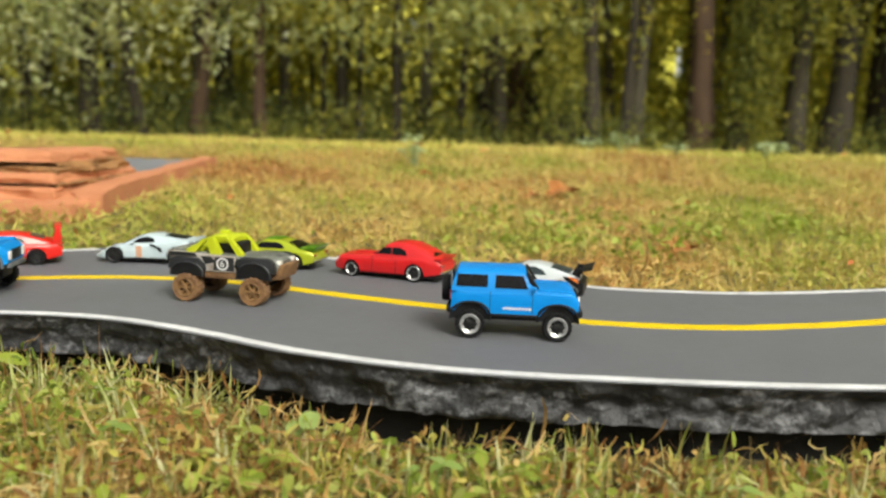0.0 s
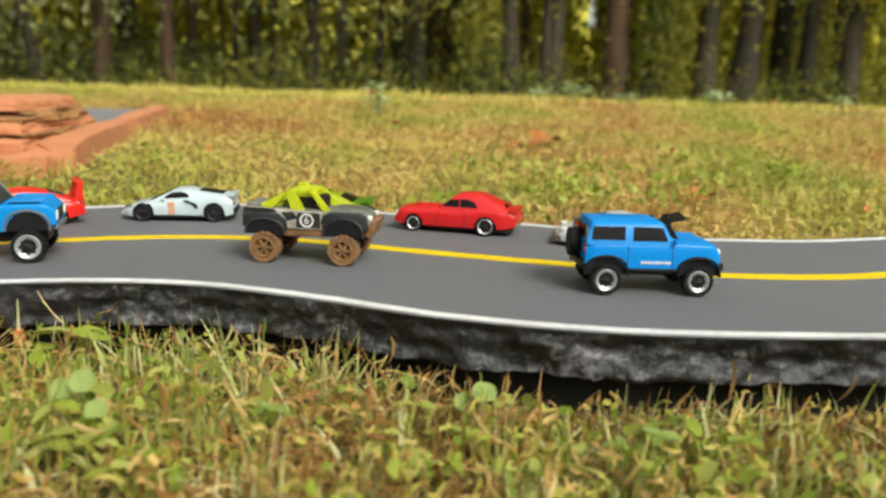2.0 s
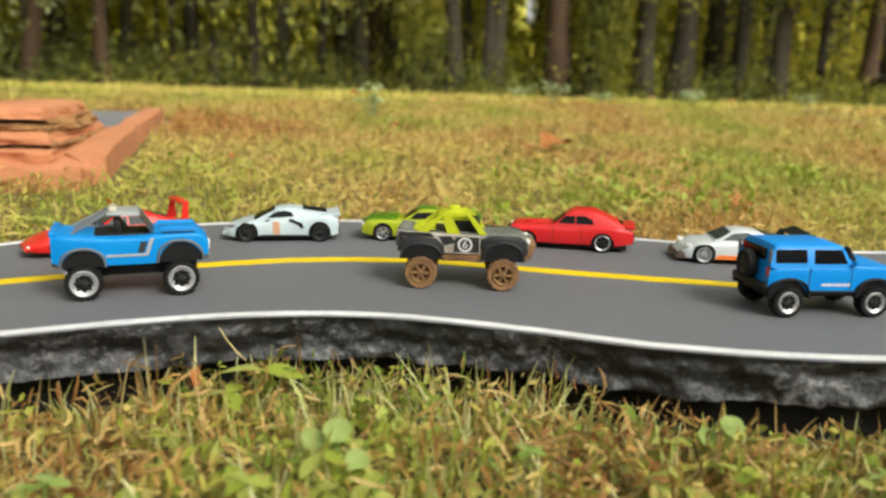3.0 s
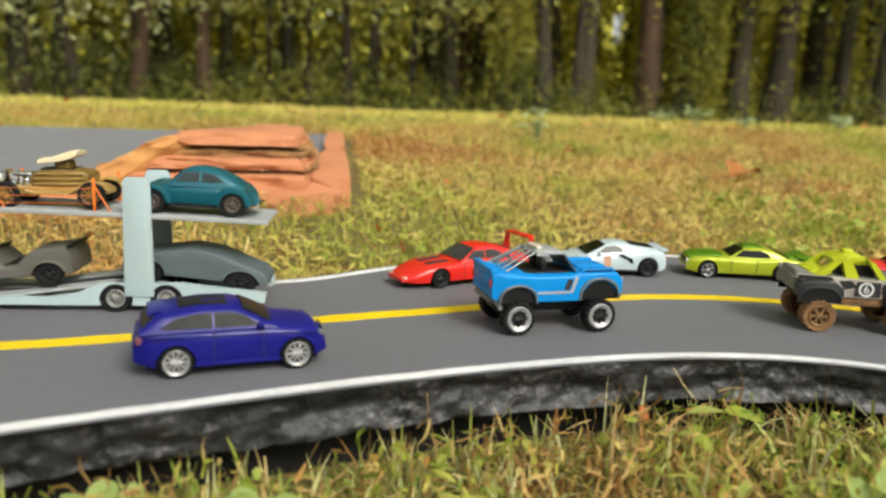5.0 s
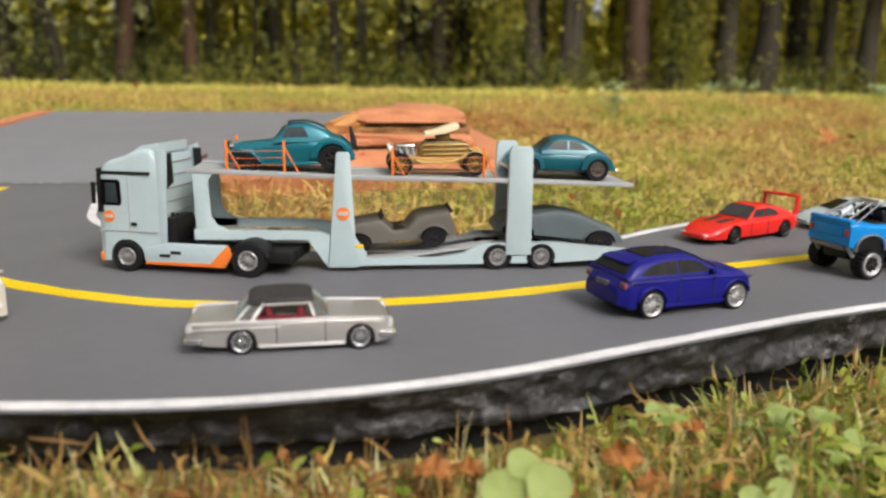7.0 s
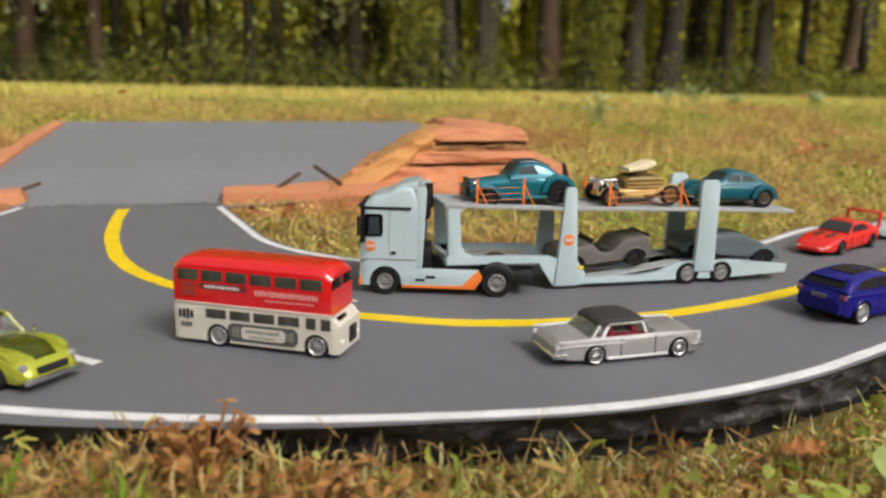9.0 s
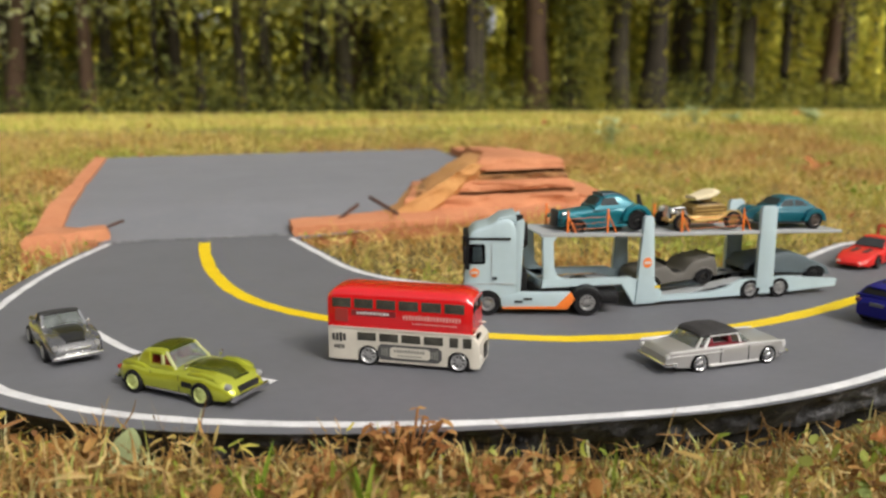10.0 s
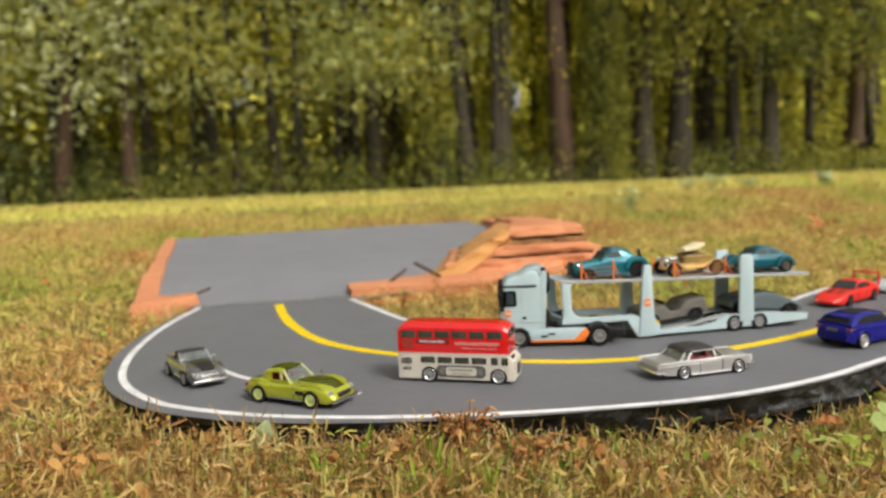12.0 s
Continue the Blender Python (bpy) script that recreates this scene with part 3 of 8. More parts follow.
def rim_mesh(rr, w, inner=0.74):
    """The bright ring of a wheel, its outer side at +y."""
    bm = bmesh.new()
    lathe(bm, [(rr * inner, w * 0.05), (rr * (inner + 0.04), w * 0.40), (rr * 0.93, w * 0.53), (rr, w * 0.47), (rr * 0.99, 0)], 24)
    return bm


def star_mesh(rr, w, spokes):
    """The spokes and their hub as one piece, dished a little towards the middle."""
    bm = bmesh.new()
    outline = []
    for k in range(spokes):
        a, h = 2 * math.pi * k / spokes, math.pi / spokes
        for da, r in ((-0.98 * h, 0.30), (-0.55 * h, 0.40), (-0.42 * h, 0.84), (0.42 * h, 0.84), (0.55 * h, 0.40)):
            outline.append((rr * r * math.cos(a + da), rr * r * math.sin(a + da), r))
    front = [bm.verts.new((x, w * (0.36 + 0.08 * r), z)) for x, z, r in outline]
    back = [bm.verts.new((x, w * 0.18, z)) for x, z, r in outline]
    nose = bm.verts.new((0, w * 0.46, 0))
    n = len(outline)
    for i in range(n):
        j = (i + 1) % n
        bm.faces.new((front[i], front[j], back[j], back[i]))
        bm.faces.new((nose, front[j], front[i]))
    return bm


def wheels(car, xs, track, R, w, rr, spokes=8, tyre=RUBBER, rim=RIM, knobs=0, rear_R=None, hub=None, inner=0.74):
    """Four wheels, each a rim with its tyre and spoked hub; track is measured between the outer faces."""
    made = {}
    words = "dark spoked hub" if hub else ""
    for ax, rad in ((xs[0], rear_R or R), (xs[1], R)):
        for s in (1, -1):
            k = rad / R
            if rad not in made:
                a = part("wheel", rim_mesh(rr * k, w, inner), rim, car)
                b = part("tyre", tyre_mesh(rad, w, rr * k, knobs), tyre, a)
                c = part("hub", star_mesh(rr * k * (inner + 0.16) / 0.9, w, spokes), hub or rim, a, words)
                made[rad] = (a.data, b.data, c.data)
            else:
                a, b, c = new("wheel", made[rad][0]), new("tyre", made[rad][1]), new("hub", made[rad][2])
                a.parent, b.parent, c.parent = car, a, a
                if words:
                    tagged(c, words)
            a.matrix_basis = pose(ax * 0.001, s * (track / 2 - w / 2) * 0.001, rad * 0.001, 0, 0, 0 if s > 0 else 180)
    for ax, rad in ((xs[0], rear_R or R), (xs[1], R)):
        bm = bmesh.new()
        rod(bm, (ax, -track / 2 + w * 0.6, rad), (ax, track / 2 - w * 0.6, rad), 0.9, 8)
        part("axle", bm, BLACK, car, "dark wheel axle")


def tall_arch(car, ax, zc, rise, half, y0, y1, side, lip, lip_label):
    """A wheel opening taller than the tyre: a black panel put in for its shade, with a raised lip round it."""
    curve = [(ax + half * math.cos(radians(v)), zc + rise * max(0, math.sin(radians(v))) ** 0.7) for v in range(0, 181, 12)]
    bm = bmesh.new()
    prism(bm, curve, side * (y0 - 1.5), side * y0)
    part("arch_lining", bm, BLACK, car)
    bm = bmesh.new()
    rows = []
    for (x, z) in curve:
        d = Vector((x - ax, (z - zc) * 1.2 + 0.01)).normalized()
        rows.append([bm.verts.new((x + d.x * e, side * y, z + d.y * e)) for e, y in ((-0.1, y0 - 1.0), (-0.1, y1), (0.45, y1 + 0.1), (0.95, y1 - 0.5), (0.95, y0 - 1.0))])
    for p, q in zip(rows, rows[1:]):
        for k in range(5):
            bm.faces.new((p[k], p[(k + 1) % 5], q[(k + 1) % 5], q[k]))
    bm.faces.new(rows[0])
    bm.faces.new(rows[-1][::-1])
    part("wheel_arch", bm, lip, car, lip_label)


def stand(car, rear, front, track, side, wb):
    """Sets the car on the road: its near wheels touch at rear and front, on its right (-1) or left (1)."""
    r, f = Vector(rear), Vector(front)
    d = (f - r).normalized()
    left = Vector((-d.y, d.x))
    c = (r + f) / 2 - left * side * track / 2000 - Vector((0, 0.001))
    car.matrix_basis = pose(c.x, c.y, ROAD_Z, 0, 0, math.degrees(math.atan2(d.y, d.x)))


def bars(name, car, x0, x1, z0, z1, y, side, material, n, parent=None, gap=0.35):
    """Unreadable print as small upright bars on a side."""
    bm = bmesh.new()
    for k in range(n):
        a = x0 + (x1 - x0) * k / n
        b = a + (x1 - x0) / n * (1 - gap)
        block(bm, ((a + b) / 2, side * (y + 0.05), (z0 + z1) / 2), (b - a, 0.3, (z1 - z0) * (0.75 + 0.25 * ((k * 7) % 3) / 2)))
    return part(name, bm, material, parent or car)


def both_sides(name, car, make, material, label=""):
    for s in (1, -1):
        bm = bmesh.new()
        make(bm, s)
        part(name, bm, material, car, label)


def simple_chassis(car, x0, x1, w, z0, z1, material=BLACK):
    bm = bmesh.new()
    block(bm, ((x0 + x1) / 2, 0, (z0 + z1) / 2), (x1 - x0, 2 * w, z1 - z0), 0.5)
    part("chassis", bm, material, car, "dark base plate")


def seams(car, xs, z0, z1, y, sides=(1, -1)):
    for s in sides:
        for x in xs:
            bm = bmesh.new()
            block(bm, (x, s * y, (z0 + z1) / 2), (0.32, 0.35, z1 - z0))
            part("door_seam", bm, SEAM, car)


def arch_flare(bm, ax, az, r0, r1, y0, y1, a0=10, a1=170, n=12):
    """A wheel-arch lip: a half ring between two radii, from y0 out to y1."""
    rows = []
    for k in range(n + 1):
        a = radians(a0 + (a1 - a0) * k / n)
        c, s = math.cos(a), math.sin(a)
        rows.append([bm.verts.new((ax + r * c, y, az + r * s)) for r, y in ((r0, y0), (r1, y0), (r1 * 0.99, y1 - (0.4 if y1 > 0 else -0.4)), ((r0 + r1) / 2, y1), (r0, y1))])
    for p, q in zip(rows, rows[1:]):
        for k in range(5):
            bm.faces.new((p[k], p[(k + 1) % 5], q[(k + 1) % 5], q[k]))
    bm.faces.new(rows[0])
    bm.faces.new(rows[-1][::-1])


# -- blue two-door off-roader with a spare wheel
def build_offroader():
    p = mat("bright_blue_paint", (0.0, 0.235, 0.68), (0.0, 0.205, 0.61), rough=0.42, coat=0.1, scale=120, contrast=0.6, spec=0.2)
    car = thing("toy_offroader", "bright blue die-cast two-door off-roader with rear spare wheel", "toy car")
    R, wb, tr = 7.2, 42.0, 35.0
    ar = [(-21, 8.2, 9.4), (21, 8.2, 9.4)]
    bm = bmesh.new()
    hull(bm, [(-30.5, 21.5), (-29.2, 23.6), (6, 23.8), (10, 24.3), (27, 23.8), (30, 22.2), (31, 18)], [(-30.5, 15), (-28, 16), (28, 16), (31, 14.4)], 11.6, ar, belly=0.02, roll=1.4)
    part("body", bm, p, car)
    cl = [(-30.4, 23), (-29.2, 32.8), (3, 33.2), (5.4, 32.4), (10.6, 24.0)]
    bm = bmesh.new()
    cabin(bm, cl, 23.0, 15.7, 13.0, roll=1.6)
    part("cab", bm, p, car)
    args = (15.7, 13.0, 23.0, 33.2)
    for s in (1, -1):
        for pts in ([(-28.2, 25.2), (-13, 25.2), (-13, 31.0), (-27.6, 31.0)], [(-9.6, 24.9), (6.4, 24.9), (4.0, 31.0), (-9.2, 31.0)]):
            bm = bmesh.new()
            side_panel(bm, pts, s, *args)
            part("side_window", bm, GLASS, car, "dark tinted window")
        bm = bmesh.new()
        prism(bm, [(7.8, 25.0), (11.8, 25.0), (6.8, 32.6), (5.6, 32.6)], s * 12.2, s * 14.6, 0.2)
        part("windscreen_pillar", bm, BLACK, car, "black windscreen pillar")
        bm = bmesh.new()
        block(bm, (9.4, s * 17.0, 25.4), (2.0, 2.2, 2.2), 0.6)
        part("mirror", bm, p, car)
        for ax in (-21, 21):
            tall_arch(car, ax, 9.4, 8.2, 9.3, 15.3, 17.2, s, BLACK, "black plastic arch flare")
        bm = bmesh.new()
        block(bm, (0, s * 15.6, 11.8), (23, 1.6, 1.4), 0.5)
        part("side_step", bm, BLACK, car)
        bm = bmesh.new()
        block(bm, (-30.6, s * 13.6, 21.0), (1.0, 2.4, 4.6), 0.4)
        part("tail_light", bm, TAIL, car)
        bm = bmesh.new()
        block(bm, (-30.4, s * 14.2, 28.0), (0.9, 1.8, 6.0), 0.3)
        part("rear_pillar_trim", bm, SMOKE, car, "smoky rear corner trim")
        bm = bmesh.new()
        lathe(bm, [(0, 0), (2.2, 0.2), (2.3, 1.0), (0, 1.1)], 14)
        bmesh.ops.rotate(bm, verts=bm.verts, matrix=Matrix.Rotation(radians(-90), 3, "Z"))
        bmesh.ops.translate(bm, verts=bm.verts, vec=(30.4, s * 10.5, 19.4))
        part("headlight", bm, LAMP, car)
        bars("door_print", car, -5.5, 8.5, 14.6, 16.0, 15.95, s, PALE_INK, 9, gap=0.3)
        bm = bmesh.new()
        block(bm, (-10.4, s * 16.05, 21.6), (2.6, 0.5, 0.7), 0.2)
        part("door_handle", bm, p, car)
        bm = bmesh.new()
        prism(bm, [(11, 23.6), (28, 23.2), (28, 23.9), (11.5, 24.6)], s * 13.2, s * 15.2, 0.3)
        part("bonnet_edge", bm, p, car)
    seams(car, (-11.6, 8.6), 13.0, 23.0, 15.85)
    bm = bmesh.new()
    cross_pane(bm, (10.0, 25.0), (5.9, 32.0), 13.0, 11.8, 0.5)
    part("windscreen", bm, GLASS, car)
    bm = bmesh.new()
    block(bm, (-30.5, 0, 28.2), (0.8, 21, 5.4), 0.2)
    part("rear_window", bm, GLASS, car)
    bm = bmesh.new()
    block(bm, (30.8, 0, 19.4), (1.0, 22, 4.6), 0.3)
    part("grille", bm, BLACK, car)
    for x, w in ((31.4, 30), (-31.2, 30)):
        bm = bmesh.new()
        block(bm, (x, 0, 13.6), (3.0, w, 3.6), 0.9)
        part("bumper", bm, BLACK, car, "black bumper")
    simple_chassis(car, -28, 28, 11, 8.5, 13)
    spare_rim = part("spare_wheel", rim_mesh(4.0, 4.5), DARK_RIM, car, "spare wheel on the tailgate")
    part("tyre", tyre_mesh(6.6, 4.5, 4.0), RUBBER, spare_rim)
    part("hub", star_mesh(4.0, 4.5, 6), DARK_RIM, spare_rim)
    spare_rim.matrix_basis = pose(-0.0335, 0, 0.0215, 0, 0, 90)
    wheels(car, (-21, 21), tr, R, 6.2, 5.0, 8, rim=RIM, hub=DARK_RIM, inner=0.62, knobs=20)
    stand(car, (0.0160, 0.3690), (0.0568, 0.3660), tr, -1, wb)


# -- mud-spattered rally buggy with a lime roof
def build_rally_truck():
    grey = mat("dull_grey_shell", (0.27, 0.28, 0.25), (0.035, 0.038, 0.036), rough=0.5, scale=60, contrast=0.5)
    lime = paint("lime_roof", (0.5, 0.56, 0.02), rough=0.4)
    mud = mat("dried_mud", (0.27, 0.145, 0.06), (0.12, 0.06, 0.028), rough=0.9, scale=160, bump=0.0004, bscale=700)
    mud_grey = mat("muddy_side", (0.55, 0.54, 0.52), (0.2, 0.14, 0.09), rough=0.75, scale=110, contrast=0.4)
    car = thing("toy_rally_truck", "mud-spattered grey off-road truck with lime roof shell", "toy car")
    R, wb, tr = 8.1, 40.3, 37.5
    slate = mat("slate_fender_shell", (0.026, 0.028, 0.031), (0.012, 0.013, 0.015), rough=0.38, scale=70, contrast=0.4)
    bm = bmesh.new()
    hull(bm, [(-33, 26), (-28, 27.6), (10, 26.6), (24, 27), (30, 25.8), (33, 23.4)], [(-33, 12.5), (-24, 13.6), (26, 13.4), (33, 11)], [(-33, 20), (-29, 18.0), (26, 18.0), (33, 20)],
         [(-20, 9.2, 11.0), (20, 9.2, 11.0)], roll=1.8)
    part("body", bm, grey, car)
    for s in (1, -1):
        bm = bmesh.new()
        prism(bm, [(-28, 24.2), (-12, 22.0), (-10, 17.6), (9, 17.6), (8.5, 26.3), (-6, 27.0), (-32, 28.2), (-32.5, 26.4)], s * 12.6, s * 15.0, 0.3)
        part("door", bm, mud_grey, car, "pale side with mud splashes")
        bm = bmesh.new()
        prism(bm, [(-4.5, 18.4), (8, 18.4), (8, 26), (-3.5, 26)], s * 14.7, s * 15.15)
        part("number_panel", bm, slate, car, "dark number panel")
        bm = bmesh.new()
        lathe(bm, [(2.7, 0), (3.6, 0), (3.6, 0.35), (2.7, 0.35), (2.7, 0)], 24)
        bmesh.ops.rotate(bm, verts=bm.verts, matrix=Matrix.Rotation(radians(180) if s < 0 else 0, 3, "Z"))
        bmesh.ops.translate(bm, verts=bm.verts, vec=(1.2, s * 15.05, 22.2))
        disc = part("number_disc", bm, PALE_INK, car, "pale ring round the race number")
        curve = bpy.data.curves.new("race_number", "FONT")
        curve.body, curve.size, curve.align_x, curve.align_y, curve.extrude = "6", 0.0056, "CENTER", "CENTER", 0.00006
        num = new("race_number", curve)
        curve.materials.append(PALE_INK)
        num.parent = disc
        num.matrix_basis = pose(0.0012, s * 0.0154, 0.0222, 90, 0, 180 if s > 0 else 0)
        for ax, shape in ((20.2, [(8.4, 21), (9.4, 25.0), (13, 26.6), (28, 26.6), (31.5, 24.6), (32.4, 18)]), (-20.2, [(-32, 18), (-31.6, 23.4), (-27, 25.4), (-13, 25.0), (-9.4, 22.0), (-8.6, 18)])):
            bm = bmesh.new()
            prism(bm, shape, s * 11.5, s * 16.2, 0.8)
            part("fender", bm, slate, car, "boxy dark slate fender")
            tall_arch(car, ax, 14.6, 8.8 if ax > 0 else 7.4, 9.6, 16.4, 17.0, s, slate, "dark arch lip")
        bm = bmesh.new()
        prism(bm, [(-12, 26.0), (-6, 26.2), (-3, 23.0), (-9, 21.6)], s * 14.8, s * 15.2)
        part("side_decal", bm, slate, car, "dark slanted decal")
        bm = bmesh.new()
        prism(bm, [(-31, 25.6), (-14, 25.6), (-16, 27.6), (-31.5, 27.9)], s * 14.9, s * 15.3)
        part("side_decal", bm, slate, car, "dark slanted decal")
        bm = bmesh.new()
        block(bm, (0, s * 12.4, 15.6), (21, 3.4, 4.2), 0.8)
        part("side_step", bm, mud, car, "mud-caked side step")
        bm = bmesh.new()
        block(bm, (32.4, s * 8.5, 23.8), (2.2, 4.6, 2.6), 0.5)
        part("headlight", bm, LAMP, car)
    # roof shell: a ridged, stepped roof on hoops, a flat rear deck, open at the sides
    bm = bmesh.new()
    hull(bm, [(-13, 34.4), (-10, 36.4), (-4, 37.6), (1, 37.0), (4, 35.0)], [(-13, 8.6), (4, 8.2)], [(-13, 33.2), (4, 33.2)], roll=1.0, n=18)
    part("roof_panel", bm, lime, car, "lime green roof panel")
    bm = bmesh.new()
    block(bm, (-4.5, 0, 38.4), (5, 5, 2.4), 0.6)
    part("roof_scoop", bm, lime, car)
    bm = bmesh.new()
    block(bm, (-19, 0, 28.4), (11, 19, 1.2), 0.4)
    part("bed_plate", bm, lime, car, "lime bed plate")
    bm = bmesh.new()
    prism(bm, [(-32, 27.4), (-25, 27.4), (-25, 28.6), (-31, 29.2)], -10.5, 10.5, 0.4)
    part("rear_lip", bm, grey, car)
    for k in (-7, 0, 7):
        bm = bmesh.new()
        block(bm, (-18, k, 29.6), (9, 1.4, 1.4), 0.4)
        part("bed_rib", bm, lime, car)
    for s in (1, -1):
        for pts, y0, y1 in (([(1.5, 36.6), (5, 35), (12, 26.6), (8.4, 26.6)], 8.0, 11.6), ([(-10.5, 36), (-6.5, 36.4), (-1, 26), (-7.5, 26)], 8.4, 12.2),
                            ([(-12.5, 35.2), (-9.5, 35.8), (-18, 26.6), (-24, 26.6)], 8.4, 12.0), ([(-8, 37.0), (2, 37.0), (3.4, 35), (-9, 35)], 7.0, 9.6)):
            bm = bmesh.new()
            prism(bm, pts, s * y0, s * y1)
            part("pillar", bm, lime, car)
    bm = bmesh.new()
    block(bm, (0, 0, 30.0), (17, 14, 7), 1.5)
    part("cockpit", bm, BLACK, car, "dark cockpit interior")
    bm = bmesh.new()
    prism(bm, [(27, 14), (34, 14.6), (36.4, 22.6), (33.4, 22.8), (31.5, 19)], -11.5, 11.5, 0.8)
    part("front_bumper", bm, mud, car, "mud-caked bumper")
    bm = bmesh.new()
    block(bm, (0, 0, 16.0), (52, 11, 4), 1.0)
    part("chassis", bm, mud, car, "mud-caked chassis")
    wheels(car, (-20.2, 20.2), tr, R, 8.6, 5.2, 6, tyre=mud, rim=mat("muddy_rim", (0.26, 0.14, 0.05), (0.14, 0.075, 0.03), rough=0.7, scale=200), knobs=16)
    stand(car, (-0.1427, 0.4325), (-0.1027, 0.4240), tr, -1, wb)


# -- blue truck with an open silver roll cage
def build_cage_truck():
    p = mat("medium_blue_paint", (0.0, 0.235, 0.64), (0.0, 0.205, 0.56), rough=0.42, coat=0.12, scale=120, contrast=0.6, spec=0.2)
    silver = paint("pale_silver_paint", (0.42, 0.45, 0.47), metal=0.2, rough=0.45)
    dull = paint("dull_silver_paint", (0.15, 0.165, 0.18), metal=0.3, rough=0.5)
    car = thing("toy_cage_truck", "blue lifted toy pickup with silver roll-cage cab", "toy car")
    R, wb, tr = 8.1, 41.0, 37.0
    bm = bmesh.new()
    hull(bm, [(-33, 28.4), (-31, 29.4), (-24, 28.6), (-12, 27.4), (6, 27.4), (10, 28.4), (28, 28.6), (31.5, 27.4), (33, 24)], [(-33, 14.2), (-28, 15.6), (28, 15.4), (33, 13.8)],
         [(-33, 17.5), (-30, 16), (-11, 15.4), (11, 15.4), (30, 17), (33, 18.5)], [(-20.5, 13.5, 9.2), (20.5, 15.0, 9.6)], roll=1.4)
    part("body", bm, p, car)
    bm = bmesh.new()
    block(bm, (-32.0, 0, 29.6), (3.6, 28, 2.6), 0.9)
    part("tailgate_lip", bm, p, car)
    bm = bmesh.new()
    block(bm, (-33.3, 0, 24.0), (0.8, 20, 5.5), 0.3)
    part("tailgate", bm, p, car)
    for s in (1, -1):
        for a, b in (((-25.5, 13.8, 28.6), (-9.5, 10.2, 37.2)), ((-9.5, 10.2, 37.2), (-2.4, 13.4, 27.8)), ((-25.5, 13.8, 28.4), (-2.4, 13.4, 27.6)),
                     ((-9.5, 10.2, 37.2), (3.4, 10.2, 36.8)), ((3.4, 10.2, 36.8), (9.2, 13.4, 28.2)), ((-17, 12.0, 32.6), (-13, 13.4, 28.0))):
            bm = bmesh.new()
            rod(bm, a, b, 0.85, 8)
            part("cage_bar", bm, silver, car, "silver roll-cage bar")
        tall_arch(car, -20.5, 14.8, 8.0, 8.8, 15.0, 16.4, s, dull, "grey arch lip")
        tall_arch(car, 20.5, 15.6, 9.6, 9.6, 15.0, 16.4, s, dull, "grey arch lip")
        bm = bmesh.new()
        prism(bm, [(5.2, 19.2), (6.6, 19.2), (9.4, 26.8), (7.6, 26.8)], s * 15.2, s * 15.8)
        part("side_stripe", bm, silver, car, "pale side flash")
        bm = bmesh.new()
        prism(bm, [(-11, 19.0), (5.4, 19.0), (5.7, 20.1), (-11, 20.1)], s * 15.2, s * 15.8)
        part("side_stripe", bm, silver, car, "pale side flash")
        bm = bmesh.new()
        prism(bm, [(2.2, 20.8), (4.8, 20.4), (6.6, 25.6), (3.8, 25.6)], s * 15.2, s * 15.75)
        part("side_mark", bm, INK, car)
        bm = bmesh.new()
        prism(bm, [(10, 28.2), (29, 28.4), (28, 30.0), (12, 30.2)], s * 10.2, s * 14.4, 0.6)
        part("fender_ridge", bm, p, car)
        bm = bmesh.new()
        prism(bm, [(12.5, 28.9), (27, 29.0), (26.6, 29.6), (13, 29.6)], s * 14.0, s * 14.7)
        part("fender_vent", bm, BLACK, car)
        bm = bmesh.new()
        block(bm, (33.0, s * 10.8, 22.6), (1.6, 4.2, 5.0), 0.6)
        part("headlight", bm, LAMP, car)
        bm = bmesh.new()
        block(bm, (-33.4, s * 12.2, 24), (0.8, 2.4, 3.4), 0.2)
        part("tail_light", bm, TAIL, car)
        bm = bmesh.new()
        rod(bm, (-31, s * 11, 17), (-27, s * 12, 11), 1.2, 8)
        part("bumper_stay", bm, silver, car, "grey angled bumper stay")
    bm = bmesh.new()
    prism(bm, [(-10.4, 36.6), (4.0, 36.2), (3.6, 37.6), (-3, 38.2), (-10, 38.0)], -10.0, 10.0, 0.5)
    part("roof", bm, silver, car, "pale silver roof plate")
    bm = bmesh.new()
    block(bm, (-7.6, 0, 39.0), (3.4, 13, 1.8), 0.7)
    part("light_bar", bm, paint("cream_lamp_bar", (0.6, 0.56, 0.46)), car, "cream roof lamp bar")
    for k in (-7.5, -2.5, 2.5, 7.5):
        bm = bmesh.new()
        rod(bm, (-10, k, 37.4), (-25, k * 1.3, 28.8), 0.5)
        part("rear_slat", bm, dull, car, "dull silver rear slat")
    bm = bmesh.new()
    block(bm, (-4, 0, 27.4), (24, 20, 2.2), 0.6)
    part("cockpit", bm, BLACK, car, "dark open cockpit")
    for e in (-1, 1):
        bm = bmesh.new()
        block(bm, (-5, e * 5, 31.0), (3.4, 7, 7), 1.0, 0.85, -1.2)
        part("seat", bm, BLACK, car)
    bm = bmesh.new()
    cross_pane(bm, (9.4, 28.6), (4.2, 36.2), 12.6, 9.8)
    part("windscreen", bm, TINT, car)
    bm = bmesh.new()
    block(bm, (32.8, 0, 22.5), (1.0, 15, 6), 0.3)
    part("grille", bm, BLACK, car)
    bm = bmesh.new()
    block(bm, (20, 0, 29.2), (15, 12, 1.6), 0.6)
    part("bonnet_scoop", bm, p, car)
    bm = bmesh.new()
    block(bm, (32.6, 0, 16.8), (3, 25, 3), 0.8)
    part("bumper", bm, dull, car, "grey bumper")
    bm = bmesh.new()
    block(bm, (-32.0, 0, 15.8), (3, 22, 2.6), 0.8)
    part("bumper", bm, dull, car, "grey bumper")
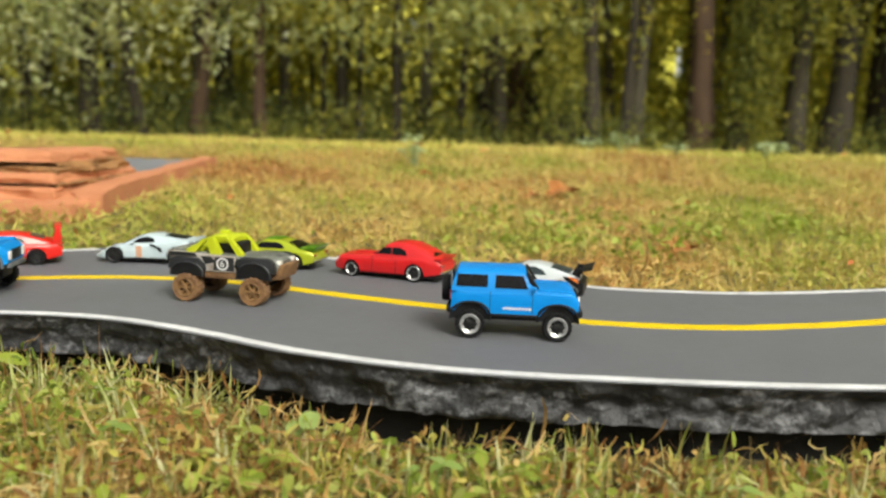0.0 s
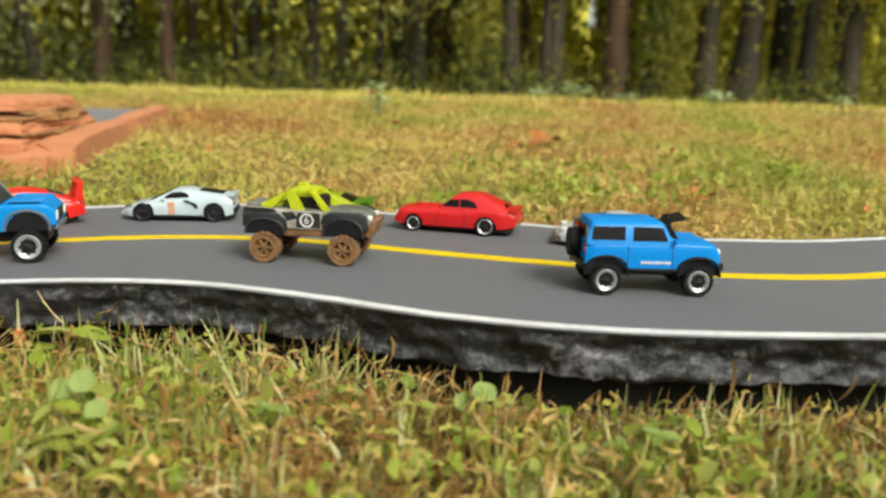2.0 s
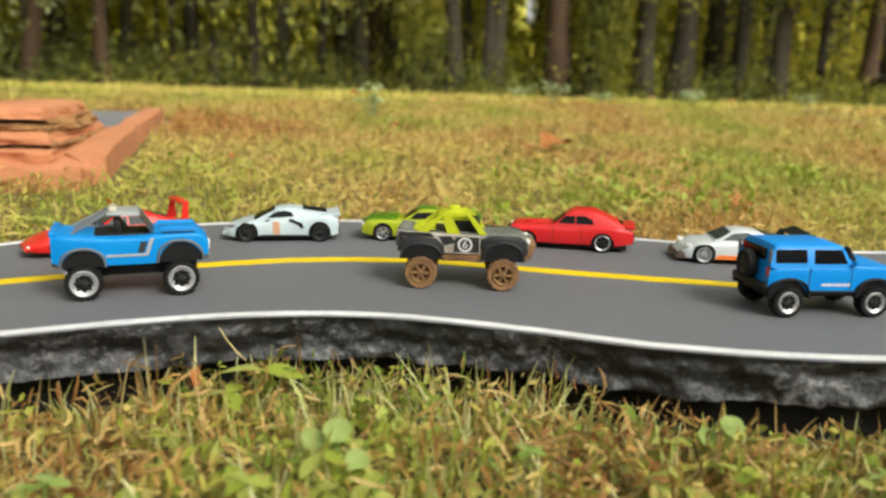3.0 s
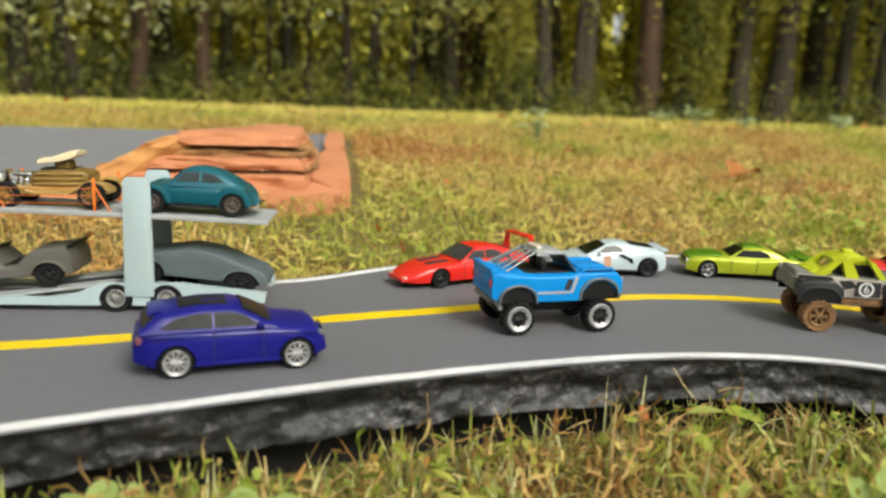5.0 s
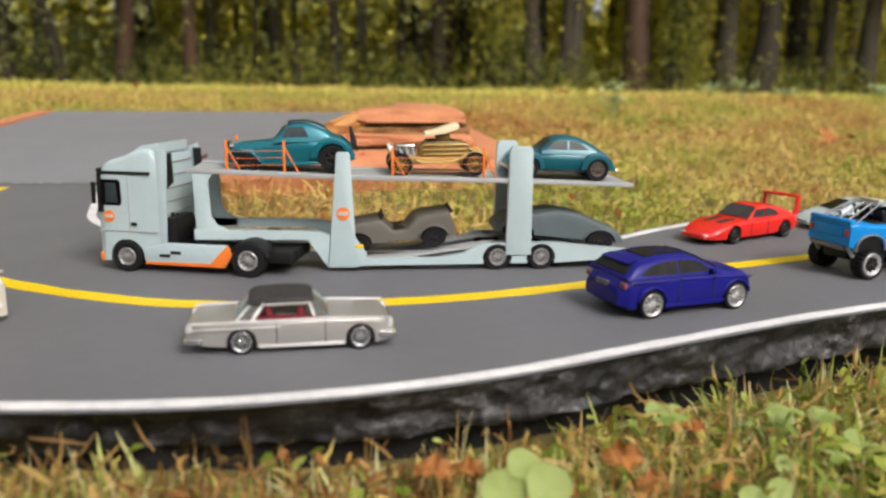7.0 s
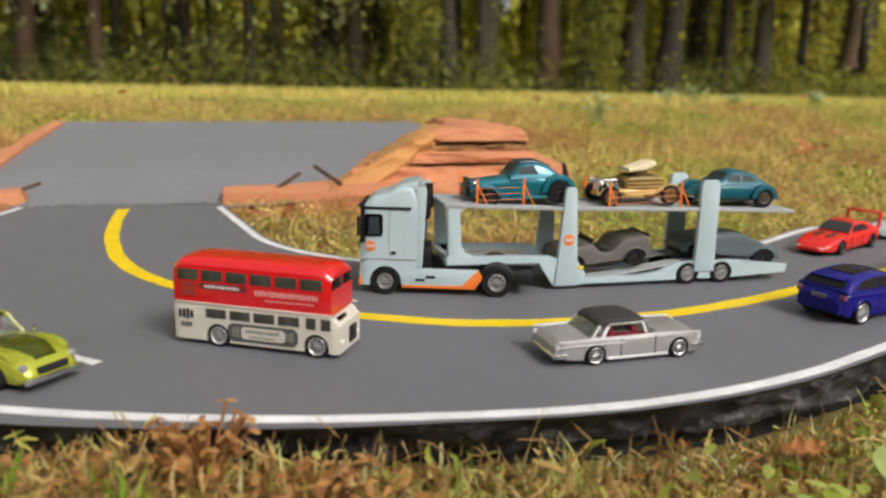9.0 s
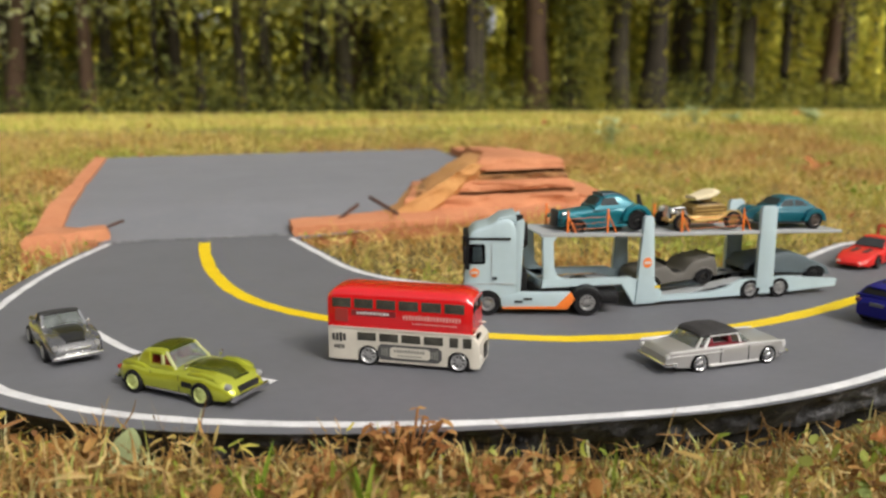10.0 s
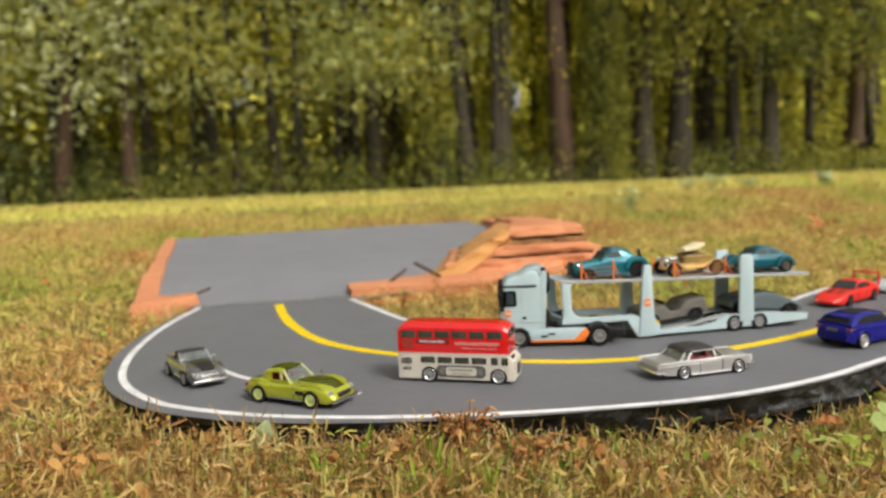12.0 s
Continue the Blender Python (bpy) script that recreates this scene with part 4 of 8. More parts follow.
    simple_chassis(car, -28, 28, 8, 9, 16)
    for x in (-14, 14):
        bm = bmesh.new()
        prism(bm, [(x - 5, 15.5), (x + 5, 15.5), (x + 2, 8), (x - 2, 8)], -5, 5, 0.6)
        part("suspension", bm, BLACK, car)
    wheels(car, (-20.5, 20.5), tr, R, 7.2, 6.0, 8, rim=mat("grey_rim", (0.46, 0.46, 0.47), (0.3, 0.3, 0.31), rough=0.4, metal=0.4, scale=300), hub=DARK_RIM, inner=0.58, knobs=20)
    stand(car, (-0.2940, 0.4210), (-0.2538, 0.4285), tr, -1, wb)


# -- deep blue estate SUV
def build_suv():
    p = mat("deep_violet_blue_paint", (0.008, 0.008, 0.19), (0.005, 0.005, 0.14), rough=0.38, coat=0.12, scale=120, contrast=0.6, spec=0.2)
    smoke = mat("grey_brown_car_window", (0.022, 0.021, 0.02), (0.01, 0.01, 0.01), rough=0.3, scale=160, spec=0.12)
    car = thing("toy_suv", "deep violet-blue metallic toy SUV with silver wheels", "toy car")
    R, wb, tr = 6.2, 45.0, 33.0
    bm = bmesh.new()
    hull(bm, [(-37.5, 12), (-36.2, 17.0), (-31, 18.2), (-12, 18.0), (13, 18.0), (30, 16.0), (33.6, 13.2), (34.8, 8.6)], [(-37.5, 12.2), (-33, 15.4), (-15, 16.3), (24, 16.2), (31.5, 14.2), (34.8, 11)], [(-37.5, 6.4), (-30, 4.4), (29, 4.4), (34.8, 5.6)],
         [(-22.5, 6.2, 7.2), (22.5, 6.2, 7.2)], belly=0.06, roll=2.8)
    part("body", bm, p, car)
    cl = [(-35, 17.6), (-29.5, 23.6), (-13, 25.8), (0, 25.4), (14.5, 18)]
    bm = bmesh.new()
    cabin(bm, cl, 17.4, 15.2, 11.6, soft=2.4, roll=1.8)
    part("cab", bm, p, car)
    args = (15.2, 11.6, 17.4, 25.8)
    for s in (1, -1):
        for pts in ([(-28, 19.2), (-24, 18.7), (-9.2, 18.5), (-9.2, 23.8), (-15, 23.7), (-22, 22.4)], [(-8.4, 18.5), (8.4, 18.6), (2.6, 22.6), (-3, 23.7), (-8.4, 23.8)]):
            bm = bmesh.new()
            side_panel(bm, pts, s, *args, proud=0.3)
            part("side_window", bm, smoke, car, "smoky side window")
        bm = bmesh.new()
        block(bm, (8.6, s * 16.2, 19.0), (2.8, 2.4, 1.8), 0.7)
        part("mirror", bm, p, car)
        bm = bmesh.new()
        block(bm, (-35.3, s * 12.6, 14.8), (2.4, 4.2, 2.8), 0.9)
        part("tail_light", bm, mat("dull_pink_lens", (0.24, 0.07, 0.1), (0.14, 0.04, 0.07), rough=0.3, scale=200), car, "dull pink tail lamp")
        bm = bmesh.new()
        block(bm, (32.0, s * 11.4, 13.2), (2.6, 3.4, 2.2), 0.9)
        part("headlight", bm, SMOKE, car)
        for ax in (-22.5, 22.5):
            bm = bmesh.new()
            arch_flare(bm, ax, 6.2, 7.0, 7.9, s * 14.6, s * 16.6, 12, 168)
            part("wheel_arch", bm, p, car)
        bm = bmesh.new()
        prism(bm, [(-33, 15.9), (31, 14.6), (31, 15.0), (-33, 16.4)], s * 15.5, s * 16.35, 0.2)
        part("shoulder_line", bm, p, car)
        bm = bmesh.new()
        block(bm, (0, s * 15.6, 4.8), (32, 1.4, 1.4), 0.4)
        part("sill", bm, p, car)
        bm = bmesh.new()
        block(bm, (-15, s * 16.2, 15.2), (2.6, 0.5, 0.6), 0.2)
        part("door_handle", bm, p, car)
    seams(car, (-8.8, 9.5), 6, 17.4, 16.2)
    bm = bmesh.new()
    cross_pane(bm, (12.8, 19.4), (2.4, 24.7), 12.4, 10.4, 0.6)
    part("windscreen", bm, smoke, car)
    bm = bmesh.new()
    cross_pane(bm, (-34.0, 19.2), (-30.0, 23.2), 11.8, 10.2, 0.6)
    part("rear_window", bm, smoke, car)
    bm = bmesh.new()
    prism(bm, [(-32.2, 23.0), (-27, 24.2), (-27, 24.7), (-32.0, 23.6)], -9.6, 9.6, 0.2)
    part("roof_spoiler", bm, p, car)
    bm = bmesh.new()
    prism(bm, [(-21, 25.35), (-13, 26.05), (-3, 25.85), (-3, 25.2), (-13, 25.4), (-21, 24.8)], -7.0, 7.0)
    part("roof_panel", bm, smoke, car, "dark glass roof panel")
    bm = bmesh.new()
    block(bm, (-37.2, 0, 14.0), (1.0, 9, 2.2), 0.3)
    part("number_plate", bm, SMOKE, car, "blank grey plate")
    bm = bmesh.new()
    block(bm, (34.6, 0, 11.6), (0.9, 12, 4.0), 0.4)
    part("grille", bm, CHROME, car)
    simple_chassis(car, -33, 31, 13, 3.4, 6.4)
    wheels(car, (-22.5, 22.5), tr, R, 5.4, 5.15, 10)
    stand(car, (-0.4342, 0.3630), (-0.3900, 0.3755), tr, -1, wb)


# -- coupe shell used for the silver two-door
def open_cab(car, roof, line, z0, w0, w1, roof_material, pillar_material, seat_material, th=1.1, glass=PALE_GLASS):
    """A cab with real openings: roof, four pillars, panes and seats. line: rear foot, rear top, front top, front foot as (x, z)."""
    (a, az), (b, bz), (c, cz), (d, dz) = line
    bm = bmesh.new()
    hull(bm, [(b - 0.5, bz), (b + 3, bz + 0.5), (c - 3, cz + 0.5), (c + 0.5, cz)], [(b - 0.5, w1), (c + 0.5, w1)], [(b - 0.5, bz - th), (c + 0.5, cz - th)], roll=1.0, n=14, soft=0.8)
    part("roof", bm, roof_material, car, roof)
    for s in (1, -1):
        for p, q, w in (((a, az), (b, bz), 3.0), ((d, dz), (c, cz), 1.1)):
            bm = bmesh.new()
            foot, head = Vector((p[0], s * w0, p[1] - 0.6)), Vector((q[0], s * (w1 - 0.3), q[1] - 0.3))
            ring0 = [foot + Vector((e, g * s, 0)) for e, g in ((-w / 2, -1.2), (w / 2, -1.2), (w / 2, 0.1), (-w / 2, 0.1))]
            ring1 = [head + Vector((e, g * s, 0)) for e, g in ((-w / 2, -1.2), (w / 2, -1.2), (w / 2, 0.0), (-w / 2, 0.0))]
            lo, hi = [bm.verts.new(v) for v in ring0], [bm.verts.new(v) for v in ring1]
            for i in range(4):
                bm.faces.new((lo[i], lo[(i + 1) % 4], hi[(i + 1) % 4], hi[i]))
            bm.faces.new(lo)
            bm.faces.new(hi)
            part("pillar", bm, pillar_material, car)
    for p, q, n in (((d, dz), (c, cz), "windscreen"), ((a, az), (b, bz), "rear_window")):
        bm = bmesh.new()
        cross_pane(bm, (p[0], p[1] - 0.2), (q[0], q[1] - 0.4), w0 - 1.0, w1 - 0.8, 0.1, 0.2)
        part(n, bm, glass, car)
    for s in (1, -1):
        for x in (a + (d - a) * 0.3, a + (d - a) * 0.58):
            bm = bmesh.new()
            block(bm, (x, s * w0 * 0.45, z0 + (bz - z0) * 0.36), (3.6, w0 * 0.7, (bz - z0) * 0.8), 0.8, 0.85, -1.0)
            part("seat", bm, seat_material, car)
    bm = bmesh.new()
    block(bm, ((a + d) / 2, 0, z0 + 0.2), ((d - a) * 0.9, w0 * 1.9, 0.9), 0.2)
    part("cabin_floor", bm, seat_material, car)


def build_silver_coupe():
    p = paint("satin_silver_paint", (0.44, 0.43, 0.42), metal=0.55, rough=0.34, coat=0.4)
    trim = paint("bright_silver_trim", (0.74, 0.74, 0.73), metal=0.3, rough=0.3)
    red = mat("dark_red_interior", (0.2, 0.01, 0.02), (0.1, 0.006, 0.012), rough=0.6, scale=300)
    black_top = mat("black_vinyl_roof", (0.03, 0.028, 0.029), (0.018, 0.017, 0.018), rough=0.75, scale=200, bump=0.0002, bscale=2500)
    car = thing("toy_silver_coupe", "satin silver classic toy coupe with black roof, red interior", "toy car")
    R, wb, tr = 5.1, 45.4, 30.0
    bm = bmesh.new()
    hull(bm, [(-43, 8.0), (-42, 12.4), (-24, 13.0), (12, 13.2), (32, 12.4), (34.8, 11), (35.6, 7)], [(-43, 11.6), (-38, 13.8), (0, 14.8), (30, 14.3), (35.6, 12.6)], [(-43, 4.6), (-32, 3.0), (28, 2.2), (35.6, 3.6)],
         [(-22.7, 4.6, 5.7), (22.7, 4.6, 5.8)], belly=0.03, roll=1.3)
    part("body", bm, p, car)
    # upper body: black roof on slim bright pillars, wrapped screens, open side windows
    bm = bmesh.new()
    hull(bm, [(-20.4, 18.6), (-19, 20.4), (-8, 21.2), (2, 20.9), (4.8, 19.6)], [(-20.4, 10.4), (-16, 11.6), (1, 11.6), (4.8, 10.6)], [(-20.4, 17.8), (4.8, 18.8)], roll=1.2, n=22, soft=0.8)
    part("roof", bm, black_top, car, "black vinyl roof")
    for s in (1, -1):
        for foot, head, wide in (((-18.6, 12.9), (-14.6, 18.8), 1.6), ((5.0, 13.0), (3.4, 18.9), 1.1), ((-24.6, 12.7), (-19.6, 18.2), 0.9)):
            bm = bmesh.new()
            a, b = Vector((foot[0], s * 12.9, foot[1])), Vector((head[0], s * 11.2, head[1]))
            lo = [bm.verts.new(a + Vector((e * wide / 2, g * s, 0))) for e, g in ((-1, -1.0), (1, -1.0), (1, 0.1), (-1, 0.1))]
            hi = [bm.verts.new(b + Vector((e * wide / 2, g * s, 0))) for e, g in ((-1, -1.0), (1, -1.0), (1, 0.1), (-1, 0.1))]
            for i in range(4):
                bm.faces.new((lo[i], lo[(i + 1) % 4], hi[(i + 1) % 4], hi[i]))
            bm.faces.new(lo)
            bm.faces.new(hi)
            part("pillar", bm, trim, car)
        bm = bmesh.new()
        prism(bm, [(-15.2, 18.3), (3.8, 18.5), (3.8, 19.1), (-15.0, 19.0)], s * 10.9, s * 11.7)
        part("window_rail", bm, trim, car, "bright rail over the side window")
        for a, b, c, d in (((5.2, 13.2), (10.5, 13.6), (5.0, 18.8), (3.6, 19.0)), ((-24.4, 13.0), (-18.8, 13.0), (-15.0, 18.6), (-19.4, 18.2))):
            bm = bmesh.new()
            prism(bm, [a, b, c, d], s * 11.4, s * 11.9)
            part("quarter_glass", bm, PALE_GLASS, car)
        for x in (-12, 0.5):
            bm = bmesh.new()
            block(bm, (x, s * 5.8, 15.2), (3.2, 8.6, 5.6), 0.9, 0.85, -1.2)
            part("seat", bm, red, car)
        bm = bmesh.new()
        block(bm, (-5, s * 12.6, 13.3), (22, 1.0, 1.0), 0.2)
        part("door_trim", bm, red, car)
        bm = bmesh.new()
        prism(bm, [(-42.6, 12.0), (12, 12.7), (33.6, 12.0), (34.4, 12.6), (12, 13.5), (-42.2, 13.0)], s * 13.2, s * 14.5, 0.25)
        part("fin", bm, trim, car, "bright top edge of the flank")
        bm = bmesh.new()
        block(bm, (-25, s * 14.6, 10.4), (34, 0.6, 0.5), 0.15)
        part("chrome_strip", bm, trim, car, "bright waist trim")
        bm = bmesh.new()
        block(bm, (0, s * 14.3, 2.9), (33, 1.2, 1.2), 0.3)
        part("sill", bm, trim, car)
        bm = bmesh.new()
        block(bm, (34.4, s * 11.8, 9.8), (2.4, 3.4, 4.0), 1.0)
        part("headlight", bm, trim, car)
        bm = bmesh.new()
        block(bm, (-42.0, s * 12.0, 10.0), (2.6, 2.4, 2.8), 0.8)
        part("tail_light", bm, trim, car)
        bm = bmesh.new()
        rod(bm, (7.5, s * 13.4, 13.4), (7.8, s * 13.9, 14.6), 0.3)
        block(bm, (8.0, s * 14.1, 15.2), (1.0, 1.4, 1.4), 0.4)
        part("mirror", bm, CHROME, car)
    for p0, p1, wa, wb_ in (((10.8, 13.6), (4.6, 19.4), 10.6, 10.0), ((-26.0, 13.0), (-20.2, 18.6), 10.6, 9.8)):
        bm = bmesh.new()
        cross_pane(bm, p0, p1, wa, wb_, 0.1, 0.2)
        part("screen", bm, PALE_GLASS, car, "clear wrapped screen")
    bm = bmesh.new()
    block(bm, (-6, 0, 12.9), (30, 24, 1.0), 0.2)
    part("cabin_floor", bm, red, car)
    seams(car, (-9.5, 9.0), 3.6, 12.2, 14.65)
    for x, w in ((36.0, 27), (-43.2, 26)):
        bm = bmesh.new()
        block(bm, (x, 0, 5.6), (2.4, w + 2, 2.4), 0.9)
        part("bumper", bm, CHROME, car, "chrome bumper")
        for e in (-1, 1):
            bm = bmesh.new()
            block(bm, (x - 3.2 * math.copysign(1, x), e * (w / 2 + 0.6), 5.6), (6, 1.6, 2.2), 0.6)
            part("bumper_end", bm, CHROME, car)
    bm = bmesh.new()
    block(bm, (35.5, 0, 9), (0.9, 16, 3.2), 0.3)
    part("grille", bm, CHROME, car)
    simple_chassis(car, -37, 32, 12, 1.8, 4.0)
    wheels(car, (-22.7, 22.7), tr, R, 4.6, 4.1, 12, rim=CHROME)
    stand(car, (-0.5985, 0.3305), (-0.5575, 0.3338), tr, -1, wb)
    car.matrix_basis = car.matrix_basis @ Matrix.Scale(0.94, 4)


# -- low sports cars sharing one gullwing-era shape
def build_classic_sports(kind):
    green = kind == "green"
    p = paint("metallic_lime_paint", (0.48, 0.52, 0.04), metal=0.5, rough=0.28, coat=0.6) if green else paint("dark_grey_metal_paint", (0.2, 0.2, 0.2), metal=0.75, rough=0.26, coat=0.9)
    stripe_p = paint("dark_green_stripe_paint", (0.11, 0.13, 0.008), metal=0.6, rough=0.26, coat=0.6) if green else paint("black_bonnet_paint", (0.03, 0.03, 0.03), metal=0.5, rough=0.3)
    pale = paint("pale_lime_trim", (0.6, 0.62, 0.3), metal=0.3) if green else CHROME
    inside = mat("red_seat" if green else "grey_seat", (0.28, 0.02, 0.015) if green else (0.2, 0.19, 0.18), rough=0.6, scale=300)
    car = thing("toy_sports_coupe" if green else "toy_roadster", "metallic lime green classic toy sports coupe, chrome bumper" if green else "dark grey classic toy roadster with pale windscreen", "toy car")
    R, wb, tr = 5.4, 40.0, 29.0
    bm = bmesh.new()
    hull(bm, [(-34, 8), (-31.5, 11.8), (-22, 14.2), (-8, 13.4), (8, 14.0), (24, 13.8), (32, 11.4), (35.6, 6.5)], [(-34, 9), (-28, 12.6), (-18, 14), (0, 13.2), (22, 14), (31, 12.6), (35.6, 10)], [(-34, 5.4), (-28, 3.6), (30, 3.4), (35.6, 4.6)],
         [(-20, 5, 6.1), (20, 5, 6.1)], belly=0.06, roll=2.6)
    part("body", bm, p, car)
    if green:
        open_cab(car, "lime roof with darker centre", ((-19, 14.0), (-14.0, 20.6), (-3.4, 21.0), (3.6, 14.2)), 13.2, 11.4, 10.0, p, pale, inside, glass=PALE_GLASS)
        both_sides("quarter_panel", car, lambda bm, s: prism(bm, [(-20, 12.6), (-11, 12.6), (-10.6, 20.0), (-14.4, 20.0)], s * 10.0, s * 11.6, 0.3), p)
        both_sides("door_top", car, lambda bm, s: prism(bm, [(-11.2, 12.8), (3.8, 12.8), (2.9, 15.0), (-11.2, 15.0)], s * 10.4, s * 11.8, 0.2), p)
        both_sides("roof_edge", car, lambda bm, s: prism(bm, [(-14.2, 19.0), (-3.2, 19.4), (-3.8, 20.6), (-13.8, 20.4)], s * 9.4, s * 10.9, 0.2), p)
        both_sides("window_frame", car, lambda bm, s: prism(bm, [(-4.2, 14.6), (-2.8, 14.6), (-3.2, 19.4), (-4.4, 19.4)], s * 10.4, s * 11.4), pale)
        bm = bmesh.new()
        hull(bm, [(-14, 21.2), (-11, 21.8), (-6, 21.9), (-2.6, 21.6)], [(-14, 7.6), (-2.6, 7.6)], 20.2, roll=0.4, n=8)
        part("roof_stripe", bm, stripe_p, car)
    else:
        open_cab(car, "dark folded-in soft roof", ((-17, 13.8), (-11, 19.6), (-3, 20.2), (5.5, 14.2)), 13.2, 11.6, 10.4, mat("black_cloth", (0.03, 0.03, 0.03), rough=0.9), CHROME, inside)
    bm = bmesh.new()
    hull(bm, [(6, 14.6), (14, 15.4), (24, 15.0), (32, 12.2)], [(6, 7.2), (24, 6.6), (32, 4.6)], [(6, 13), (32, 10)], roll=0.9, n=20, crown=0.5)
    part("bonnet", bm, stripe_p, car, "darker bonnet panel")
    bm = bmesh.new()
    hull(bm, [(-31, 12.3), (-24, 14.7), (-21, 14.8)], [(-31, 5.6), (-21, 6.4)], [(-31, 10), (-21, 12)], roll=0.6, n=10, crown=0.4)
    part("boot_lid", bm, stripe_p, car)
    for s in (1, -1):
        for a, b in ((12, 27), (-27, -13)):
            bm = bmesh.new()
            prism(bm, [(a - 2, 12.6), (b + 2, 12.0), (b - 1, 14.0), (b - 7, 14.9), (a + 1, 14.7)], s * 9.4, s * 12.8, 0.9)
            part("wing_ridge", bm, p, car)
        bm = bmesh.new()
        lathe(bm, [(0, 1.0), (1.1, 0.8), (1.5, 0), (1.5, -1.5)], 14)
        bmesh.ops.rotate(bm, verts=bm.verts, matrix=Matrix.Rotation(radians(-90), 3, "Z"))
        bmesh.ops.translate(bm, verts=bm.verts, vec=(33.2, s * 10.4, 9.8))
        part("headlight", bm, RIM, car)
        bm = bmesh.new()
        rod(bm, (10, s * 10.6, 14), (10.3, s * 11.2, 15.4), 0.35)
        block(bm, (10.5, s * 11.4, 16.2), (1.2, 2.2, 2.4), 0.6)
        part("mirror", bm, CHROME, car)
        bm = bmesh.new()
        block(bm, (0, s * 13.0, 4.2), (26, 1.2, 1.2), 0.3)
        part("sill", bm, CHROME, car)
        bm = bmesh.new()
        prism(bm, [(9, 7.5), (15, 7.5), (15, 10), (9, 10)], s * 13.2, s * 13.9)
        part("side_vent", bm, BLACK, car)
        bm = bmesh.new()
        block(bm, (-32.6, s * 9.6, 9.6), (1.6, 2, 2), 0.6)
        part("tail_light", bm, TAIL, car)
    seams(car, (-9.5, 7.0), 5, 12.0, 13.2)
    for x, w in ((36.0, 25), (-34.0, 22)):
        bm = bmesh.new()
        block(bm, (x, 0, 5.0), (2.2, w, 2.2), 0.7)
        part("bumper", bm, CHROME, car, "chrome bumper")
    bm = bmesh.new()
    block(bm, (35.2, 0, 8.0), (1.6, 13, 3.0), 0.6)
    part("grille", bm, CHROME if not green else DARK_RIM, car)
    simple_chassis(car, -30, 31, 11.5, 2.6, 5)
    wheels(car, (-20, 20), tr, R, 4.6, 3.5, 6, rim=paint("lime_rim", (0.5, 0.56, 0.2)) if green else RIM)
    if green:
        stand(car, (-0.8768, 0.3752), (-0.8445, 0.3482), tr, -1, wb)
        car.matrix_basis = car.matrix_basis @ Matrix.Scale(1.04, 4)
    else:
        stand(car, (-0.9445, 0.4705), (-0.929, 0.4335), tr, -1, wb)


